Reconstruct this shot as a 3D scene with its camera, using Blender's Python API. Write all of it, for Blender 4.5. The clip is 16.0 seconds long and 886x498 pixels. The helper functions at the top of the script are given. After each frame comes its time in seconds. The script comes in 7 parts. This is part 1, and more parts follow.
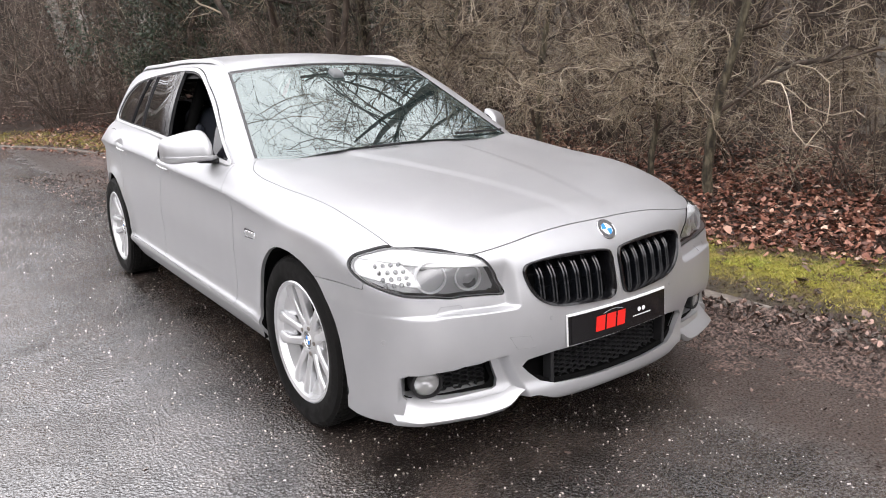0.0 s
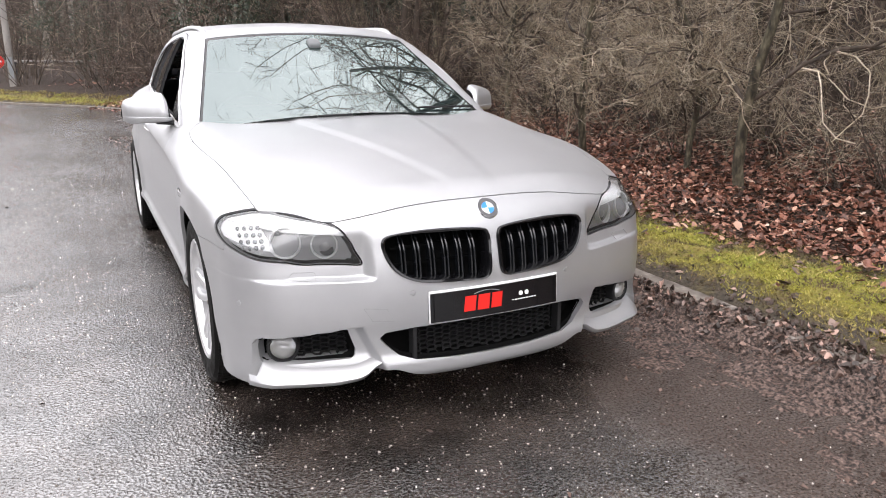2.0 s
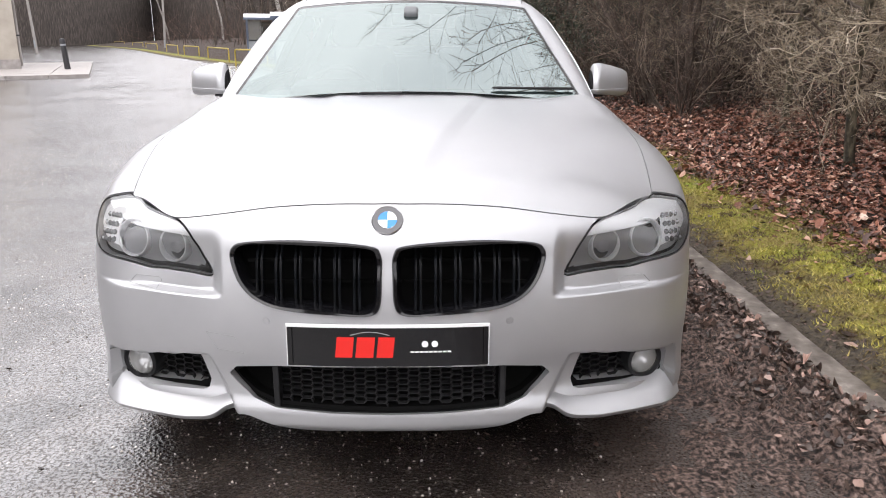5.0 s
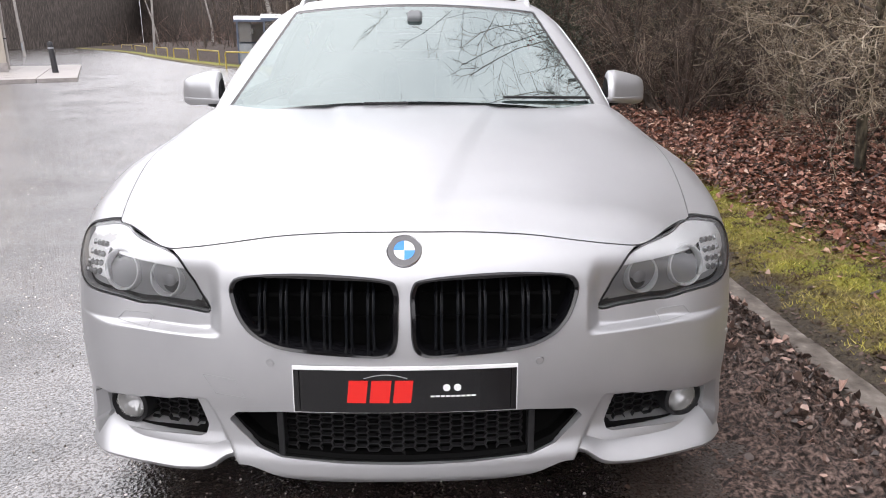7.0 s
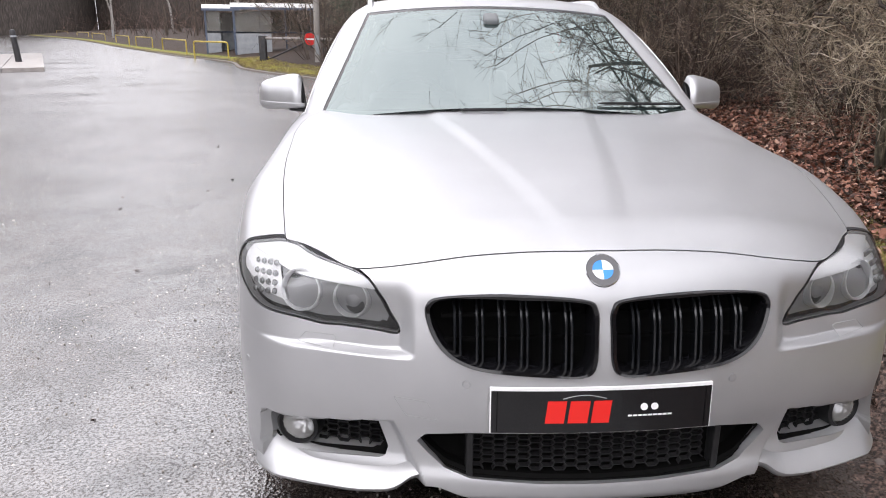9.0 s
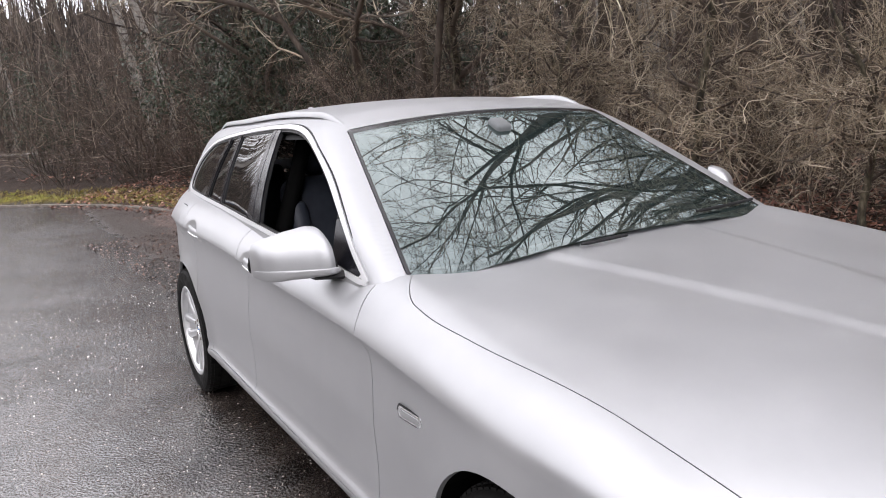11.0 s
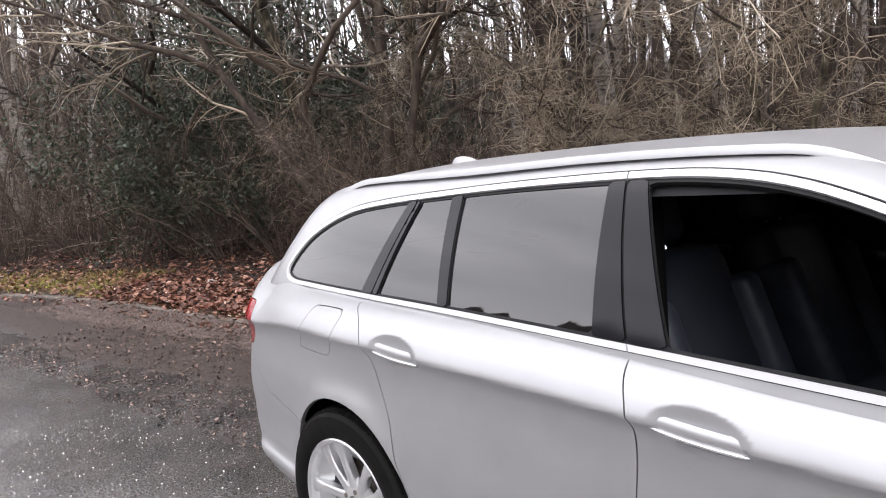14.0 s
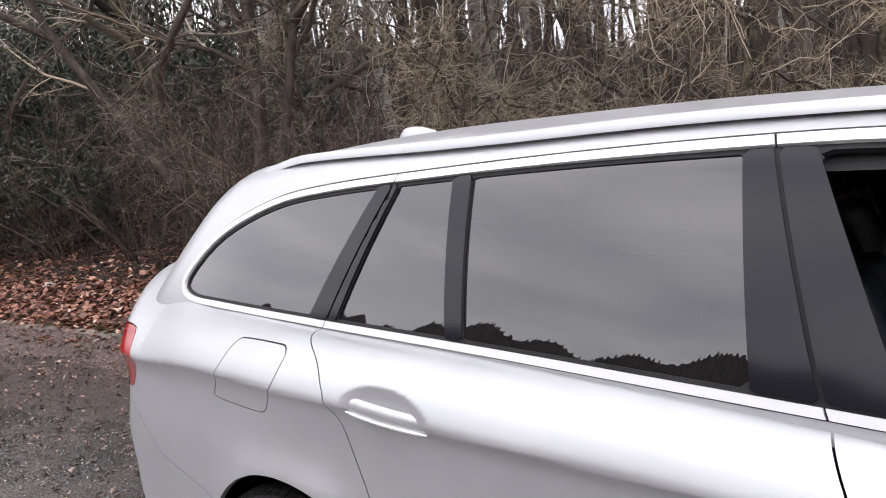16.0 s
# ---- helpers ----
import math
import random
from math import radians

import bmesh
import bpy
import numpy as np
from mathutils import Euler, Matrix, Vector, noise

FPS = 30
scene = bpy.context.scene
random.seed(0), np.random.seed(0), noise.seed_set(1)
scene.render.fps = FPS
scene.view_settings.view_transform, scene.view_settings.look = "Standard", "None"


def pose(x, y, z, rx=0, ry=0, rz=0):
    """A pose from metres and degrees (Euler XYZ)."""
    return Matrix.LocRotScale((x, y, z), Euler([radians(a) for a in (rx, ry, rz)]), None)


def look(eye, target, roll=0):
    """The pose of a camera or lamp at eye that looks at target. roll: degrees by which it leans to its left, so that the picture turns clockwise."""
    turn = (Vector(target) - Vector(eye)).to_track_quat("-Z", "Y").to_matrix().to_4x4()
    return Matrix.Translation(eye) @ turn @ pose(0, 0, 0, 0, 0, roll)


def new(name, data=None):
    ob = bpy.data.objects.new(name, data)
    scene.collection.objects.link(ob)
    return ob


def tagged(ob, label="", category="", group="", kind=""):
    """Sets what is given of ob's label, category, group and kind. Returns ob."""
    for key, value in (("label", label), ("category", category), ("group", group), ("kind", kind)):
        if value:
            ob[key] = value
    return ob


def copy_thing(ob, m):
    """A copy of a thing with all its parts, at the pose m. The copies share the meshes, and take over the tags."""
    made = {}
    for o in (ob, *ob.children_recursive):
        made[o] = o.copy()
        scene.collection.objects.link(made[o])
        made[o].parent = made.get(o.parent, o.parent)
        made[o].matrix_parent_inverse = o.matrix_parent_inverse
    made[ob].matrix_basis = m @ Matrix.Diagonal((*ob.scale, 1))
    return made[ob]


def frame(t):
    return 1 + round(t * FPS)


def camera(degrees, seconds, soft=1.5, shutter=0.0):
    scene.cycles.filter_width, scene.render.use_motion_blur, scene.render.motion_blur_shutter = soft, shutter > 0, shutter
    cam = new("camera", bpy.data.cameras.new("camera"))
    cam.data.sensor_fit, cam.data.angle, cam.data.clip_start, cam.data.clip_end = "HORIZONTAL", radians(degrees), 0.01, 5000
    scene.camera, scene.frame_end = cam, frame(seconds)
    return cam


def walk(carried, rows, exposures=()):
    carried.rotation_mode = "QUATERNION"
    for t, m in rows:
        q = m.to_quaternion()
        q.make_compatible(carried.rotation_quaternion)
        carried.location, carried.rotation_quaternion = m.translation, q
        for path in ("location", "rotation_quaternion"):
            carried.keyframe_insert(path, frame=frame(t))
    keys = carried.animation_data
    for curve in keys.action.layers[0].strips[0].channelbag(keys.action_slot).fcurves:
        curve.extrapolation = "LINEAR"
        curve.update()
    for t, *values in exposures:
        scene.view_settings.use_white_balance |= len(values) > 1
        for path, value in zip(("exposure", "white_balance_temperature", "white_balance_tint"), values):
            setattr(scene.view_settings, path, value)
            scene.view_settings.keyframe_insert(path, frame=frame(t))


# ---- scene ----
cam = camera(61.9, 16.0, soft=1.0, shutter=0.0)
PATH = [
    (0, (-1.992, -1.692, 1.355), (-0.87, -0.107, 0.876), -1.9),
    (0.5, (-1.994, -1.905, 1.349), (-0.886, -0.305, 0.888), -1.5),
    (1, (-1.783, -2.113, 1.351), (-0.709, -0.485, 0.907), -0.7),
    (1.5, (-1.571, -2.145, 1.324), (-0.573, -0.475, 0.857), -0.1),
    (2, (-1.269, -2.12, 1.305), (-0.414, -0.389, 0.783), -0.1),
    (2.5, (-0.961, -2.202, 1.296), (-0.263, -0.406, 0.759), -0.2),
    (3, (-0.718, -2.195, 1.268), (-0.124, -0.358, 0.746), 0.2),
    (3.5, (-0.436, -2.094, 1.256), (0.055, -0.227, 0.733), 0.9),
    (4, (-0.171, -2.011, 1.238), (0.142, -0.107, 0.713), 0.9),
    (4.5, (-0.006, -1.876, 1.231), (0.171, 0.043, 0.695), 0.9),
    (5, (0.124, -1.729, 1.208), (0.142, 0.194, 0.662), 0.1),
    (7.5, (0.026, -1.531, 1.233), (0.076, 0.394, 0.69), 0.1),
    (8, (-0.007, -1.564, 1.236), (0.068, 0.358, 0.69), 1.0),
    (8.5, (-0.128, -1.586, 1.254), (-0.044, 0.331, 0.689), 1.0),
    (9, (-0.481, -1.473, 1.287), (-0.339, 0.44, 0.719), 0.4),
    (9.2, (-0.597, -1.387, 1.275), (-0.415, 0.527, 0.725), -0.1),
    (11.3, (-1.778, -0.025, 1.455), (-0.732, 1.645, 1.115), -4.6),
    (11.5, (-1.861, 0.102, 1.472), (-0.8, 1.768, 1.158), -4.7),
    (12, (-2.008, 0.471, 1.469), (-0.904, 2.116, 1.195), -4.5),
    (12.5, (-2.156, 0.848, 1.462), (-1.007, 2.464, 1.199), -4.3),
    (13, (-2.232, 1.172, 1.477), (-1.023, 2.744, 1.218), -4.7),
    (13.5, (-2.2, 1.488, 1.47), (-0.948, 3.028, 1.223), -5.4),
    (14, (-2.163, 1.776, 1.455), (-0.845, 3.263, 1.227), -5.0),
    (14.5, (-2.108, 2.019, 1.462), (-0.724, 3.445, 1.239), -4.9),
    (15, (-1.981, 2.192, 1.458), (-0.553, 3.57, 1.21), -4.8),
    (15.5, (-1.914, 2.376, 1.438), (-0.422, 3.681, 1.17), -4.7),
    (16, (-1.886, 2.532, 1.437), (-0.315, 3.733, 1.14), -5.0),
]
walk(cam, [(t, look(eye, target, roll)) for t, eye, target, roll in PATH], [(0, 0.68, 6850, 14), (2.5, 0.73, 6850, 14), (4.5, 0.63, 6850, 14), (8, 0.52, 6750, 15), (9.2, 0.48, 6750, 15), (11.5, 0.31, 6750, 15), (12.5, 0.42, 6750, 15), (14, 0.53, 6750, 15), (15, 0.57, 6700, 15), (16, 0.51, 6700, 15)])

# ---- sky and light: a bright overcast winter day ----
world = bpy.data.worlds.new("overcast_sky")
scene.world = world
world.use_nodes = True
wn, wl = world.node_tree.nodes, world.node_tree.links
wn.clear()
w_out, w_bg = wn.new("ShaderNodeOutputWorld"), wn.new("ShaderNodeBackground")
w_sky = wn.new("ShaderNodeTexSky")
w_sky.sky_type, w_sky.sun_disc = "NISHITA", False
w_sky.sun_elevation, w_sky.sun_rotation = radians(38), radians(200)
w_sky.air_density, w_sky.dust_density = 1.0, 4.0
w_grey = wn.new("ShaderNodeHueSaturation")
w_grey.inputs["Saturation"].default_value = 0.22
w_co, w_noise, w_ramp = wn.new("ShaderNodeTexCoord"), wn.new("ShaderNodeTexNoise"), wn.new("ShaderNodeValToRGB")
w_map = wn.new("ShaderNodeMapping")
w_map.inputs["Scale"].default_value = (1.0, 1.0, 2.6)
w_noise.inputs["Scale"].default_value, w_noise.inputs["Detail"].default_value = 1.7, 6.0
w_ramp.color_ramp.elements[0].position, w_ramp.color_ramp.elements[0].color = 0.34, (0.68, 0.70, 0.73, 1)
w_ramp.color_ramp.elements[1].position, w_ramp.color_ramp.elements[1].color = 0.66, (1.12, 1.12, 1.12, 1)
w_mul = wn.new("ShaderNodeMix")
w_mul.data_type, w_mul.blend_type = "RGBA", "MULTIPLY"
w_mul.inputs["Factor"].default_value = 1.0
w_cover = wn.new("ShaderNodeMix")
w_cover.data_type = "RGBA"
w_cover.inputs["Factor"].default_value = 0.82
w_cover.inputs["B"].default_value = (14.0, 14.3, 14.9, 1)
wl.new(w_sky.outputs[0], w_grey.inputs["Color"]), wl.new(w_grey.outputs[0], w_cover.inputs["A"])
wl.new(w_co.outputs["Generated"], w_map.inputs[0]), wl.new(w_map.outputs[0], w_noise.inputs["Vector"])
wl.new(w_noise.outputs["Fac"], w_ramp.inputs[0])
wl.new(w_cover.outputs["Result"], w_mul.inputs["A"]), wl.new(w_ramp.outputs[0], w_mul.inputs["B"])
# an overcast sky is brightest overhead
w_xyz, w_up, w_dome = wn.new("ShaderNodeSeparateXYZ"), wn.new("ShaderNodeValToRGB"), wn.new("ShaderNodeMix")
w_dome.data_type, w_dome.blend_type = "RGBA", "MULTIPLY"
w_dome.inputs["Factor"].default_value = 1.0
w_up.color_ramp.elements[0].color, w_up.color_ramp.elements[1].color = (0.80, 0.81, 0.83, 1), (1.05, 1.05, 1.06, 1)
wl.new(w_co.outputs["Generated"], w_xyz.inputs[0]), wl.new(w_xyz.outputs["Z"], w_up.inputs[0])
wl.new(w_mul.outputs["Result"], w_dome.inputs["A"]), wl.new(w_up.outputs[0], w_dome.inputs["B"])
wl.new(w_dome.outputs["Result"], w_bg.inputs["Color"])
wl.new(w_bg.outputs[0], w_out.inputs[0])
w_bg.inputs["Strength"].default_value = 0.15
sun_data = bpy.data.lights.new("sun", "SUN")
sun_data.energy, sun_data.angle, sun_data.color = 0.6, radians(60), (1.0, 0.97, 0.93)
sun = new("sun", sun_data)
sun.matrix_world = look((-6, -5, 14), (0, 0, 0))

# ---- materials ----
def material(name, color, rough=0.5, metal=0.0, **more):
    m = bpy.data.materials.new(name)
    m.use_nodes = True
    b = m.node_tree.nodes["Principled BSDF"]
    b.inputs["Base Color"].default_value = (*color, 1)
    b.inputs["Roughness"].default_value, b.inputs["Metallic"].default_value = rough, metal
    for key, value in more.items():
        b.inputs[key.replace("_", " ")].default_value = value
    return m


def node(m, kind, **inputs):
    n = m.node_tree.nodes.new("ShaderNode" + kind)
    for key, value in inputs.items():
        n.inputs[key].default_value = value
    return n


def wire(m, a, out, b, into):
    m.node_tree.links.new(a.outputs[out], b.inputs[into])


def ramp(m, source, out, stops):
    r = node(m, "ValToRGB")
    e = r.color_ramp.elements
    while len(e) < len(stops):
        e.new(0.5)
    for el, (pos, col) in zip(e, stops):
        el.position = pos
        el.color = (*col, 1) if len(col) == 3 else (col[0], col[0], col[0], 1)
    wire(m, source, out, r, 0)
    return r


def noisy(m, scale, detail=4.0, rough=0.55, coords="Object", stretch=None):
    co, n = node(m, "TexCoord"), node(m, "TexNoise", Scale=scale, Detail=detail, Roughness=rough)
    if stretch:
        mp = node(m, "Mapping", Scale=stretch)
        wire(m, co, coords, mp, 0), wire(m, mp, 0, n, "Vector")
    else:
        wire(m, co, coords, n, "Vector")
    return n


def bsdf(m):
    return m.node_tree.nodes["Principled BSDF"]


def bump(m, source, out, strength, distance, normal=None):
    b = node(m, "Bump", Strength=strength, Distance=distance)
    wire(m, source, out, b, "Height")
    if normal:
        wire(m, normal, 0, b, "Normal")
    wire(m, b, 0, bsdf(m), "Normal")
    return b


def mottled(name, stops, scale, rough=(0.5, 0.7), bumps=0.0, dist=0.005, detail=6.0, metal=0.0, stretch=None, coords="Object", **more):
    """A material whose colour and roughness vary with one noise, and its relief with a finer one."""
    m = material(name, stops[0][1], rough[0], metal, **more)
    n = noisy(m, scale, detail, coords=coords, stretch=stretch)
    r = ramp(m, n, "Fac", stops)
    wire(m, r, 0, bsdf(m), "Base Color")
    rr = ramp(m, n, "Fac", [(0.3, (rough[0],)), (0.7, (rough[1],))])
    wire(m, rr, 0, bsdf(m), "Roughness")
    if bumps:
        f = noisy(m, scale * 6, 5.0, coords=coords, stretch=stretch)
        bump(m, f, "Fac", bumps, dist)
    return m


# car paint: silver metallic under clear coat, dulled by damp road film
M_PAINT = material("silver_paint", (0.47, 0.475, 0.485), 0.38, 0.70, Coat_Weight=0.15, Coat_Roughness=0.1)
film = noisy(M_PAINT, 7.0, 6.0)
wire(M_PAINT, ramp(M_PAINT, film, "Fac", [(0.3, (0.455, 0.46, 0.472)), (0.7, (0.49, 0.495, 0.507))]), 0, bsdf(M_PAINT), "Base Color")
wire(M_PAINT, ramp(M_PAINT, film, "Fac", [(0.25, (0.36,)), (0.75, (0.44,))]), 0, bsdf(M_PAINT), "Roughness")
drops = noisy(M_PAINT, 160.0, 3.0)
wire(M_PAINT, ramp(M_PAINT, drops, "Fac", [(0.4, (0.05,)), (0.75, (0.3,))]), 0, bsdf(M_PAINT), "Coat Roughness")
M_SATIN = material("satin_silver_trim", (0.74, 0.745, 0.755), 0.42, 0.45)
M_CHROME = material("satin_chrome", (0.78, 0.79, 0.8), 0.16, 1.0)
M_BLACK = material("gloss_black", (0.005, 0.005, 0.006), 0.1, Specular_IOR_Level=0.6)
M_TRIM = mottled("black_plastic", [(0.3, (0.012, 0.012, 0.013)), (0.7, (0.022, 0.022, 0.023))], 40, (0.4, 0.6), 0.15, 0.001, Specular_IOR_Level=0.22)
M_PILLAR = material("pillar_foil", (0.009, 0.009, 0.012), 0.12, Specular_IOR_Level=0.34)
M_RUBBER = mottled("tyre_rubber", [(0.3, (0.004, 0.004, 0.004)), (0.7, (0.011, 0.0105, 0.010))], 25, (0.45, 0.75), 0.2, 0.002, Specular_IOR_Level=0.08)
M_ALLOY = mottled("silver_alloy", [(0.3, (0.6, 0.61, 0.62)), (0.7, (0.72, 0.72, 0.73))], 12, (0.28, 0.4), metal=0.75)
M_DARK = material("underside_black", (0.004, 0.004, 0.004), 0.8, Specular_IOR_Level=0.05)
M_SEAT = mottled("dark_leather", [(0.3, (0.020, 0.024, 0.034)), (0.7, (0.036, 0.042, 0.056))], 18, (0.42, 0.6), 0.2, 0.002, Specular_IOR_Level=0.35)
M_HEADLINER = material("headliner_cloth", (0.025, 0.025, 0.027), 0.9)
M_STEEL = mottled("brake_steel", [(0.3, (0.16, 0.13, 0.11)), (0.7, (0.32, 0.3, 0.28))], 30, (0.3, 0.5), metal=0.8)
M_RED = material("signal_red", (0.72, 0.02, 0.015), 0.35)
M_WHITE = material("white_print", (0.8, 0.8, 0.8), 0.4)
M_BLUE = material("badge_blue", (0.03, 0.24, 0.66), 0.2)
M_REFLECT = material("lamp_reflector", (0.85, 0.85, 0.86), 0.08, 1.0)
M_LAMPGREY = material("lamp_bezel_grey", (0.30, 0.303, 0.308), 0.35, 0.2)
M_BOWL = material("smoky_bowl", (0.030, 0.031, 0.033), 0.4, Specular_IOR_Level=0.3)
M_POD = material("grey_mirror_pod", (0.15, 0.16, 0.165), 0.6)
M_BADGE = material("badge_grey", (0.10, 0.10, 0.105), 0.25, 0.3)
M_SLAT = material("gloss_black_slat", (0.006, 0.007, 0.009), 0.2, Specular_IOR_Level=1.0)
M_RING = material("bright_ring", (0.85, 0.86, 0.87), 0.3, 0.1)


def glass(name, tint, rough=0.0, mix=0.0, body=(0, 0, 0), ior=1.52, sheen=(1, 1, 1)):
    """A thin pane: tinted see-through with the mirror gloss of glass."""
    m = bpy.data.materials.new(name)
    m.use_nodes = True
    t = m.node_tree
    t.nodes.clear()
    out, add = node(m, "OutputMaterial"), node(m, "MixShader")
    clear, gloss = node(m, "BsdfTransparent", Color=(*tint, 1)), node(m, "BsdfGlossy", Roughness=rough, Color=(*sheen, 1))
    f = node(m, "Fresnel", IOR=ior)
    wire(m, f, 0, add, 0), wire(m, clear, 0, add, 1), wire(m, gloss, 0, add, 2)
    if mix:
        milk, d = node(m, "MixShader", Fac=mix), node(m, "BsdfDiffuse", Color=(*body, 1))
        wire(m, clear, 0, milk, 1), wire(m, d, 0, milk, 2), wire(m, milk, 0, add, 1)
    wire(m, add, 0, out, 0)
    return m


M_SCREEN = glass("windscreen_glass", (0.26, 0.32, 0.31), 0.003, 0.035, (0.44, 0.66, 0.65), 2.75, (0.89, 1.0, 0.985))
M_PRIVACY = glass("privacy_glass", (0.05, 0.05, 0.055), 0.01, 0.02, (0.3, 0.32, 0.33), 1.95)
M_CLEAR = glass("side_glass", (0.7, 0.75, 0.74), 0.0, ior=1.8)
M_LENS = glass("lamp_lens", (0.96, 0.965, 0.97), 0.02, 0.02, (0.75, 0.76, 0.77), 1.5)
M_REDLENS = material("tail_lens_red", (0.30, 0.004, 0.008), 0.18, Coat_Weight=0.3)

# ---- surface tools: smooth forms cut into panels ----
def curve(xs, ys):
    """A smooth function through a few values."""
    xs, ys = np.array(xs, float), np.array(ys, float)
    s = np.diff(ys) / np.diff(xs)
    m = np.concatenate([[s[0]], (s[:-1] * np.diff(xs)[1:] + s[1:] * np.diff(xs)[:-1]) / (xs[2:] - xs[:-2]), [s[-1]]])

    def f(x):
        x = np.clip(x, xs[0], xs[-1])
        i = np.clip(np.searchsorted(xs, x) - 1, 0, len(xs) - 2)
        h = xs[i + 1] - xs[i]
        t = (x - xs[i]) / h
        return ((2 * t**3 - 3 * t**2 + 1) * ys[i] + (t**3 - 2 * t**2 + t) * h * m[i]
                + (3 * t**2 - 2 * t**3) * ys[i + 1] + (t**3 - t**2) * h * m[i + 1])
    return f


def smax(a, b, k):
    h = np.maximum(k - np.abs(a - b), 0) / k
    return np.maximum(a, b) + h * h * k / 4


def step(a, b, x):
    t = np.clip((x - a) / (b - a), 0, 1)
    return t * t * (3 - 2 * t)


def closed(pts, n=6):
    """A smooth closed outline through a few corners."""
    p = np.array(pts, float)
    out = []
    for i in range(len(p)):
        a, b, c, d = p[i - 1], p[i], p[(i + 1) % len(p)], p[(i + 2) % len(p)]
        for t in np.arange(n) / n:
            out.append(0.5 * (2 * b + (c - a) * t + (2 * a - 5 * b + 4 * c - d) * t * t + (3 * b - a - 3 * c + d) * t**3))
    return np.array(out)


def outline(u, v, pts):
    """Signed distance to a closed outline, negative inside."""
    pts = np.asarray(pts, float)
    best, inside = np.full(u.shape, 1e9), np.zeros(u.shape, bool)
    for (ax, ay), (bx, by) in zip(pts, np.roll(pts, -1, 0)):
        ex, ey, wx, wy = bx - ax, by - ay, u - ax, v - ay
        t = np.clip((wx * ex + wy * ey) / (ex * ex + ey * ey + 1e-12), 0, 1)
        best = np.minimum(best, (wx - ex * t)**2 + (wy - ey * t)**2)
        inside ^= ((ay > v) != (by > v)) & (u < ex * (v - ay) / (by - ay + 1e-12) + ax)
    d = np.sqrt(best)
    return np.where(inside, -d, d)


class Sheet:
    """Points, normals and triangles of a piece of surface."""
    def __init__(self, v, n, t):
        self.v, self.n, self.t = v, n, t

    def clip(self, field):
        """The part where the field is negative."""
        d = field(*self.v.T) if callable(field) else field
        d = np.where(np.abs(d) < 1e-6, 1e-6, d)
        neg = d < 0
        count = neg[self.t].sum(1)
        keep = [self.t[count == 3]]
        verts, norms, tris, made = list(), list(), [], {}
        base = len(self.v)

        def cut(a, b):
            key = (min(a, b), max(a, b))
            if key not in made:
                f = d[a] / (d[a] - d[b])
                made[key] = base + len(verts)
                verts.append(self.v[a] + (self.v[b] - self.v[a]) * f)
                q = self.n[a] + (self.n[b] - self.n[a]) * f
                norms.append(q / np.linalg.norm(q))
            return made[key]
        for tri in self.t[(count == 1) | (count == 2)].tolist():
            while not (neg[tri[0]] and (neg[tri[1]] or not neg[tri[2]])):
                tri = tri[1:] + tri[:1]
            a, b, c = tri
            if neg[b]:
                p, q = cut(b, c), cut(c, a)
                tris += [(a, b, p), (a, p, q)]
            else:
                tris.append((a, cut(a, b), cut(c, a)))
        t = np.concatenate(keep + [np.array(tris, int).reshape(-1, 3)])
        v = np.concatenate([self.v, np.array(verts).reshape(-1, 3)])
        n = np.concatenate([self.n, np.array(norms).reshape(-1, 3)])
        used = np.unique(t)
        back = np.zeros(len(v), int)
        back[used] = np.arange(len(used))
        return Sheet(v[used], n[used], back[t])

    def part_in(self, field, gap=0.0):
        return self.clip(lambda x, y, z: field(x, y, z) + gap)

    def part_out(self, field, gap=0.0):
        return self.clip(lambda x, y, z: gap - field(x, y, z))

    def moved(self, along):
        return Sheet(self.v + self.n * along, self.n, self.t)


def sheet_part(name, s, mat, parent, label="", rim=0.012, skip_middle=True):
    """Links a sheet as one mesh, with its edges folded inwards by rim."""
    v, n, t = s.v, s.n, s.t
    if len(t) == 0:
        print("empty", name)
        return None
    if rim:
        e = np.concatenate([t[:, [0, 1]], t[:, [1, 2]], t[:, [2, 0]]])
        key = np.sort(e, 1)
        _, inv, cnt = np.unique(key[:, 0] * len(v) + key[:, 1], return_inverse=True, return_counts=True)
        e = e[cnt[inv] == 1]
        a, b = e[:, 0], e[:, 1]
        side = np.cross(v[b] - v[a], n[a])
        side /= np.linalg.norm(side, axis=1, keepdims=True) + 1e-12
        k, m = len(v), len(e)
        v = np.concatenate([v, v[a], v[b], v[b] - n[b] * rim, v[a] - n[a] * rim])
        n = np.concatenate([n, side, side, side, side])
        i = np.arange(m) + k
        t = np.concatenate([t, np.stack([i + m, i, i + 3 * m], 1), np.stack([i + m, i + 3 * m, i + 2 * m], 1)])
    me = bpy.data.meshes.new(name)
    me.from_pydata(v.tolist(), [], t.tolist())
    me.polygons.foreach_set("use_smooth", np.ones(len(t), bool))
    me.normals_split_custom_set_from_vertices(n.tolist())
    me.materials.append(mat)
    ob = new(name, me)
    ob.parent = parent
    return tagged(ob, label)


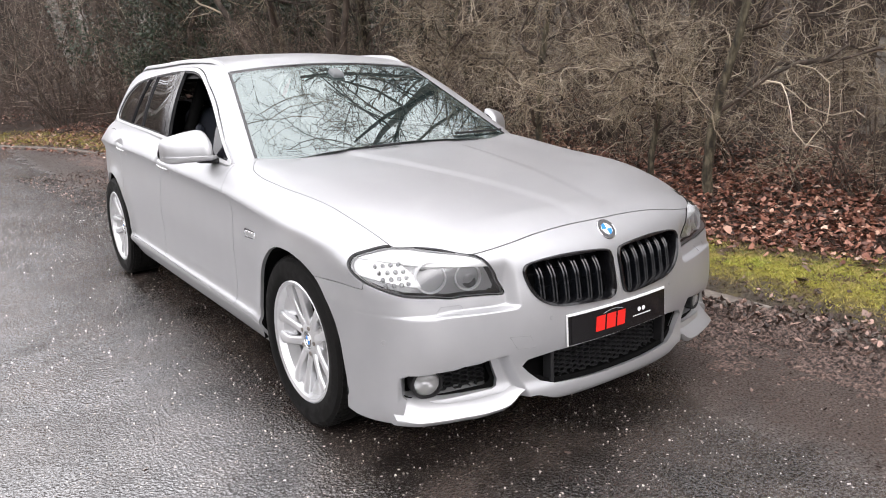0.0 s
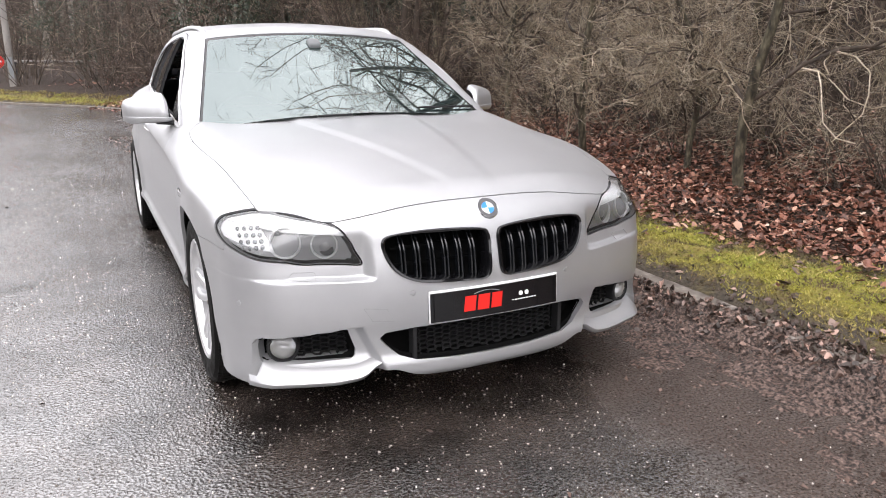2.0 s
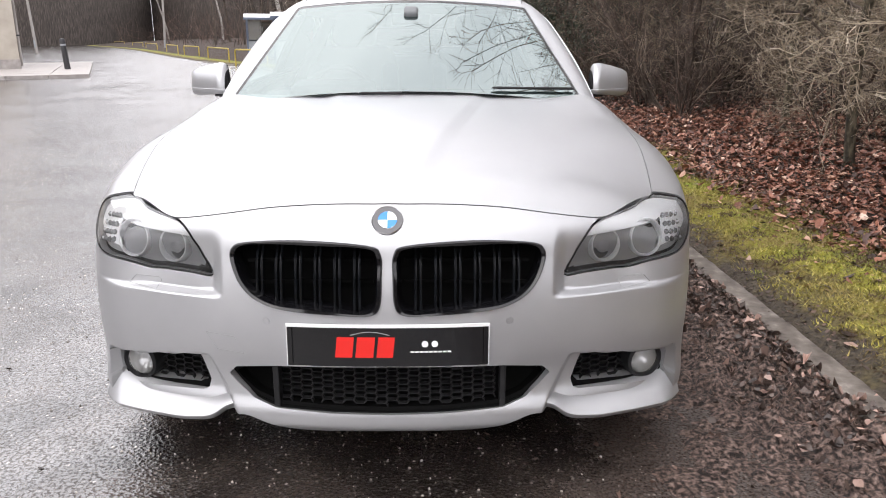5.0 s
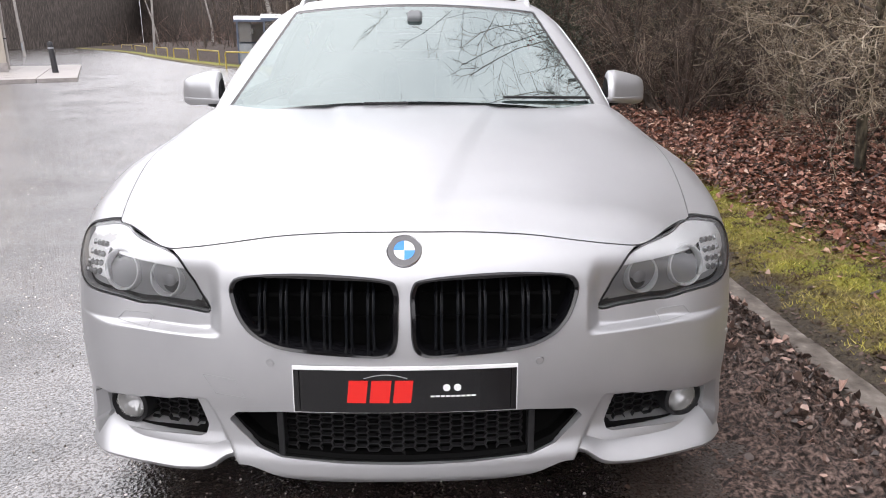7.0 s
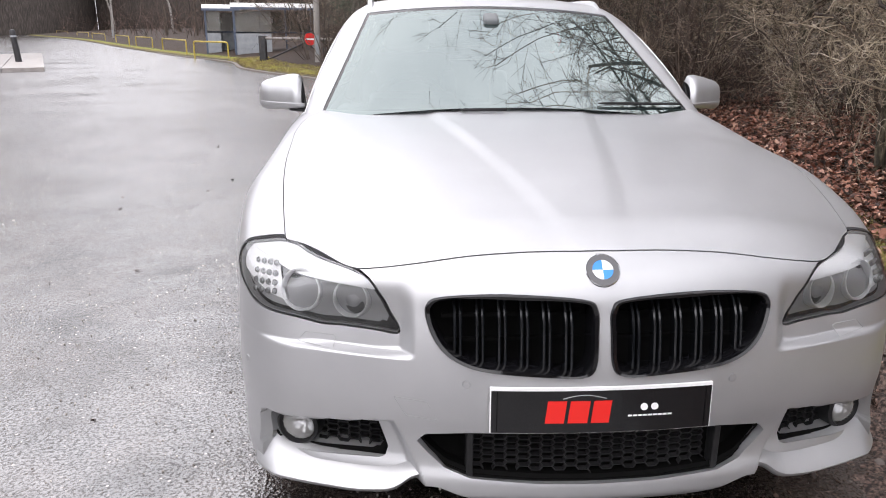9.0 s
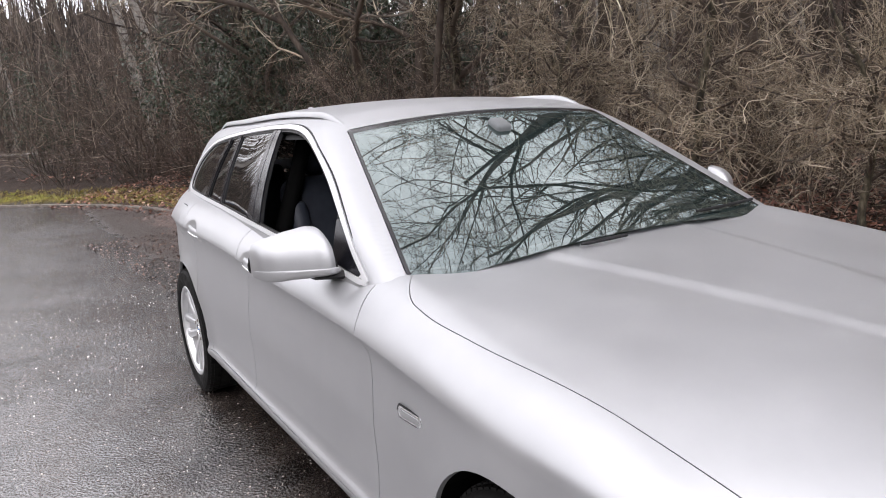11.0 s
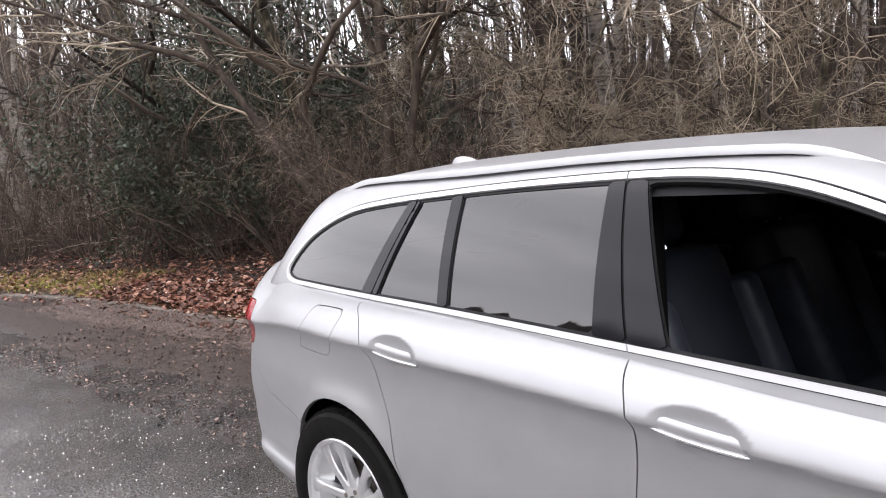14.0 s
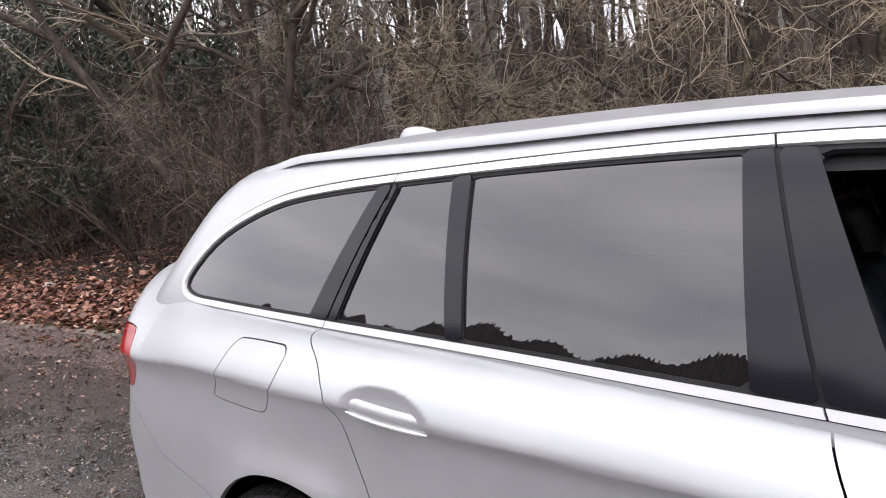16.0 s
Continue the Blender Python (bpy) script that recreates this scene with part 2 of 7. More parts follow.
def part(name, bm, mat, parent=None, label="", smooth=False, bevel=0.0, m=None):
    """Links a bmesh as one mesh object under a thing or a part."""
    if m is not None:
        bm.transform(m)
    bmesh.ops.recalc_face_normals(bm, faces=bm.faces)
    me = bpy.data.meshes.new(name)
    bm.to_mesh(me)
    bm.free()
    me.materials.append(mat)
    if smooth:
        me.polygons.foreach_set("use_smooth", np.ones(len(me.polygons), bool))
        me.set_sharp_from_angle(angle=radians(38))
    ob = new(name, me)
    ob.parent = parent
    if bevel:
        b = ob.modifiers.new("bevel", "BEVEL")
        b.width, b.segments, b.limit_method, b.angle_limit = bevel, 2, "ANGLE", radians(40)
    return tagged(ob, label)


def box(x0, x1, y0, y1, z0, z1, bm=None):
    bm = bm or bmesh.new()
    m = Matrix.LocRotScale(((x0 + x1) / 2, (y0 + y1) / 2, (z0 + z1) / 2), None, (x1 - x0, y1 - y0, z1 - z0))
    bmesh.ops.create_cube(bm, size=1, matrix=m)
    return bm


def lathe(profile, n=48, bm=None, axis="X"):
    """Turns (along, radius) pairs round an axis; closes on itself where the profile does."""
    bm = bm or bmesh.new()
    rings = []
    for a, r in profile:
        if r < 1e-6:
            rings.append([bm.verts.new((a, 0, 0))])
        else:
            rings.append([bm.verts.new((a, r * math.cos(2 * math.pi * i / n), r * math.sin(2 * math.pi * i / n))) for i in range(n)])
    for p, q in zip(rings, rings[1:]):
        for i in range(n):
            j = (i + 1) % n
            if len(p) == 1 and len(q) > 1:
                bm.faces.new((p[0], q[i], q[j]))
            elif len(q) == 1 and len(p) > 1:
                bm.faces.new((p[i], q[0], p[j]))
            elif len(p) > 1:
                bm.faces.new((p[i], q[i], q[j], p[j]))
    if axis == "Y":
        bm.transform(Matrix.Rotation(radians(90), 4, "Z"))
    elif axis == "Z":
        bm.transform(Matrix.Rotation(radians(-90), 4, "Y"))
    return bm


def tube(points, radii, sides=6, bm=None, caps=True):
    """A round bar along points, its radius given at each."""
    bm = bm or bmesh.new()
    pts = [Vector(p) for p in points]
    if not hasattr(radii, "__len__"):
        radii = [radii] * len(pts)
    rings, up = [], Vector((0.3, 0.2, 1)).normalized()
    for i, p in enumerate(pts):
        d = (pts[min(i + 1, len(pts) - 1)] - pts[max(i - 1, 0)]).normalized()
        s = d.cross(up)
        if s.length < 1e-3:
            s = d.cross(Vector((1, 0, 0)))
        s.normalize()
        u = s.cross(d)
        rings.append([bm.verts.new(p + (s * math.cos(a) + u * math.sin(a)) * radii[i]) for a in (2 * math.pi * k / sides for k in range(sides))])
    for p, q in zip(rings, rings[1:]):
        for i in range(sides):
            j = (i + 1) % sides
            bm.faces.new((p[i], p[j], q[j], q[i]))
    if caps:
        bm.faces.new(rings[0][::-1]), bm.faces.new(rings[-1])
    return bm


def prism(pts, depth, bm=None):
    """A flat outline in x, z, thick along y from 0 to depth."""
    bm = bm or bmesh.new()
    a = [bm.verts.new((x, 0, z)) for x, z in pts]
    b = [bm.verts.new((x, depth, z)) for x, z in pts]
    bm.faces.new(a), bm.faces.new(b[::-1])
    for i in range(len(a)):
        j = (i + 1) % len(a)
        bm.faces.new((a[i], b[i], b[j], a[j]))
    return bm


# ---- the car's form: y runs from the nose to the tail, half width by |x| ----
plan_w = curve([0.2, 0.5, 0.835, 1.25, 1.8, 2.6, 3.3, 3.6, 3.8, 4.0, 4.2, 4.4, 4.6, 4.9], [0.868, 0.906, 0.922, 0.915, 0.909, 0.906, 0.903, 0.902, 0.896, 0.874, 0.846, 0.814, 0.780, 0.725])
crease_z = curve([0.6, 1.2, 1.5, 1.86, 2.4, 2.82, 3.3, 3.72, 4.19, 4.5], [0.78, 0.818, 0.842, 0.857, 0.877, 0.899, 0.911, 0.923, 0.917, 0.885])
belt_z = curve([1.3, 1.6, 2.2, 2.72, 3.3, 3.81, 4.35, 4.8], [0.945, 0.95, 0.982, 1.004, 1.018, 1.027, 1.04, 1.045])
low_sec = curve([0.16, 0.2, 0.26, 0.33, 0.345, 0.40, 0.48, 0.6, 0.72], [-0.10, -0.07, -0.03, -0.006, -0.016, -0.022, -0.02, -0.006, 0.0])
nose_prof = curve([0.16, 0.19, 0.215, 0.25, 0.30, 0.36, 0.42, 0.52, 0.58, 0.66, 0.72, 0.766, 0.80, 0.83, 0.87],
                  [0.12, 0.05, 0.022, 0.014, 0.03, 0.032, 0.022, 0.024, 0.032, 0.05, 0.066, 0.09, 0.122, 0.155, 0.20])
hood_c = curve([0.05, 0.12, 0.2, 0.35, 0.6, 0.9, 1.2, 1.5, 1.7], [0.79, 0.820, 0.846, 0.876, 0.913, 0.942, 0.964, 0.982, 0.99])
hood_drop = curve([0.1, 0.3, 0.45, 0.65, 1.1, 1.5], [0.16, 0.135, 0.083, 0.04, 0.022, -0.018])


def body(x, y, z):
    X = np.abs(x)
    zc = crease_z(y)
    d = z - zc
    # above the shoulder line the flank leans in; below it the metal is hollowed, most along the doors
    hollow = step(0.75, 1.5, y) * (1 - 0.35 * step(3.4, 3.9, y))
    ahead = step(0.75, 0.42, y)
    low = low_sec(np.minimum(z, 0.72)) * (1 - ahead) - ahead * (0.014 + 0.08 * np.maximum(0.24 - z, 0)) * step(0.72, 0.6, z) - hollow * 0.078 * (1 - np.exp(np.minimum(d, 0) / 0.060)) * np.exp(np.minimum(d, 0) / 0.20)
    up = -((0.36 + 0.10 * step(3.85, 4.5, y)) * d + 3.2 * np.maximum(d, 0)**2)
    sec = -smax(-low, -up, 0.006)
    arch = 0.0
    for ay, flare in ((0.835, 0.014), (3.803, 0.022)):
        r = np.sqrt((y - ay)**2 + (z - 0.335)**2)
        arch = arch + flare * np.exp(-((r - 0.37) / 0.06)**2) * step(0.25, 0.4, z)
    pinch = 0.010 * step(0.58, 0.66, z) * step(0.22, 0.45, y) * (1 - step(0.58, 0.85, y))
    side = X - plan_w(y) - sec - arch + pinch
    front = nose_prof(z) + 0.24 * X**2 + 0.06 * X**6 - y
    rear = y - (4.89 - 0.30 * X**2 - 0.12 * X**6 + 0.045 * step(0.80, 0.60, z) - 0.10 * step(0.45, 0.2, z))
    f = smax(side, front, 0.16)
    f = smax(f, rear, 0.08)
    # hood and fender tops in front, a flat deck under the glass behind
    dome = (0.004 + 0.005 * step(0.1, 1.4, y)) * step(-0.02, 0.045, 0.055 + 0.185 * y - X)
    edge = 0.006 * step(-0.09, 0.09, X - (0.52 + 0.10 * y)) * step(0.3, 1.2, y)
    hood = hood_c(y) - hood_drop(y) * X**4 / 0.45 - 0.012 * (X / 0.7)**2 + dome + edge - 0.008
    deck = belt_z(y) + 0.06 * step(4.2, 4.5, y)
    w = step(1.56, 1.66, y)
    top = z - (hood * (1 - w) + deck * w)
    f = smax(f, top, 0.07)
    # the bumper stands proud under the headlamps
    ledge = 0.034 * step(0.425, 0.465, X) * step(0.566, 0.576, z) * (1 - step(0.62, 0.75, z)) * (1 - step(0.40, 0.60, y)) * (1 - 0.96 * step(0.60, 0.83, X))
    f = f + ledge
    # bumper sides cut back under the wing line, with a blade of a lip below and a fin beside the intake
    near = 1 - step(0.38, 0.52, y)
    wing = 0.408 - 0.045 * np.clip((X - 0.45) / 0.38, 0, 1)
    cut_back = step(wing + 0.002, wing - 0.004, z) * step(0.428, 0.456, X - 0.45 * (z - 0.30)) * (1 - step(0.788, 0.806, X))
    f = f + 0.040 * cut_back * near
    # dished door handles
    for hy, hz in ((2.507, 0.889), (3.472, 0.922)):
        r2 = ((y - hy) / 0.118)**2 + ((z - hz + 0.006 - 0.08 * (y - hy)) / 0.054)**2
        f = f + 0.022 * np.clip(1 - r2, 0, 1)**1.25 * (X > 0.5)
    return f


glass_x = curve([1.4, 1.6, 2.2, 2.72, 3.3, 3.81, 4.35, 4.75], [0.80, 0.807, 0.822, 0.812, 0.778, 0.746, 0.703, 0.648])
roof_c = curve([1.9, 2.2, 2.5, 2.9, 3.4, 3.9, 4.3, 4.6], [1.387, 1.426, 1.455, 1.470, 1.470, 1.455, 1.413, 1.362])


def cabin(x, y, z):
    X = np.abs(x)
    h = z - 1.0
    side = X - (glass_x(y) - 0.30 * h - 0.47 * h * np.abs(h))
    screen = 1.45 + 1.9 * (z - 0.99) + 0.17 * X**2 - y
    screen = screen / 2.1
    roof = z - (roof_c(y) - 0.036 * (X / 0.56)**2)
    back = (y - (4.79 - 0.95 * h - 0.27 * X**2)) / 1.3
    f = smax(side, roof, 0.075)
    f = smax(f, screen, 0.05)
    return smax(f, back, 0.09)


def root(field, o, d, far, steps=24):
    """Where the rays o + s d first leave the form."""
    lo, hi, found = np.zeros(len(o)), np.full(len(o), far), np.zeros(len(o), bool)
    for i in range(1, steps + 1):
        s = far * i / steps
        p = o + d * s
        out = (field(p[:, 0], p[:, 1], p[:, 2]) > 0) & ~found
        hi[out] = s
        lo[~found & ~out] = s
        found |= out
    for _ in range(15):
        mid = (lo + hi) / 2
        p = o + d * mid[:, None]
        out = field(p[:, 0], p[:, 1], p[:, 2]) > 0
        hi, lo = np.where(out, mid, hi), np.where(out, lo, mid)
    return o + d * hi[:, None]


def sheet(field, o, d, far, shape):
    """A grid of rays met with a form, as a sheet."""
    v = root(field, o, d, far)
    e = 0.0025
    n = np.stack([field(*(v + q).T) - field(*(v - q).T) for q in np.eye(3) * e], 1)
    n /= np.linalg.norm(n, axis=1, keepdims=True) + 1e-12
    i = np.arange(shape[0] * shape[1]).reshape(shape)
    a, b, c, q = i[:-1, :-1].ravel(), i[1:, :-1].ravel(), i[1:, 1:].ravel(), i[:-1, 1:].ravel()
    t = np.concatenate([np.stack([a, b, c], 1), np.stack([a, c, q], 1)])
    fn = np.cross(v[t[:, 1]] - v[t[:, 0]], v[t[:, 2]] - v[t[:, 0]])
    flip = (fn * n[t].sum(1)).sum(1) < 0
    t[flip] = t[flip][:, ::-1]
    area = np.linalg.norm(fn, axis=1)
    return Sheet(v, n, t[area > 1e-10])


def lower_shell(fine=1.0):
    """Bumpers, wings and doors: rays fan out from a spine, round the nose and the tail."""
    y0, y1 = 0.95, 4.0
    na, nb = int(250 * fine), int(70 * fine)
    az = np.radians(np.linspace(0, 90, na))
    mid = np.arange(y0 + 0.011 / fine, y1, 0.011 / fine)
    az2 = np.radians(np.linspace(0, 90, nb))
    oy = np.concatenate([np.full(na, y0), mid, np.full(nb, y1)])
    hx = np.concatenate([np.sin(az), np.ones(len(mid)), np.cos(az2)])
    hy = np.concatenate([-np.cos(az), np.zeros(len(mid)), np.sin(az2)])
    oy, hx, hy = (np.concatenate([a[::-1][:-1] * s, a]) for a, s in ((oy, 1), (hx, -1), (hy, 1)))
    el = np.radians(np.linspace(-24, 66, int(240 * fine)))
    o = np.zeros((len(oy), len(el), 3))
    o[:, :, 1], o[:, :, 2] = oy[:, None], 0.5
    d = np.stack([hx[:, None] * np.cos(el), hy[:, None] * np.cos(el), np.ones_like(hx)[:, None] * np.sin(el)], 2)
    return sheet(body, o.reshape(-1, 3), d.reshape(-1, 3), 1.7, o.shape[:2])


def hood_sheet():
    """Rays fan up and forwards from a bar across the car, then straight up along it."""
    xs = np.linspace(-0.87, 0.87, 171)
    el = np.radians(np.linspace(14, 90, 95))
    ys = np.arange(0.95 + 0.0135, 1.66, 0.0135)
    oy = np.concatenate([np.full(95, 0.95), ys])
    dy = np.concatenate([-np.cos(el), np.zeros(len(ys))])
    dz = np.concatenate([np.sin(el), np.ones(len(ys))])
    o = np.zeros((171, len(oy), 3))
    o[:, :, 0], o[:, :, 1], o[:, :, 2] = xs[:, None], oy[None], 0.45
    d = np.zeros_like(o)
    d[:, :, 1], d[:, :, 2] = dy[None], dz[None]
    return sheet(body, o.reshape(-1, 3), d.reshape(-1, 3), 1.2, o.shape[:2])


def cabin_sheet():
    ys = np.arange(1.46, 4.80, 0.017)
    a = np.radians(np.linspace(0, 180, 210))
    o = np.zeros((len(ys), len(a), 3))
    o[:, :, 1], o[:, :, 2] = ys[:, None], 0.90
    d = np.zeros_like(o)
    d[:, :, 0], d[:, :, 2] = np.cos(a)[None], np.sin(a)[None]
    s = sheet(cabin, o.reshape(-1, 3), d.reshape(-1, 3), 1.3, o.shape[:2])
    return s.clip(lambda x, y, z: np.abs(cabin(x, y, z)) - 0.01)


# outlines on the form
hood_front = curve([0, 0.2, 0.3, 0.42, 0.50, 0.56, 0.66, 0.74, 0.9], [0.800, 0.796, 0.789, 0.773, 0.762, 0.756, 0.777, 0.776, 0.77])
hood_side = curve([0.3, 0.38, 0.55, 0.85, 1.1, 1.3, 1.38, 1.46, 1.545, 1.6], [0.737, 0.750, 0.774, 0.802, 0.815, 0.818, 0.807, 0.766, 0.70, 0.65])
hood_rear = curve([0, 0.3, 0.6, 0.8], [1.575, 1.568, 1.548, 1.50])
LAMP = closed([(0.464, 0.613), (0.485, 0.66), (0.503, 0.697), (0.55, 0.750), (0.66, 0.774), (0.742, 0.780), (0.81, 0.768), (0.855, 0.752), (0.876, 0.722),
               (0.870, 0.690), (0.845, 0.666), (0.79, 0.643), (0.705, 0.632), (0.645, 0.62), (0.60, 0.620), (0.52, 0.616)], 4)
KIDNEY = closed([(0.014, 0.63), (0.016, 0.685), (0.05, 0.708), (0.22, 0.718), (0.365, 0.709), (0.402, 0.69), (0.401, 0.652), (0.378, 0.602), (0.335, 0.565), (0.26, 0.543), (0.10, 0.533), (0.04, 0.535), (0.018, 0.56)], 5)
INTAKE = [(-0.426, 0.355), (-0.40, 0.325), (-0.36, 0.290), (-0.30, 0.270), (-0.15, 0.262), (0, 0.260), (0.15, 0.262), (0.30, 0.270), (0.36, 0.290), (0.40, 0.325), (0.426, 0.355), (0.405, 0.376), (0.30, 0.386), (0, 0.392), (-0.30, 0.386), (-0.405, 0.376)]
FOG = [(0.792, 0.275), (0.796, 0.335), (0.785, 0.360), (0.66, 0.382), (0.535, 0.396), (0.518, 0.385), (0.493, 0.31), (0.50, 0.288), (0.515, 0.281), (0.575, 0.279), (0.70, 0.272), (0.775, 0.266)]


def on(pts):
    return lambda x, y, z: outline(np.abs(x), z, pts)


def hood_d(x, y, z):
    X = np.abs(x)
    return np.maximum(np.maximum(hood_front(X) - z, X - hood_side(y)), y - hood_rear(X))


def lamp_d(x, y, z):
    return np.maximum(outline(np.abs(x), z, LAMP), y - 0.60)


def front_only(field, limit=0.5):
    return lambda x, y, z: np.maximum(field(x, y, z), y - limit)


def band(line):
    """Distance to a shut line given as a function of height."""
    f = curve(*line)
    return lambda x, y, z: y - f(z)


SHUT_A = band(([0.3, 0.5, 0.72, 0.85, 0.95, 1.0], [1.53, 1.52, 1.515, 1.53, 1.56, 1.58]))
SHUT_B = band(([0.3, 0.6, 0.8, 0.9, 1.0, 1.2, 1.4], [2.69, 2.675, 2.668, 2.67, 2.712, 2.770, 2.822]))
SHUT_C = band(([0.3, 0.43, 0.57, 0.71, 0.82, 0.90, 0.95, 1.0, 1.03], [3.35, 3.424, 3.494, 3.54, 3.592, 3.62, 3.642, 3.70, 3.785]))


def make_car():
    car = tagged(new("estate_car"), "silver estate car with black grilles, driver's window open, on wet asphalt", "car")
    sh = lower_shell()
    arches = lambda x, y, z: np.minimum(np.hypot(y - 0.835, z - 0.345), np.hypot(y - 3.803, z - 0.345)) - 0.372
    sh = sh.part_out(arches)
    bottom = curve([0, 0.30, 0.39, 0.42, 0.47, 0.55, 0.63, 0.75, 0.84, 0.95], [0.205, 0.214, 0.245, 0.242, 0.222, 0.203, 0.20, 0.20, 0.192, 0.185])
    sh = sh.clip(lambda x, y, z: bottom(np.abs(x)) * (y < 0.7) + 0.185 * (y >= 0.7) - z)
    sh = sh.clip(lambda x, y, z: -hood_d(x, y, z) + 0.0012)
    sh = sh.clip(lambda x, y, z: np.where(y > 1.5, 0.02 - cabin(x, y, np.maximum(z, 0.93)) - 0.06, -1))
    lamps = sh.part_in(lamp_d, 0.001)
    sh = sh.part_out(lamp_d, 0.0035)
    g_k, g_i, g_f = front_only(on(KIDNEY)), front_only(lambda x, y, z: outline(x, z, INTAKE)), front_only(on(FOG))
    for g in (g_k, g_i, g_f):
        sh = sh.part_out(g)
    # front bumper and nose, wings, sills, doors, quarters, rear bumper
    rest = sh
    nose = rest.clip(lambda x, y, z: np.maximum(y - 0.835, np.minimum(z - 0.652, y - 0.36)))
    rest = rest.clip(lambda x, y, z: 0.0022 - np.maximum(y - 0.835, np.minimum(z - 0.652, y - 0.36)))
    sheet_part("front_bumper", nose, M_PAINT, car, "silver front bumper with three intakes", 0.03)
    sill = lambda x, y, z: np.maximum(z - 0.322 - 0.010 * (y - 2), np.maximum(0.835 - y, y - 3.803))
    sills = rest.part_in(sill, 0.0012)
    rest = rest.part_out(sill, 0.0012)
    tail_lamp = lambda x, y, z: np.maximum(np.maximum(0.772 - z, z - 0.960 + 0.15 * np.maximum(4.62 - y, 0)), 4.553 - y + 0.75 * np.maximum(0.868 - z, 0) + 0.35 * np.maximum(z - 0.868, 0))
    tails = rest.part_in(tail_lamp, 0.001)
    rest = rest.part_out(tail_lamp, 0.002)
    rb = lambda x, y, z: np.maximum(z - 0.568 - 0.13 * np.maximum(y - 4.2, 0) - 1.6 * np.maximum(y - 4.45, 0)**1.6, 4.05 - y)
    rear_b = rest.part_in(rb, 0.0015)
    rest = rest.part_out(rb, 0.0015)
    wings = rest.part_in(SHUT_A, 0.002)
    rest = rest.part_out(SHUT_A, 0.002)
    fdoors = rest.part_in(SHUT_B, 0.002)
    rest = rest.part_out(SHUT_B, 0.002)
    rdoors = rest.part_in(SHUT_C, 0.0018)
    quarters = rest.part_out(SHUT_C, 0.0018)
    flap_line = closed([(3.786, 0.985), (3.800, 1.003), (3.83, 1.008), (3.955, 1.007), (3.988, 1.0), (4.012, 0.96), (4.055, 0.90), (4.085, 0.862), (4.07, 0.850), (3.90, 0.850), (3.862, 0.858), (3.838, 0.89), (3.80, 0.935)], 4)
    flap = lambda x, y, z: np.where(x < 0, outline(y, z, flap_line), 1.0)
    cap = quarters.part_in(flap, 0.0012)
    quarters = quarters.part_out(flap, 0.0012)
    sheet_part("fuel_flap", cap, M_PAINT, car, "", 0.01)
    sheet_part("rear_bumper", rear_b, M_PAINT, car, "", 0.02)
    for s, side in ((-1, "right"), (1, "left")):
        half = lambda q: q.clip(lambda x, y, z: -x * s)
        sheet_part("sill_panel", half(sills), M_PAINT, car, "", 0.012)
        sheet_part("front_wing", half(wings), M_PAINT, car, "", 0.014)
        fd = sheet_part("front_door", half(fdoors), M_PAINT, car, "front door with its window lowered" if s < 0 else "", 0.014)
        rd = sheet_part("rear_door", half(rdoors), M_PAINT, car, "", 0.014)
        sheet_part("rear_quarter_panel", half(quarters), M_PAINT, car, "", 0.014)
        tl = half(tails)
        if len(tl.t):
            sheet_part("tail_lamp", tl, M_REDLENS, car, "red tail lamp lens", 0.03)
        for door, hy, hz, key in ((fd, 2.507, 0.889, True), (rd, 3.472, 0.922, False)):
            door_handle(door, s, hy, hz, key)
    bonnet = sheet_part("bonnet", hood_sheet().part_in(hood_d, 0.0012), M_PAINT, car, "long silver bonnet with pressed ridges", 0.014)
    under_shell(car, lower_shell(0.35))
    skin = cabin_sheet()
    make_cabin(car, skin)
    make_front(car, lamps)
    make_interior(car, skin)
    wheel = make_wheel(car)
    for x, y, turn in ((-0.888, 3.803, 0), (0.888, 0.835, 180), (0.888, 3.803, 180)):
        w = copy_thing(wheel, pose(x, y, 0.338, 20 + 31 * y, 0, turn))
    for s in (-1, 1):
        make_mirror(car, s)
    return car


def door_handle(door, s, hy, hz, key):
    x = float(root(body, np.array([[0.0, hy, hz + 0.05]]), np.array([[1.0, 0, 0]]), 1.2)[0, 0])
    prof = curve([-0.118, -0.10, -0.05, 0.0, 0.05, 0.10, 0.118], [0.007, 0.017, 0.021, 0.022, 0.021, 0.016, 0.006])
    bm = bmesh.new()
    n = 24
    rings = []
    for i in range(n + 1):
        a = -0.118 + 0.236 * i / n
        r = float(prof(a))
        out = 0.024 - 0.9 * a * a
        zz = -0.008 + 0.075 * a
        rings.append([bm.verts.new((s * (x - 0.006 + out + 0.011 * math.cos(k)), hy + a, hz + zz + r * math.sin(k))) for k in (2 * math.pi * j / 12 for j in range(12))])
    for p, q in zip(rings, rings[1:]):
        for i in range(12):
            bm.faces.new((p[i], p[(i + 1) % 12], q[(i + 1) % 12], q[i]))
    bm.faces.new(rings[0]), bm.faces.new(rings[-1])
    h = part("door_handle", bm, M_PAINT, door, "", True)
    strip = [(s * (x + 0.0305 - 0.9 * a * a), hy + a, hz - 0.017 + 0.075 * a) for a in (-0.105 + 0.21 * i / 10 for i in range(11))]
    part("handle_strip", tube(strip, [0.002] + [0.0035] * 9 + [0.002], 6), M_CHROME, door, "chrome strip", True)
    if key:
        part("lock_cylinder", lathe([(0, 0.006), (0.002, 0.006), (0.002, 0.0)], 12), M_BLACK, door, "", m=Matrix.Translation((s * (x + 0.008), hy + 0.123, hz - 0.004)) @ Matrix.Rotation(0 if s > 0 else math.pi, 4, "Z"))


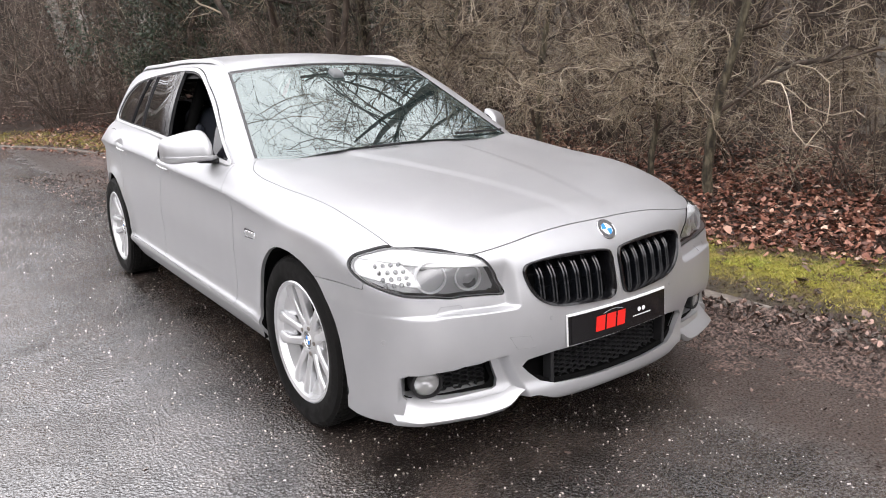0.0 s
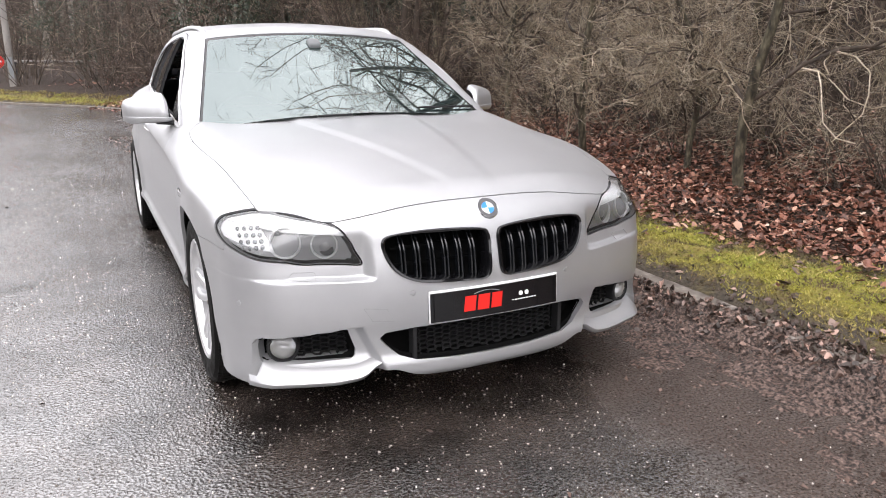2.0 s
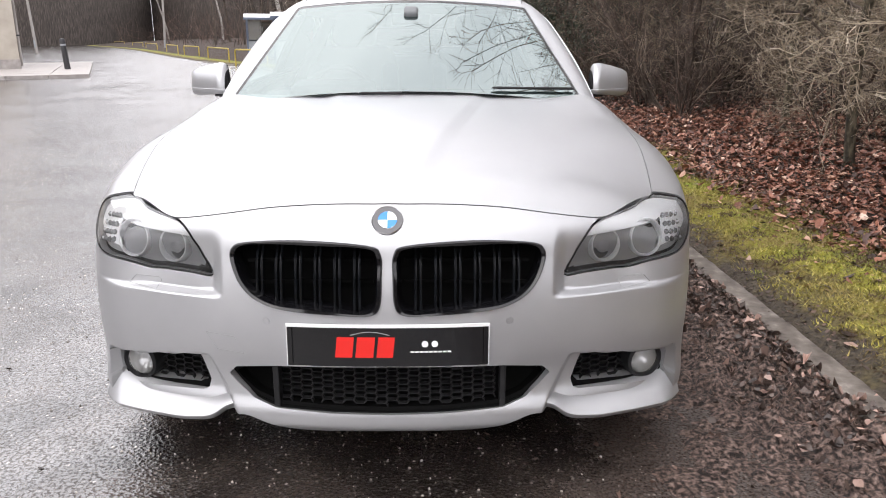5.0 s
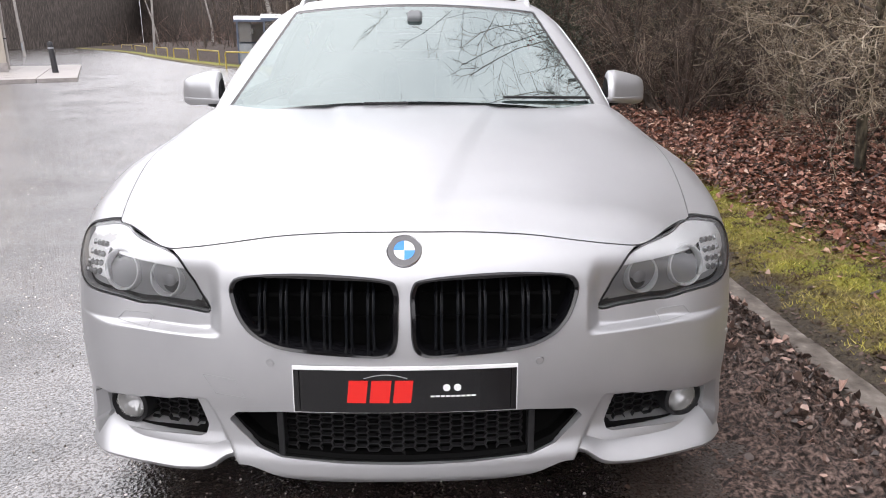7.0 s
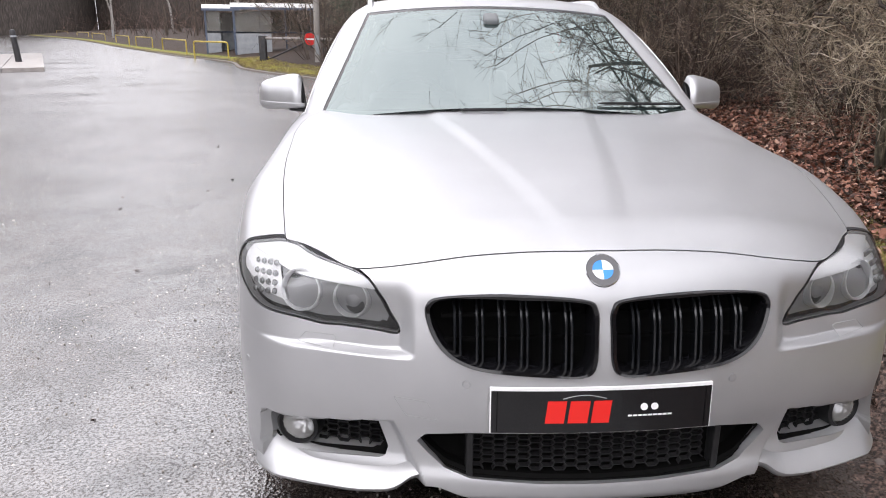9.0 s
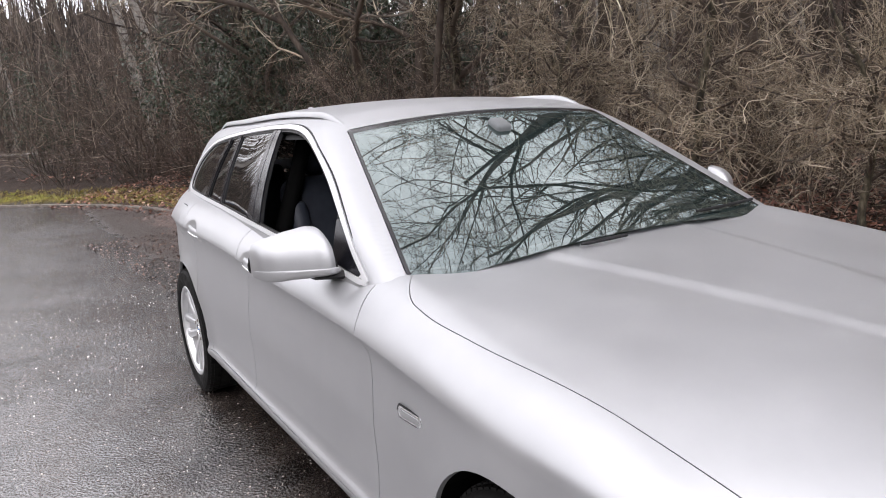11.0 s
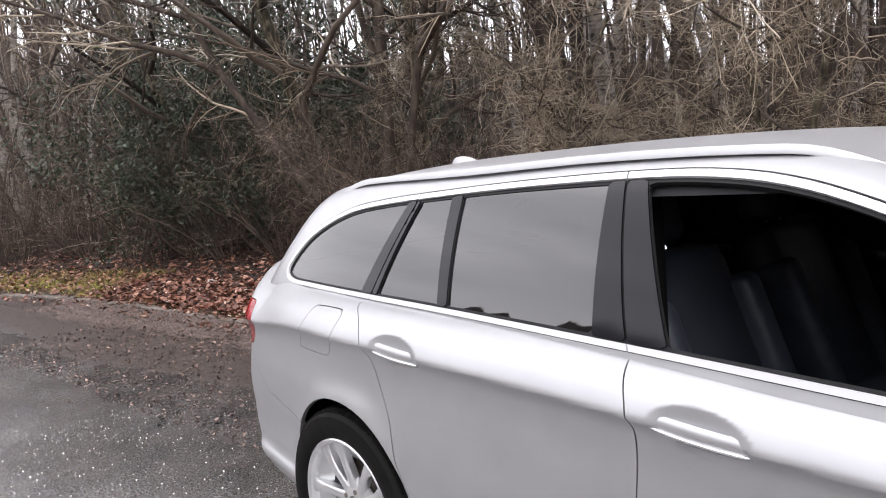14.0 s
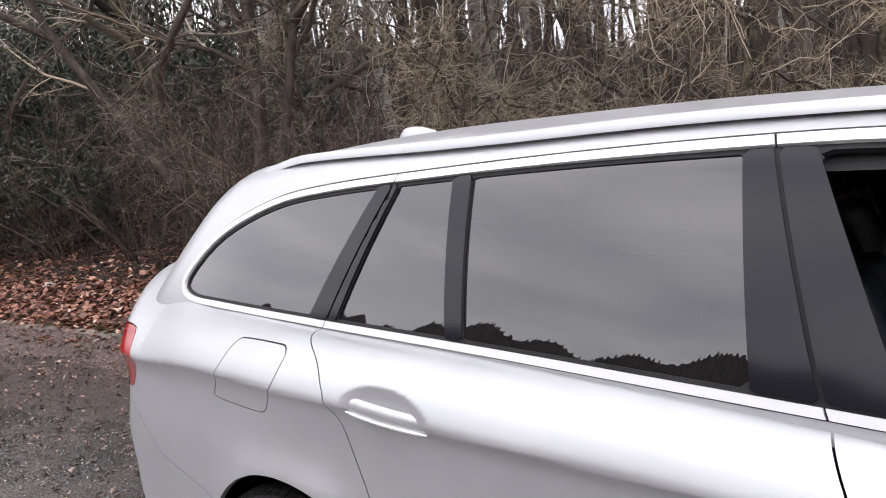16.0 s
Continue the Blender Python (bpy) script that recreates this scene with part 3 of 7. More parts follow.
def under_shell(car, shell_):
    """Dark inner structure that closes the gaps and the wheel housings."""
    sh = shell_.moved(-0.022)
    sh = sh.part_out(lambda x, y, z: np.minimum(np.hypot(y - 0.835, z - 0.345), np.hypot(y - 3.803, z - 0.345)) - 0.372)
    sh = sh.clip(lambda x, y, z: 0.24 - z)
    sh = sh.clip(lambda x, y, z: np.where(y > 1.45, z - 0.90, z - 0.74))
    g = front_only(lambda x, y, z: np.minimum(np.minimum(on(KIDNEY)(x, y, z), outline(x, z, INTAKE)), np.minimum(on(FOG)(x, y, z), outline(np.abs(x), z, LAMP))), 0.62)
    sh = sh.part_out(g, -0.01)
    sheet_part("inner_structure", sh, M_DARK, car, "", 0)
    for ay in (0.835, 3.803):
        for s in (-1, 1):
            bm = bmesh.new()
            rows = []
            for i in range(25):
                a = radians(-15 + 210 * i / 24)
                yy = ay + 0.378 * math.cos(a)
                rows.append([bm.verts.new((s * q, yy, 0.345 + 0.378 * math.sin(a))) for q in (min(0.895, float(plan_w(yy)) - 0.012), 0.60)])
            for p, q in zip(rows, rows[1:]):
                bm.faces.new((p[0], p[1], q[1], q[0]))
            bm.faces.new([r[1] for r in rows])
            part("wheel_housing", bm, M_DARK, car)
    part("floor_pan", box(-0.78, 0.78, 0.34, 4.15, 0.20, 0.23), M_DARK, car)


def make_wheel(car):
    """Alloy wheel with five pairs of curved spokes, outside towards -x."""
    w = new("wheel")
    w.parent = car
    part("tyre", lathe([(0.0, 0.236), (-0.012, 0.25), (-0.018, 0.285), (-0.012, 0.318), (0.004, 0.332), (0.02, 0.338), (0.045, 0.3385), (0.05, 0.332), (0.056, 0.3385), (0.10, 0.339), (0.106, 0.332),
                        (0.112, 0.339), (0.155, 0.3385), (0.161, 0.332), (0.167, 0.3385), (0.19, 0.337), (0.215, 0.322), (0.225, 0.28), (0.21, 0.24), (0.0, 0.236)], 72), M_RUBBER, w, "black rubber tyre", True)
    rim = part("rim", lathe([(0.012, 0.222), (-0.004, 0.226), (-0.010, 0.238), (-0.004, 0.246), (0.01, 0.242), (0.02, 0.232), (0.06, 0.222), (0.2, 0.228), (0.2, 0.222), (0.09, 0.205), (0.03, 0.216), (0.012, 0.222)], 72), M_ALLOY, w, "silver alloy rim", True)
    for k in range(5):
        for side in (-1, 1):
            bm = bmesh.new()
            rings = []
            for i in range(13):
                q = i / 12
                r = 0.040 + 0.190 * q
                aside = side * (0.0205 + 0.021 * math.sin(q * math.pi * 0.62)**1.5 + 0.006 * q**3)
                half = 0.0205 - 0.004 * math.sin(q * math.pi) + 0.008 * max(q - 0.62, 0) * 2.6
                depth = 0.006 + 0.026 * (1 - q)**1.6
                a = 2 * math.pi * k / 5
                c, t = Vector((0, math.cos(a), math.sin(a))), Vector((0, -math.sin(a), math.cos(a)))
                pts = [(depth + 0.007, -half), (depth + 0.001, -half * 0.72), (depth - 0.002, -side * half * 0.1), (depth + 0.001, half * 0.72), (depth + 0.007, half), (depth + 0.034, half * 0.9), (depth + 0.034, -half * 0.9)]
                rings.append([bm.verts.new(c * r + t * (aside + h) + Vector((d, 0, 0))) for d, h in pts])
            for p, q2 in zip(rings, rings[1:]):
                for i in range(7):
                    bm.faces.new((p[i], p[(i + 1) % 7], q2[(i + 1) % 7], q2[i]))
            bm.faces.new(rings[0]), bm.faces.new(rings[-1])
            part("spoke", bm, M_ALLOY, w, "", True, 0.002)
    # ring added behind the spokes to show bright where the rim barrel catches light
    part("dish", lathe([(0.020, 0.226), (0.028, 0.205), (0.040, 0.178), (0.052, 0.160), (0.060, 0.160), (0.060, 0.220)], 60), M_ALLOY, w, "", True)
    part("hub_face", lathe([(0.05, 0.098), (0.043, 0.096), (0.036, 0.078), (0.034, 0.06)], 50), M_ALLOY, w, "", True)
    bm = bmesh.new()
    for k in range(76):
        for d0, d1, r in ((0.000, 0.013, 0.3335), (0.015, 0.046, 0.3395), (0.170, 0.205, 0.335)):
            a0, a1 = 2 * math.pi * k / 76, 2 * math.pi * (k + 0.78) / 76
            v = [bm.verts.new((d, q * math.cos(a), q * math.sin(a))) for d, q in ((d0, r - 0.010), (d0, r + 0.001), (d1, r + 0.0025), (d1, r - 0.010)) for a in (a0, a1)]
            for i in range(4):
                bm.faces.new((v[2 * i], v[2 * i + 1], v[(2 * i + 3) % 8], v[(2 * i + 2) % 8]))
            bm.faces.new(v[0::2]), bm.faces.new(v[1::2])
    tagged(part("tread", bm, M_RUBBER, w), "worn blocky tread", kind="stuff")
    part("hub", lathe([(0.07, 0.075), (0.035, 0.075), (0.026, 0.06), (0.024, 0.036), (0.034, 0.034), (0.034, 0)], 40), M_ALLOY, w, "", True)
    for i in range(5):
        a = 2 * math.pi * (i + 0.5) / 5
        part("wheel_bolt", lathe([(0.035, 0.009), (0.022, 0.009), (0.022, 0.0)], 6), M_STEEL, w, m=Matrix.Translation((0, 0.053 * math.cos(a), 0.053 * math.sin(a))))
    cap = roundel(w, 0.032, "centre_cap")
    cap.matrix_basis = pose(0.026, 0, 0, 0, 0, -90)
    part("brake_disc", lathe([(0.125, 0.0), (0.125, 0.155), (0.15, 0.155), (0.15, 0)], 48), M_STEEL, w, "worn steel brake disc", True)
    bm = bmesh.new()
    rings = []
    for i in range(9):
        a = radians(-30 + 60 * i / 8)
        rings.append([bm.verts.new((d, r * math.cos(a), r * math.sin(a))) for d, r in ((0.085, 0.115), (0.085, 0.18), (0.16, 0.185), (0.16, 0.115))])
    for p, q in zip(rings, rings[1:]):
        for i in range(4):
            bm.faces.new((p[i], p[(i + 1) % 4], q[(i + 1) % 4], q[i]))
    bm.faces.new(rings[0]), bm.faces.new(rings[-1])
    part("brake_caliper", bm, M_TRIM, w, "", True, 0.006)
    w.matrix_basis = pose(-0.888, 0.835, 0.338, 0, 0, 0)
    return w


def roundel(parent, r, name):
    """A round badge that faces -y: dark ring, blue and white quarters."""
    b = part(name, lathe([(0, 0), (0, r * 0.98), (0.003, r), (0.006, r), (0.006, 0)], 40, axis="Y"), M_BADGE, parent, "round grey-rimmed badge in blue and white", True)
    part("ring", lathe([(-0.0005, r * 0.93), (-0.0022, r * 0.96), (-0.0005, r), (0.002, r)], 40, axis="Y"), M_CHROME, b, "", True)
    part("inner_ring", lathe([(-0.0005, r * 0.57), (-0.002, r * 0.59), (-0.0005, r * 0.61)], 40, axis="Y"), M_CHROME, b, "", True)
    for k in range(4):
        bm = bmesh.new()
        v = [bm.verts.new((0, -0.001, 0))] + [bm.verts.new((r * 0.58 * math.cos(a), -0.001, r * 0.58 * math.sin(a))) for a in (radians(90 * k + 9 * i) for i in range(11))]
        for i in range(10):
            bm.faces.new((v[0], v[i + 1], v[i + 2]))
        part("quarter", bm, (M_WHITE, M_BLUE)[k % 2], b)
    return b


def make_front(car, lamps):
    """Headlamps, grilles, intakes, fog lamps, plate and small fittings."""
    gx, gz = np.linspace(0, 0.89, 90), np.linspace(0.17, 0.80, 106)
    o = np.zeros((90, 106, 3))
    o[:, :, 0], o[:, :, 1], o[:, :, 2] = gx[:, None], 0.75, gz[None]
    face = root(body, o.reshape(-1, 3), np.tile([[0.0, -1.0, 0.0]], (90 * 106, 1)), 0.9)[:, 1].reshape(90, 106)

    def nose_y(X):
        """The uncut line of the bumper low down, rounded at its corner."""
        return 0.026 + 0.24 * X**2 + 0.06 * X**6 + 3.2 * max(0.0, X - 0.77)**1.6

    def surf(X, z):
        """How far back the front's skin lies."""
        i, j = min(max(X / 0.01, 0), 88.99), min(max((z - 0.17) / 0.006, 0), 104.99)
        a, b = int(i), int(j)
        i, j = i - a, j - b
        return float((face[a, b] * (1 - i) + face[a + 1, b] * i) * (1 - j) + (face[a, b + 1] * (1 - i) + face[a + 1, b + 1] * i) * j)
    roundel(car, 0.041, "bonnet_badge").matrix_basis = pose(0, 0.094, 0.767, -42)
    for s in (-1, 1):
        lamp = tagged(new("headlamp"), "clear twin-round headlamp with smoky bezel")
        lamp.parent = car
        lens = lamps.clip(lambda x, y, z: -x * s).moved(0.001)
        sheet_part("lens", lens, M_LENS, lamp, "clear plastic lens", 0.0)
        frame_ = Sheet(lens.v, lens.n, lens.t).clip(lambda x, y, z: -0.0014 - lamp_d(x, y, z))
        sheet_part("seal", frame_.moved(0.0012), M_TRIM, lamp, "", 0.01)
        # bowl set back under the lens, dark bezel below, bright shelf above
        brow = lambda x, y, z: z - 0.718 - 0.12 * (np.abs(x) - 0.575)
        outer = lambda x, y, z: np.maximum(0.748 - np.abs(x) + 0.35 * (z - 0.70), 0.668 - z + 0.25 * (np.abs(x) - 0.75))
        below = lens.clip(brow)
        sheet_part("bezel", below.part_out(outer).moved(-0.024), M_LAMPGREY, lamp, "smooth grey bezel", 0)
        sheet_part("indicator_bowl", below.part_in(outer).moved(-0.016), M_SHELF, lamp, "bright outer bowl", 0)
        # silver shelf, whitened to paint in the sky's reflection on the lens
        sheet_part("upper_shelf", lens.part_out(brow, 0.0).clip(lambda x, y, z: lamp_d(x, y, z) + 0.004).moved(-0.010), M_SHELF, lamp, "silver upper shelf whitened for the sky reflected in the lens", 0.03)
        wall = lens.clip(lambda x, y, z: -0.003 - lamp_d(x, y, z)).moved(-0.004)
        sheet_part("housing", wall, M_LAMPGREY, lamp, "", 0.03)
        for X, z, r in ((0.695, 0.690, 0.050), (0.575, 0.680, 0.043)):
            ring = lathe([(0.012, r * 0.90), (0.0, r * 0.93), (-0.005, r * 0.95), (-0.005, r * 0.975), (0.001, r * 0.985), (-0.006, r * 1.01), (-0.006, r * 1.04), (0.006, r * 1.07), (0.03, r * 1.09)], 44, axis="Y")
            m = pose(s * X, surf(X, z) + 0.019 + 0.006 * (X > 0.6), z, -10, 0, s * 22)
            part("light_ring", ring, M_RING, lamp, "bright double ring", True, m=m)
            part("lamp_bowl", lathe([(0.016, r * 0.91), (0.010, r * 0.62), (0.012, 0.0)], 40, axis="Y"), M_BOWL, lamp, "smoky round bowl", True, m=m)
            part("projector", lathe([(0.001, 0.0), (0.003, r * 0.3), (0.009, r * 0.5), (0.016, r * 0.6)], 32, axis="Y"), M_PROJ if X > 0.6 else M_LAMPGREY, lamp, "glass projector lens", True, m=m)
        for i in range(4):
            for j in range(4):
                X, z = 0.765 + 0.019 * i, 0.732 - 0.018 * j - 0.003 * i
                if brow(X, 0, z) > -0.006 or outline(np.array([X]), np.array([z]), LAMP)[0] > -0.008:
                    continue
                part("indicator_cell", lathe([(0, 0), (0.001, 0.006), (0.006, 0.0085)], 8, axis="Y"), M_CELL, lamp, m=pose(s * X, surf(X, z) + 0.012, z, -10, 0, s * (25 + 12 * i)))
        # kidney grille
        kid = tagged(new("kidney_grille"), "gloss black kidney grille with double slats")
        kid.parent = car
        pts = np.array(KIDNEY)
        bm = bmesh.new()
        rows = []
        cx, cz = pts.mean(0)
        for x, z in pts:
            y = surf(x, z)
            dx, dz = x - cx, z - cz
            L = math.hypot(dx, dz)
            nx, nz = dx / L, dz / L
            rows.append([bm.verts.new((s * (x + nx * a), y + b, z + nz * a)) for a, b in ((0.0005, 0.012), (0.0005, -0.004), (-0.003, -0.009), (-0.011, -0.007), (-0.016, 0.004), (-0.02, 0.05))])
        for p, q in zip(rows, rows[1:] + rows[:1]):
            for i in range(5):
                bm.faces.new((p[i], p[i + 1], q[i + 1], q[i]))
        part("surround", bm, M_BLACK, kid, "gloss black frame", True)
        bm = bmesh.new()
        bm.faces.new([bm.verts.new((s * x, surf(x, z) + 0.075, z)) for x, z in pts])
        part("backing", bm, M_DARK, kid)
        for i in range(6):
            xc = 0.078 + 0.0505 * i
            for o in (-0.0065, 0.0065):
                x = xc + o
                inside = [z for z in np.linspace(0.53, 0.715, 60) if outline(np.array([x]), np.array([z]), pts)[0] < -0.008]
                if not inside:
                    continue
                z0, z1 = min(inside), max(inside)
                bm = bmesh.new()
                rr = []
                for j in range(9):
                    z = z0 + (z1 - z0) * j / 8
                    y = surf(x, z) + 0.010 + 0.034 * max(0.0, (j / 8 - 0.66) / 0.34)**1.3 + 0.006 * max(0.0, 0.6 - j / 8)
                    rr.append([bm.verts.new((s * (x + a), y + b, z)) for a, b in ((-0.0034, 0.03), (-0.0032, 0.002), (0, -0.0015), (0.0032, 0.002), (0.0034, 0.03))])
                for p, q in zip(rr, rr[1:]):
                    for k in range(4):
                        bm.faces.new((p[k], p[k + 1], q[k + 1], q[k]))
                part("slat", bm, M_SLAT, kid, "", True)
        for z in (0.60, 0.655):
            x1 = 0.365
            part("cross_bar", box(s * 0.04 if s > 0 else -x1, x1 if s > 0 else -0.04, surf(0.2, z) + 0.055, surf(0.2, z) + 0.065, z - 0.004, z + 0.004), M_DARK, kid)
        # fog lamp opening: recessed honeycomb and a round lamp
        fog = tagged(new("fog_lamp_intake"), "black honeycomb intake with a round fog lamp")
        fog.parent = car
        fp = np.array(FOG)
        intake_walls(fog, [(s * x, z) for x, z in fp], surf, 0.07)
        honeycomb(fog, [(s * x, z) for x, z in fp], surf, 0.05, lambda x: 0.48 < abs(x) < 0.668, 0.034, 0.0165)
        m = pose(s * 0.722, surf(0.722, 0.325) + 0.004, 0.325, 0, 0, s * 18)
        part("fog_bezel", lathe([(0.05, 0.058), (0.0, 0.055), (-0.006, 0.048), (0.004, 0.044), (0.04, 0.044)], 36, axis="Y"), M_TRIM, fog, "", True, m=m)
        part("fog_lens", lathe([(-0.012, 0.0), (-0.010, 0.02), (-0.004, 0.036), (0.006, 0.044)], 36, axis="Y"), M_FOGLENS, fog, "clear fog lamp lens", True, m=m)
        part("fog_reflector", lathe([(0.045, 0.0), (0.035, 0.02), (0.008, 0.043)], 36, axis="Y"), M_REFLECT, fog, "", True, m=m)
        # splitter lip under the fog lamp: a blade with a flat top
        drop = curve([0.41, 0.44, 0.47, 0.55, 0.65, 0.80, 0.85], [0.252, 0.243, 0.222, 0.203, 0.20, 0.198, 0.196])
        bm = bmesh.new()
        rows = []
        for i in range(31):
            X = 0.412 + 0.423 * i / 30
            y = nose_y(X)
            out = 0.016 * float(step(0.41, 0.50, X))
            zt = 0.262 + 0.010 * float(step(0.50, 0.44, X))
            zb = float(drop(X))
            rows.append([bm.verts.new((s * X, y + a, z)) for a, z in ((0.115, zt + 0.024), (0.05, zt + 0.013), (0.002 - out, zb + 0.024), (-0.001 - out, zb + 0.020), (0.001 - out, zb + 0.015), (0.018 - out, zb), (0.09, zb))])
        for p, q in zip(rows, rows[1:]):
            for k in range(6):
                bm.faces.new((p[k], p[k + 1], q[k + 1], q[k]))
        bm.faces.new(rows[0]), bm.faces.new(rows[-1])
        part("splitter_lip", bm, M_PAINT, car, "silver lower lip under the fog lamp", True)
        # washer cover, parking sensors
        for X, z, r in ((0.313, 0.512, 0.0095), (0.845, 0.485, 0.0095)):
            y = surf(X, z)
            yaw = math.degrees(math.atan(0.6 * X + 1.8 * X**5))
            part("parking_sensor", lathe([(0.0, r * 1.12), (-0.001, r * 1.12), (-0.001, r), (0.0008, r * 0.99), (-0.0015, r * 0.9), (-0.002, 0)], 20, axis="Y"), M_PAINT, car, m=pose(s * X, y - 0.0005, z, 0, 0, s * yaw))
        ring = [(0.612, 0.588), (0.62, 0.594), (0.685, 0.597), (0.705, 0.576), (0.62, 0.569)]
        line = [Vector((s * x, surf(x, z) - 0.0002, z)) for x, z in ring]
        part("washer_cover_line", tube(line + line[:1], 0.0008, 4, caps=False), M_LAMPGREY, car)
    ring = [(-0.478, 0.472), (-0.402, 0.464), (-0.378, 0.418), (-0.45, 0.425)]
    line = [Vector((x, surf(abs(x), z) - 0.0002, z)) for x, z in ring]
    part("tow_eye_cover_line", tube(line + line[:1], 0.0008, 4, caps=False), M_LAMPGREY, car)
    low = tagged(new("lower_intake"), "black honeycomb lower intake")
    low.parent = car
    intake_walls(low, INTAKE, surf, 0.075)
    honeycomb(low, INTAKE, surf, 0.045, lambda x: abs(x) < 0.292, 0.036, 0.0165)
    for s in (-1, 1):
        part("intake_post", box(s * 0.300 - 0.008, s * 0.300 + 0.008, 0.058, 0.10, 0.25, 0.385), M_TRIM, low, bevel=0.003)
    # show plate
    plate = tagged(new("show_plate"), "black show plate with red and white print in a white edge")
    plate.parent = car
    plate.matrix_basis = pose(0, 0.012, 0.456, -3)
    bm = bmesh.new()
    n = 12
    rings = []
    for i in range(n + 1):
        x = -0.26 + 0.52 * i / n
        y = 0.22 * x * x
        rings.append([bm.verts.new((x, y + b, c)) for b, c in ((0.0, -0.0555), (0.0, 0.0555), (0.006, 0.0565), (0.006, -0.0565))])
    for p, q in zip(rings, rings[1:]):
        for i in range(4):
            bm.faces.new((p[i], p[(i + 1) % 4], q[(i + 1) % 4], q[i]))
    bm.faces.new(rings[0]), bm.faces.new(rings[-1])
    part("plate_base", bm, M_WHITE, plate, "white plate edge")
    flat = lambda x0, x1, z0, z1, mat, nm, off, skew=0.0: plate_piece(plate, x0, x1, z0, z1, mat, nm, off, skew)
    flat(-0.2575, 0.2575, -0.0545, 0.049, M_BLACK, "plate_face", 0.0012)
    flat(-0.245, -0.2435, -0.05, 0.05, M_DARK, "holder_strip", 0.003)
    flat(0.2435, 0.245, -0.05, 0.05, M_DARK, "holder_strip", 0.003)
    # the dealer's mark as plain red slabs, with a thin grey arc over it
    flat(-0.132, -0.088, -0.03, 0.025, M_RED, "red_mark", 0.0022, 0.006)
    flat(-0.080, -0.034, -0.03, 0.025, M_RED, "red_mark", 0.0022, 0.006)
    flat(-0.026, 0.016, -0.03, 0.025, M_RED, "red_mark", 0.0022, 0.006)
    arc = [(-0.095 + 0.1 * i / 12, 0.22 * (-0.095 + 0.1 * i / 12)**2 - 0.0025, 0.030 + 0.009 * math.sin(math.pi * i / 12)) for i in range(13)]
    part("grey_arc", tube(arc, 0.0011, 4), M_LAMPGREY, plate)
    for x in (0.095, 0.12):
        part("white_disc", lathe([(-0.0008, 0), (-0.0008, 0.0085), (0.0005, 0.0085)], 20, axis="Y"), M_WHITE, plate, m=Matrix.Translation((x, 0.22 * x * x - 0.002, 0.006)))
    for i in range(9):
        flat(0.058 + 0.0118 * i, 0.058 + 0.0118 * i + 0.0095, -0.0168, -0.0125, M_WHITE, "print_bar", 0.0022)


def plate_piece(plate, x0, x1, z0, z1, mat, name, off, skew):
    bm = bmesh.new()
    n = max(1, int((x1 - x0) / 0.04))
    rows = []
    for i in range(n + 1):
        x = x0 + (x1 - x0) * i / n
        rows.append([bm.verts.new((q, 0.22 * q * q - off, z)) for q, z in ((x - skew / 2, z0), (x + skew / 2, z1))])
    for p, q in zip(rows, rows[1:]):
        bm.faces.new((p[0], p[1], q[1], q[0]))
    part(name, bm, mat, plate)


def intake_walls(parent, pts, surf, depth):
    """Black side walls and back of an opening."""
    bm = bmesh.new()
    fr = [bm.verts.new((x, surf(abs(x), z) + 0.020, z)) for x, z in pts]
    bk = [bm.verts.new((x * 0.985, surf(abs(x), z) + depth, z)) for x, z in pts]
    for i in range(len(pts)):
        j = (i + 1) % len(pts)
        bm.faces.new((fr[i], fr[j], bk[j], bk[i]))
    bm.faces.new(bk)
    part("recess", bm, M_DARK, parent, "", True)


def honeycomb(parent, pts, surf, inset, keep, px, pz):
    """Rows of flat hexagonal cells: thin strips stepping along each row."""
    a = np.array(pts)
    x0, x1, z0, z1 = a[:, 0].min(), a[:, 0].max(), a[:, 1].min(), a[:, 1].max()
    bm = bmesh.new()

    def bar(p, q):
        (xa, za), (xb, zb) = p, q
        mx, mz = (xa + xb) / 2, (za + zb) / 2
        if not keep(mx) or outline(np.array([mx]), np.array([mz]), a)[0] > -0.004:
            return
        ya, yb = surf(abs(xa), za) + inset, surf(abs(xb), zb) + inset
        L = math.hypot(xb - xa, zb - za)
        nx, nz = -(zb - za) / L * 0.0013, (xb - xa) / L * 0.0013
        f = [bm.verts.new(v) for v in ((xa + nx, ya, za + nz), (xb + nx, yb, zb + nz), (xb - nx, yb, zb - nz), (xa - nx, ya, za - nz))]
        g = [bm.verts.new((v.co.x, v.co.y + 0.016, v.co.z)) for v in f]
        bm.faces.new(f)
        for i in range(4):
            bm.faces.new((f[i], g[i], g[(i + 1) % 4], f[(i + 1) % 4]))
    for i in range(int((x1 - x0) / (0.80 * px)) + 3):
        for j in range(int((z1 - z0) / pz) + 3):
            x, z = x0 + 0.80 * px * i, z0 - pz + pz * (j + 0.5 * (i % 2))
            p = [(x - 0.5 * px, z), (x - 0.30 * px, z + 0.5 * pz), (x + 0.30 * px, z + 0.5 * pz), (x + 0.5 * px, z)]
            bar(p[0], p[1]), bar(p[1], p[2]), bar(p[2], p[3])
    part("honeycomb_mesh", bm, M_TRIM, parent, "black plastic honeycomb")


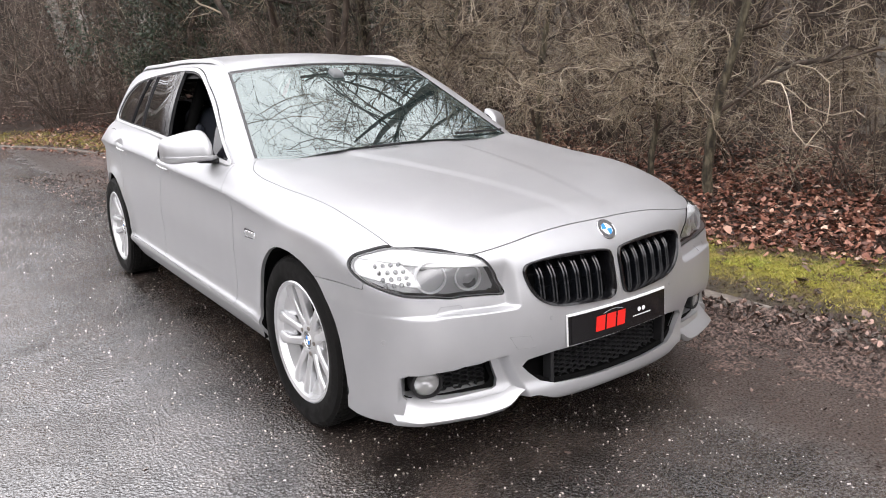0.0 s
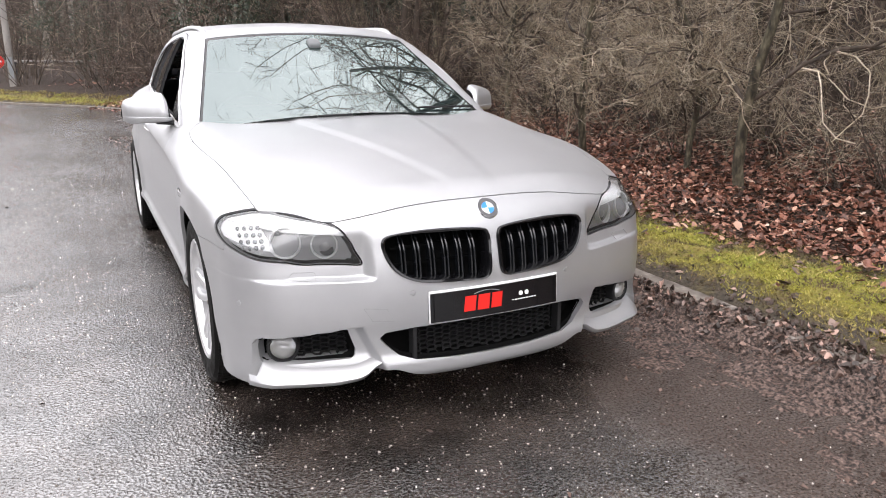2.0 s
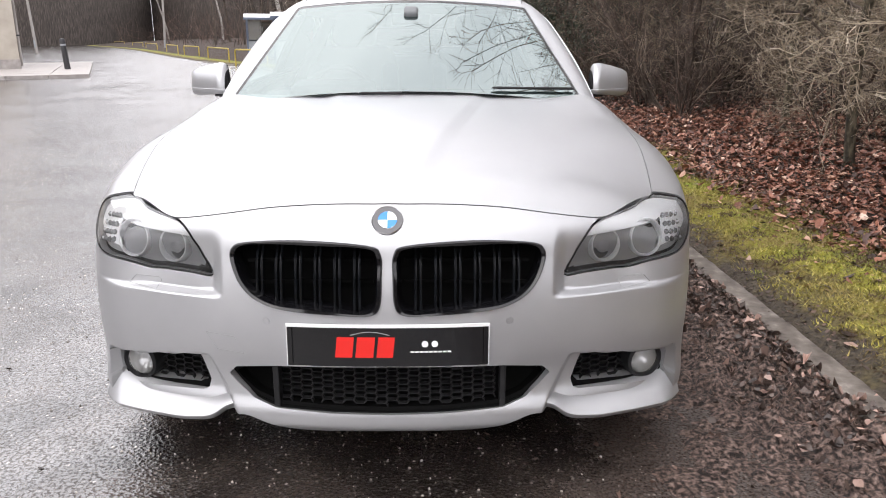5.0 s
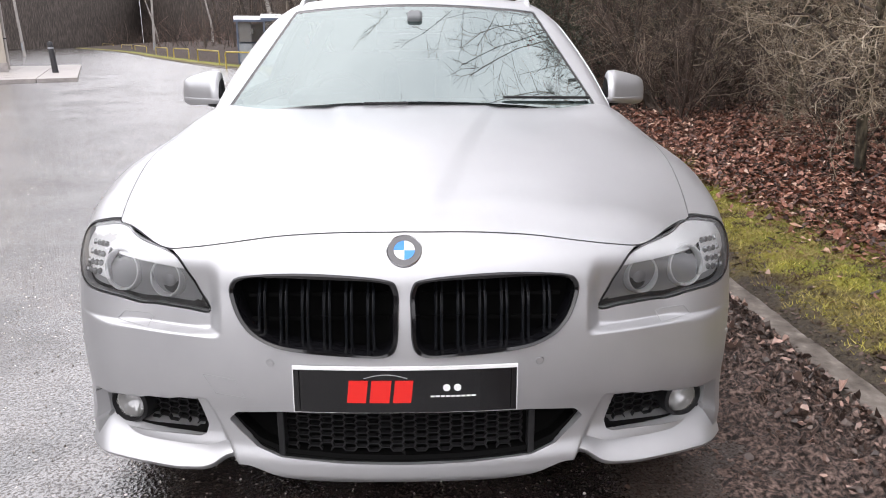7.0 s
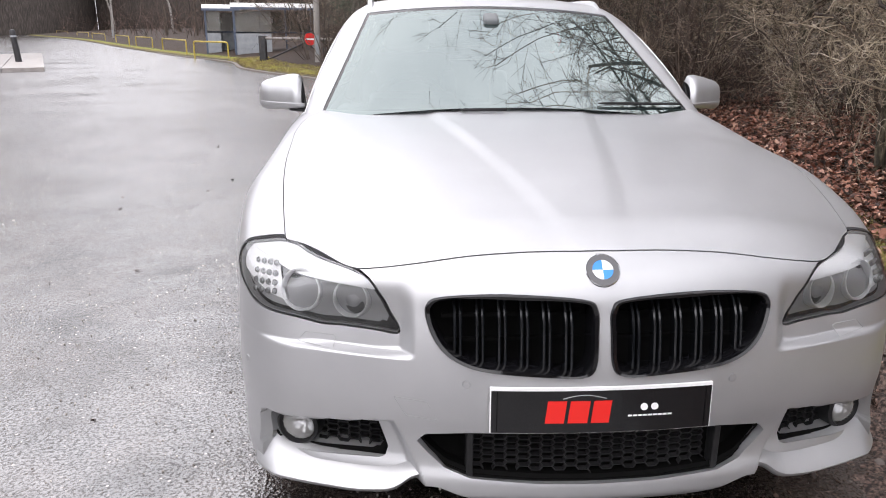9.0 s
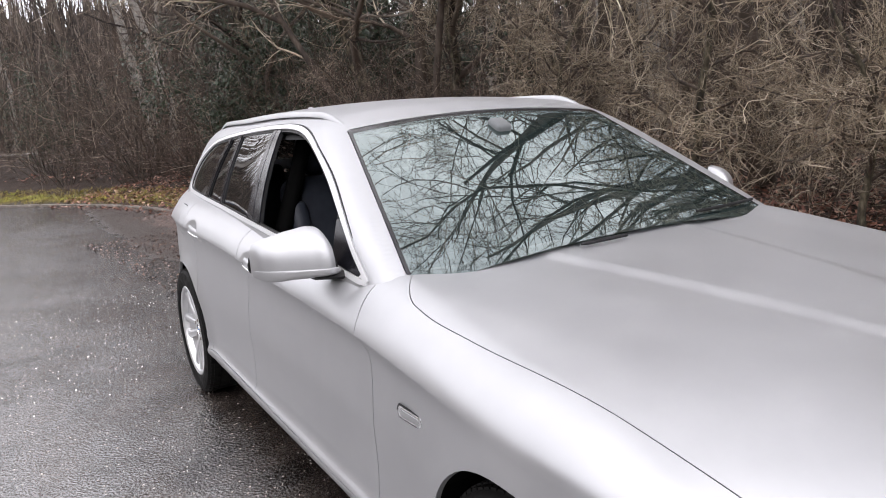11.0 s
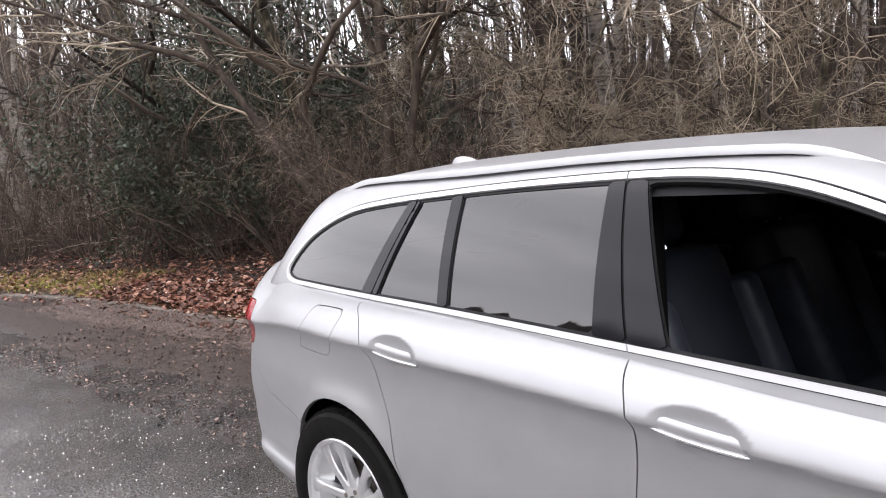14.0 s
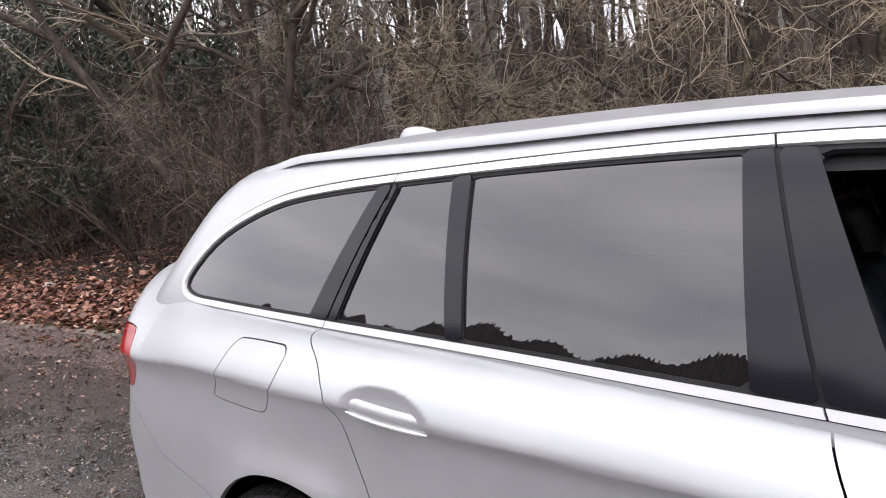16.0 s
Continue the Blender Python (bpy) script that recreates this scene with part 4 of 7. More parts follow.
def make_cabin(car, cs):
    cs = cs.clip(lambda x, y, z: np.where(y < 1.62, 0.93, belt_z(y) - 0.03) - z)
    scr = lambda x, y, z: np.maximum(np.maximum(np.abs(x) - (0.735 - 0.44 * (z - 0.993)), z - 1.362 - 0.035 * (1 - (x / 0.58)**2)), y - 2.5)
    screen = cs.part_in(scr, 0.0015)
    rest = cs.part_out(scr, 0.0015)
    sheet_part("windscreen", screen.part_in(scr, 0.012), M_SCREEN, car, "laminated windscreen glass", 0)
    sheet_part("windscreen_frit", screen.part_out(scr, -0.012), M_BLACK, car, "black glass border", 0.006)
    back = lambda x, y, z: np.maximum(np.maximum(np.abs(x) - 0.50 + 0.1 * (z - 1), z - 1.31), np.maximum(4.3 - y, 1.05 - z))
    sheet_part("tailgate_glass", rest.part_in(back, 0.002), M_PRIVACY, car, "dark tailgate glass", 0)
    rest = rest.part_out(back, 0.002)
    DLO = closed([(1.604, 0.948), (1.9, 0.970), (2.3, 0.990), (2.72, 1.007), (3.3, 1.021), (3.81, 1.029), (4.2, 1.037), (4.36, 1.043), (4.42, 1.075), (4.395, 1.135), (4.27, 1.235), (4.07, 1.312),
                  (3.85, 1.345), (3.5, 1.369), (3.15, 1.386), (2.82, 1.394), (2.6, 1.390), (2.42, 1.367), (2.25, 1.318), (2.05, 1.235), (1.87, 1.132), (1.72, 1.032)], 4)
    dlo = lambda x, y, z: np.where(np.abs(x) < 0.3, 1.0, outline(y, z, DLO))
    near = lambda x, y, z: dlo(x, y, z) + 0.0035 * step(1.07, 1.05, z)
    shell = rest.part_out(near, 0.0055)
    win = rest.part_in(dlo, 0.0)
    sheet_part("roof_panel", shell, M_PAINT, car, "silver roof and pillars", 0.02)
    rim_d = lambda x, y, z: dlo(x, y, z) + 0.015
    for s in (-1, 1):
        half = win.clip(lambda x, y, z: -x * s)
        trim = half.part_out(rim_d)
        c_gap = band(([1.0, 1.36], [3.786, 3.632]))
        for keep in (lambda *p: SHUT_B(*p) + 0.002, lambda *p: np.maximum(0.002 - SHUT_B(*p), c_gap(*p) + 0.002), lambda *p: 0.002 - c_gap(*p)):
            sheet_part("window_trim", trim.clip(keep).moved(0.004), M_SATIN, car, "satin silver window surround", 0.008)
        gap = rest.clip(lambda x, y, z: np.maximum(np.abs(dlo(x, y, z)) - 0.012, -x * s))
        sheet_part("trim_gap_seal", gap.moved(-0.006), M_TRIM, car, "black rubber seal", 0)
        inner = half.part_in(rim_d, 0.0)
        f_rear = band(([0.95, 1.4], [2.59, 2.765]))
        b_gap = SHUT_B
        r_front = band(([0.95, 1.4], [2.809, 2.870]))
        bar0, bar1 = band(([0.95, 1.4], [3.351, 3.425])), band(([0.95, 1.4], [3.393, 3.475]))
        c0, c1, c2 = band(([1.0, 1.36], [3.755, 3.617])), band(([1.0, 1.36], [3.786, 3.632])), band(([1.0, 1.36], [3.854, 3.674]))
        sail = band(([0.95, 1.15], [1.845, 1.895]))
        pane = lambda a, b: (lambda x, y, z: np.maximum(-a(x, y, z), b(x, y, z)))
        edge = lambda f: (lambda x, y, z: np.maximum(f(x, y, z), rim_d(x, y, z) + 0.008))
        panes = [(pane(sail, f_rear), M_CLEAR, "front_side_window"), (pane(r_front, bar0), M_PRIVACY, "rear_side_window"),
                 (pane(bar1, c0), M_PRIVACY, "rear_vent_window"), (pane(c2, lambda x, y, z: y - 4.6), M_PRIVACY, "quarter_window")]
        black = inner
        for f, mat, nm in panes:
            g = edge(f)
            if not (s < 0 and nm == "front_side_window"):
                sheet_part(nm, inner.part_in(g, -0.004).moved(-0.007), mat, car, "dark tinted side glass" if mat is M_PRIVACY else "", 0)
            black = black.part_out(g)
        # pillar covers split at the door gap, the rest is rubber
        cover = lambda a, b: black.clip(lambda x, y, z: np.maximum(np.maximum(-a(x, y, z), b(x, y, z)), rim_d(x, y, z) + 0.004))
        for a, b, nm in ((f_rear, lambda *p: SHUT_B(*p) + 0.004, "door_pillar_cover"), (lambda *p: SHUT_B(*p) - 0.004, r_front, "door_pillar_cover"),
                         (c0, lambda *p: c1(*p) + 0.003, "pillar_strip"), (lambda *p: c1(*p) - 0.003, c2, "pillar_cover"), (bar0, bar1, "window_divider"),
                         (lambda x, y, z: y - 1.6, sail, "mirror_sail")):
            q = cover(a, b)
            sheet_part(nm, q.moved(0.0015), M_PILLAR, car, "smooth dark pillar cover", 0.006)
        sheet_part("window_rubber", black.moved(-0.004), M_TRIM, car, "black window rubber", 0.012)
        # roof rail: a flat bar standing on the roof edge
        ys = np.linspace(2.20, 4.28, 50)
        line, rad = [], []
        for i, y in enumerate(ys):
            X = float(curve([2.1, 2.4, 3.0, 3.6, 4.3], [0.545, 0.562, 0.562, 0.545, 0.485])(y))
            z = float(root(cabin, np.array([[X, y, 0.9]]), np.array([[0.0, 0, 1]]), 0.8)[0, 2])
            lift = 0.027 * float(step(2.20, 2.46, y) * step(4.28, 4.0, y)) - 0.014
            line.append((s * X, y, z + lift))
        bm = bmesh.new()
        rows = [[bm.verts.new((x + a, y, z + b)) for a, b in ((-0.015, -0.012), (-0.013, 0.002), (-0.006, 0.009), (0.006, 0.009), (0.013, 0.002), (0.015, -0.012))] for x, y, z in line]
        for p, q in zip(rows, rows[1:]):
            for i in range(6):
                bm.faces.new((p[i], p[(i + 1) % 6], q[(i + 1) % 6], q[i]))
        bm.faces.new(rows[0]), bm.faces.new(rows[-1])
        part("roof_rail", bm, M_PAINT, car, "satin silver roof rail", True)
    # aerial fin
    bm = bmesh.new()
    rows = []
    for i in range(13):
        q = i / 12
        y = 3.925 + 0.195 * q
        h = 0.046 * math.sin(min(q / 0.72, 1) * math.pi / 2) * (1 if q < 0.8 else max(0.0, 1 - ((q - 0.8) / 0.22)**2))
        w = 0.022 * math.sin(math.pi * min(max(q, 0.05), 0.97))**0.6
        zb = float(roof_c(y)) - 0.014
        rows.append([bm.verts.new((a * w, y, zb + b * (h + 0.006))) for a, b in ((-1, 0), (-0.55, 0.55), (-0.16, 0.95), (0, 1), (0.16, 0.95), (0.55, 0.55), (1, 0))])
    for p, q in zip(rows, rows[1:]):
        for i in range(6):
            bm.faces.new((p[i], p[i + 1], q[i + 1], q[i]))
    bm.faces.new(rows[0]), bm.faces.new(rows[-1])
    part("aerial_fin", bm, M_PAINT, car, "silver shark-fin aerial", True)


def make_mirror(car, s):
    mir = tagged(new("door_mirror"), "silver door mirror on a black arm")
    mir.parent = car
    # shell: a wedge with a proud lower band, its glass towards the tail
    top = curve([0, 0.05, 0.15, 0.4, 0.7, 0.9, 0.97, 1.0], [1.072, 1.092, 1.100, 1.095, 1.080, 1.066, 1.054, 1.036])
    bot = curve([0, 0.25, 0.5, 0.92, 1.0], [0.960, 0.956, 0.954, 0.956, 0.966])
    reach = curve([0, 0.08, 0.3, 0.6, 0.85, 0.95, 1.0], [0.098, 0.112, 0.110, 0.094, 0.072, 0.054, 0.030])
    outer = [(0.0, 0.0), (0.0, 0.45), (0.02, 0.72), (0.08, 0.90), (0.18, 0.99), (0.27, 1.0), (0.285, 0.985), (0.29, 0.93), (0.42, 0.925), (0.56, 0.885), (0.68, 0.83), (0.78, 0.73), (0.86, 0.61), (0.93, 0.45), (0.98, 0.24), (1.0, 0.0)]
    back = lambda X: 1.848 + 0.44 * (X - 0.852)
    rows = []
    for i in range(25):
        q = i / 24
        X = 0.850 + 0.199 * q
        zt, zb, dep = float(top(q)), float(bot(q)), float(reach(q))
        rows.append([(s * (X - 0.014 * (f < 0.29) * (1 - q)**6), back(X) - dep * d, zb + (0.986 - zb) * f / 0.285 if f < 0.286 else 0.986 + (zt - 0.986) * (f - 0.285) / 0.715) for f, d in outer])
    for nm, k0, k1 in (("lower_band", 0, 7), ("mirror_shell", 7, len(outer) - 1)):
        bm = bmesh.new()
        ring = [[bm.verts.new(v) for v in r[k0:k1 + 1]] for r in rows]
        for p, q in zip(ring, ring[1:]):
            for i in range(k1 - k0):
                bm.faces.new((p[i], p[i + 1], q[i + 1], q[i]))
        bm.faces.new(ring[-1] + [bm.verts.new((s * 1.049, back(1.049), ring[-1][-1 if k0 == 0 else 0].co.z))])
        part(nm, bm, M_PAINT, mir, "silver painted shell", True)
    cheek = bmesh.new()
    cheek.faces.new([cheek.verts.new(v) for v in rows[0]])
    part("inner_cheek", cheek, M_TRIM, mir, "black inner face")
    edge = closed([(0.853, 0.966), (0.852, 1.07), (0.872, 1.094), (0.95, 1.085), (1.022, 1.062), (1.046, 1.03), (1.047, 0.972), (0.95, 0.953)], 4)
    frame_ = bmesh.new()
    loops = [[frame_.verts.new((s * (0.95 + (x - 0.95) * k), back(x) + d, 1.022 + (z - 1.022) * k)) for x, z in edge] for k, d in ((1.006, -0.001), (1.010, 0.005), (0.90, 0.004), (0.88, -0.004))]
    for p, q in zip(loops, loops[1:]):
        for i in range(len(p)):
            j = (i + 1) % len(p)
            frame_.faces.new((p[i], p[j], q[j], q[i]))
    part("mirror_frame", frame_, M_TRIM, mir, "black rear frame", True)
    glassy = bmesh.new()
    glassy.faces.new([glassy.verts.new((s * (0.95 + (x - 0.95) * 0.9), back(x), 1.022 + (z - 1.022) * 0.9)) for x, z in edge])
    part("mirror_glass", glassy, M_REFLECT, mir, "mirror glass")
    arm = bmesh.new()
    rows = []
    for i in range(9):
        q = i / 8
        X, y = 0.770 + 0.135 * q, 1.785 + 0.03 * q
        w, zt, zb = 0.070 - 0.035 * q, 0.982 - 0.018 * q, 0.938 + 0.012 * q
        rows.append([arm.verts.new((s * X, y + a * w, zb + (zt - zb) * b)) for a, b in ((-1, 0.45), (-0.75, 0.9), (0.6, 1), (1, 0.5), (0.6, 0), (-0.75, 0.1))])
    for p, q in zip(rows, rows[1:]):
        for i in range(6):
            arm.faces.new((p[i], p[(i + 1) % 6], q[(i + 1) % 6], q[i]))
    arm.faces.new(rows[0]), arm.faces.new(rows[-1])
    part("mirror_arm", arm, M_TRIM, mir, "black plastic arm", True)
    # indicator blade on the wing
    y, z = 1.285, 0.69
    x = float(root(body, np.array([[0.0, y, z]]), np.array([[1.0, 0, 0]]), 1.2)[0, 0])
    pts = [(-0.062, 0.004), (-0.05, 0.018), (0.06, 0.012), (0.064, -0.004), (0.05, -0.016), (-0.055, -0.012)]
    blade = prism(pts, 0.006)
    rimmed = prism([(a * 1.10, b * 1.22) for a, b in pts], 0.004)
    part("indicator_gasket", rimmed, M_TRIM, car, m=pose(s * (x + 0.003), y, z, 0, 0, 90 * s) @ Matrix.Rotation(radians(4 * s), 4, "Y"))
    part("side_indicator", blade, M_CHROME, car, "chrome-edged side indicator", m=pose(s * (x + 0.0055), y, z, 0, 0, 90 * s) @ Matrix.Rotation(radians(4 * s), 4, "Y"), bevel=0.002)
    lens = prism([(a * 0.72 + 0.004, b * 0.55) for a, b in pts], 0.003)
    part("indicator_lens", lens, M_LAMPGREY, car, "", m=pose(s * (x + 0.0072), y, z, 0, 0, 90 * s) @ Matrix.Rotation(radians(4 * s), 4, "Y"))


def soft_block(sx, sy, sz, r=0.05, bm=None, m=None):
    """A cushion: a box with well rounded edges."""
    b = bmesh.new()
    bmesh.ops.create_cube(b, size=1, matrix=Matrix.Diagonal((sx, sy, sz, 1)))
    bmesh.ops.bevel(b, geom=list(b.edges), offset=min(r, 0.45 * min(sx, sy, sz)), segments=4, affect="EDGES", profile=0.5)
    if m is not None:
        b.transform(m)
    return b


def make_interior(car, skin):
    inn = tagged(new("cabin_interior"), "dark leather cabin")
    inn.parent = car
    for s in (-1, 1):
        part("seat_cushion", soft_block(0.52, 0.52, 0.16, 0.06), M_SEAT, inn, m=pose(s * 0.37, 2.45, 0.53, 8), smooth=True)
        part("seat_back", soft_block(0.50, 0.15, 0.64, 0.065), M_SEAT, inn, m=pose(s * 0.37, 2.80, 0.86, -20), smooth=True)
        for q in (-1, 1):
            part("side_bolster", soft_block(0.09, 0.19, 0.50, 0.04), M_SEAT, inn, m=pose(s * 0.37 + q * 0.225, 2.745, 0.82, -20), smooth=True)
        part("head_restraint", soft_block(0.27, 0.11, 0.19, 0.05), M_SEAT, inn, m=pose(s * 0.37, 2.945, 1.26, -14), smooth=True)
        for q in (-0.05, 0.05):
            part("restraint_post", tube([(s * 0.37 + q, 2.90, 1.14), (s * 0.37 + q, 2.93, 1.22)], 0.007, 8), M_CHROME, inn)
        part("rear_restraint", soft_block(0.26, 0.09, 0.15, 0.04), M_SEAT, inn, m=pose(s * 0.4, 3.86, 1.10, -16), smooth=True)
        part("door_card", box(min(s * 0.76, s * 0.72), max(s * 0.76, s * 0.72), 1.62, 3.7, 0.32, 0.94), M_SEAT, inn, bevel=0.015)
        part("inner_pillar", tube([(s * 0.70, 2.72, 0.92), (s * 0.50, 2.84, 1.33)], 0.035, 10), M_DARK, inn, smooth=True)
    part("rear_bench", soft_block(1.32, 0.5, 0.18, 0.06), M_SEAT, inn, m=pose(0, 3.45, 0.54, 6), smooth=True)
    part("rear_back", soft_block(1.30, 0.16, 0.6, 0.06), M_SEAT, inn, m=pose(0, 3.78, 0.80, -20), smooth=True)
    part("dashboard", soft_block(1.46, 0.52, 0.22, 0.07), M_SEAT, inn, m=pose(0, 1.78, 0.84, 6), smooth=True)
    part("instrument_hood", soft_block(0.40, 0.22, 0.09, 0.04), M_SEAT, inn, m=pose(-0.37, 1.92, 0.965, 8), smooth=True)
    part("centre_console", soft_block(0.24, 0.9, 0.28, 0.05), M_SEAT, inn, m=pose(0, 2.3, 0.5), smooth=True)
    wheel = bmesh.new()
    ring = [(0.185 * math.cos(a), 0, 0.185 * math.sin(a)) for a in (2 * math.pi * i / 36 for i in range(37))]
    tube(ring, 0.016, 8, wheel, False)
    part("steering_wheel", wheel, M_SEAT, inn, "black steering wheel", True, m=pose(-0.37, 2.12, 0.90, -24))
    part("wheel_boss", soft_block(0.17, 0.06, 0.13, 0.03), M_SEAT, inn, m=pose(-0.37, 2.11, 0.895, -24), smooth=True)
    for a in (-90, 10, 170):
        part("wheel_spoke", box(0.06, 0.18, -0.012, 0.012, -0.018, 0.018), M_SEAT, inn, m=pose(-0.37, 2.115, 0.895, -24) @ Matrix.Rotation(radians(-a), 4, "Y"))
    part("rear_view_mirror", soft_block(0.20, 0.025, 0.055, 0.012), M_POD, inn, "interior mirror", m=pose(0.0, 2.16, 1.305, 8), smooth=True)
    part("sensor_pod", soft_block(0.07, 0.08, 0.04, 0.015), M_POD, inn, m=pose(0.0, 2.10, 1.335, 25), smooth=True)
    lining = skin.moved(-0.03)
    lining = lining.clip(lambda x, y, z: np.maximum(1.335 - z, np.maximum(2.22 - y, y - 4.2)))
    sheet_part("headliner", lining, M_HEADLINER, inn, "pale grey headliner", 0)
    part("carpet", box(-0.72, 0.72, 1.6, 4.4, 0.26, 0.30), M_DARK, inn)
    part("load_cover", box(-0.66, 0.66, 3.9, 4.5, 0.92, 0.94), M_SEAT, inn)
    # wiper blades at the base of the screen
    for x0, x1, z0, z1 in ((0.72, 0.36, 0.997, 1.004), (-0.02, -0.2, 0.986, 0.984)):
        pts = []
        for i in range(14):
            q = i / 13
            x, z = x0 + (x1 - x0) * q, z0 + (z1 - z0) * q
            pts.append((x, 1.45 + 0.17 * x * x + 1.9 * (z - 0.99) - 0.014, z + 0.006))
        part("wiper_blade", tube(pts, [0.006] * 13 + [0.003], 6), M_TRIM, car, "black wiper blade", True)


M_SHELF = material("lamp_shelf_silver", (0.78, 0.785, 0.79), 0.35, 0.2)
M_CELL = material("indicator_cell_grey", (0.34, 0.345, 0.35), 0.25, 0.6)
M_PROJ = material("projector_glass", (0.035, 0.037, 0.04), 0.06, 0.0, Coat_Weight=1.0)
M_FOGLENS = glass("fog_lens_glass", (0.85, 0.86, 0.87), 0.05, 0.5, (0.42, 0.42, 0.41))
make_car()

# ---- ground: road, kerb, verge ----
def edge_line():
    """The road's edge on the wood's side, from in front of the car to the far bend."""
    return curve([-60, -20, -6, 3, 5.5, 7.5, 9.5, 12, 14.5, 17, 19.5, 23.9, 29, 36, 47, 88, 130],
                 [3.0, 1.9, 1.52, 1.49, 1.45, 1.28, 1.08, 0.85, 0.30, -0.9, -2.75, -5.2, -6.7, -10.6, -16.2, -36, -60])


EDGE = edge_line()


def edge_at(y, o):
    """A point o metres beyond the edge, square to it."""
    t = (EDGE(y + 0.05) - EDGE(y - 0.05)) / 0.1
    L = np.sqrt(1 + t * t)
    return EDGE(y) + o / L, y - o * t / L


rise = curve([0, 0.14, 0.16, 0.35, 0.6, 1.0, 1.9, 4, 10, 40, 90], [0.0, 0.04, 0.05, 0.085, 0.115, 0.14, 0.24, 0.42, 0.8, 1.6, 2.4])


def hills(x, y, s):
    """Cheap smooth noise from a few waves."""
    return (np.sin(1.7 * s * x + 0.6) * np.cos(1.3 * s * y + 1.1) + 0.6 * np.sin(3.1 * s * y - 1.9 * s * x) + 0.4 * np.cos(5.3 * s * x + 2.0) * np.sin(4.7 * s * y)) / 2


def verge_z(x, y, o):
    return rise(o) + np.clip(o - 0.16, 0, 1) * 0.035 * hills(x, y, 1.6) + np.clip(o - 0.06, 0, 0.25) * (0.16 * (fbm(x, y, 5.0, 3, 3) - 0.5) + 0.08 * (fbm(x, y, 17.0, 2, 9) - 0.5))


def plain_mesh(name, v, f, mat, smooth=True, parent=None, label="", kind="", category=""):
    me = bpy.data.meshes.new(name)
    me.from_pydata(v, [], f)
    me.materials.append(mat)
    if smooth:
        me.polygons.foreach_set("use_smooth", np.ones(len(me.polygons), bool))
    ob = new(name, me)
    ob.parent = parent
    return tagged(ob, label, category, "", kind)


def lattice(x, y, seed):
    """Smooth value noise, 0 to 1, on a unit grid."""
    table = np.random.default_rng(seed).random((64, 64))
    i, j = np.floor(x).astype(int), np.floor(y).astype(int)
    u, v = x - i, y - j
    u, v = u * u * (3 - 2 * u), v * v * (3 - 2 * v)
    q = lambda a, b: table[(i + a) % 64, (j + b) % 64]
    return (q(0, 0) * (1 - u) + q(1, 0) * u) * (1 - v) + (q(0, 1) * (1 - u) + q(1, 1) * u) * v


def fbm(x, y, scale, octaves=4, seed=1):
    total, size = 0.0, 0.0
    for k in range(octaves):
        w = 0.55**k
        total = total + w * lattice(x * scale * 2.1**k + 7.3 * k, y * scale * 2.1**k - 3.1 * k, seed + k)
        size += w
    return total / size


# wet asphalt: dark binder, pale chips and painted glints standing in a film of water
M_ASPHALT = material("wet_asphalt", (0.045, 0.043, 0.042), 0.3, IOR=2.35)
_co = node(M_ASPHALT, "TexCoord")
_chips = node(M_ASPHALT, "TexVoronoi", Scale=85.0)
_speck = node(M_ASPHALT, "TexVoronoi", Scale=70.0)
_grit = node(M_ASPHALT, "TexNoise", Scale=120.0, Detail=3.0, Roughness=0.7)
_pool = node(M_ASPHALT, "TexNoise", Scale=0.55, Detail=5.0, Roughness=0.6)
_patch = node(M_ASPHALT, "TexNoise", Scale=3.2, Detail=6.0)
_wet = node(M_ASPHALT, "TexNoise", Scale=1.3, Detail=8.0, Roughness=0.7)
for _n in (_chips, _speck, _grit, _pool, _patch, _wet):
    wire(M_ASPHALT, _co, "Object", _n, "Vector")
_base = ramp(M_ASPHALT, _patch, "Fac", [(0.38, (0.014, 0.0112, 0.0100)), (0.62, (0.048, 0.038, 0.033))])
# pale specks: stone chips, and the water's glints painted in with them
_stone = ramp(M_ASPHALT, _speck, "Color", [(0.45, (0.0, 0.0, 0.0)), (0.6, (0.10, 0.10, 0.10)), (0.86, (0.22, 0.22, 0.22)), (0.93, (1, 1, 1))])
_small = ramp(M_ASPHALT, _speck, "Distance", [(0.25, (1, 1, 1)), (0.42, (0, 0, 0))])
_sp = node(M_ASPHALT, "Math")
_sp.operation = "MULTIPLY"
_mixc = node(M_ASPHALT, "Mix")
_mixc.data_type = "RGBA"
_mixc.inputs["B"].default_value = (0.46, 0.42, 0.39, 1)
wire(M_ASPHALT, _stone, 0, _sp, 0), wire(M_ASPHALT, _small, 0, _sp, 1), wire(M_ASPHALT, _sp, 0, _mixc, "Factor")
wire(M_ASPHALT, _base, 0, _mixc, "A")
_b1 = node(M_ASPHALT, "Bump", Strength=0.55, Distance=0.005)
wire(M_ASPHALT, _chips, "Distance", _b1, "Height")
_b2 = bump(M_ASPHALT, _grit, "Fac", 0.3, 0.004, _b1)
# a film of mud dulls the asphalt towards the kerb
_xyz, _sum = node(M_ASPHALT, "SeparateXYZ"), node(M_ASPHALT, "Math")
_sum.operation = "MULTIPLY_ADD"
_sum.inputs[1].default_value = 0.4
_wide = node(M_ASPHALT, "MapRange")
_wide.inputs["From Min"].default_value, _wide.inputs["From Max"].default_value, _wide.inputs["To Max"].default_value = 4.5, 9.0, 1.1
_reach = node(M_ASPHALT, "Math")
_fore, _spread = node(M_ASPHALT, "MapRange"), node(M_ASPHALT, "Math")
_fore.inputs["From Min"].default_value, _fore.inputs["From Max"].default_value, _fore.inputs["To Max"].default_value = 0.9, -0.3, 0.22
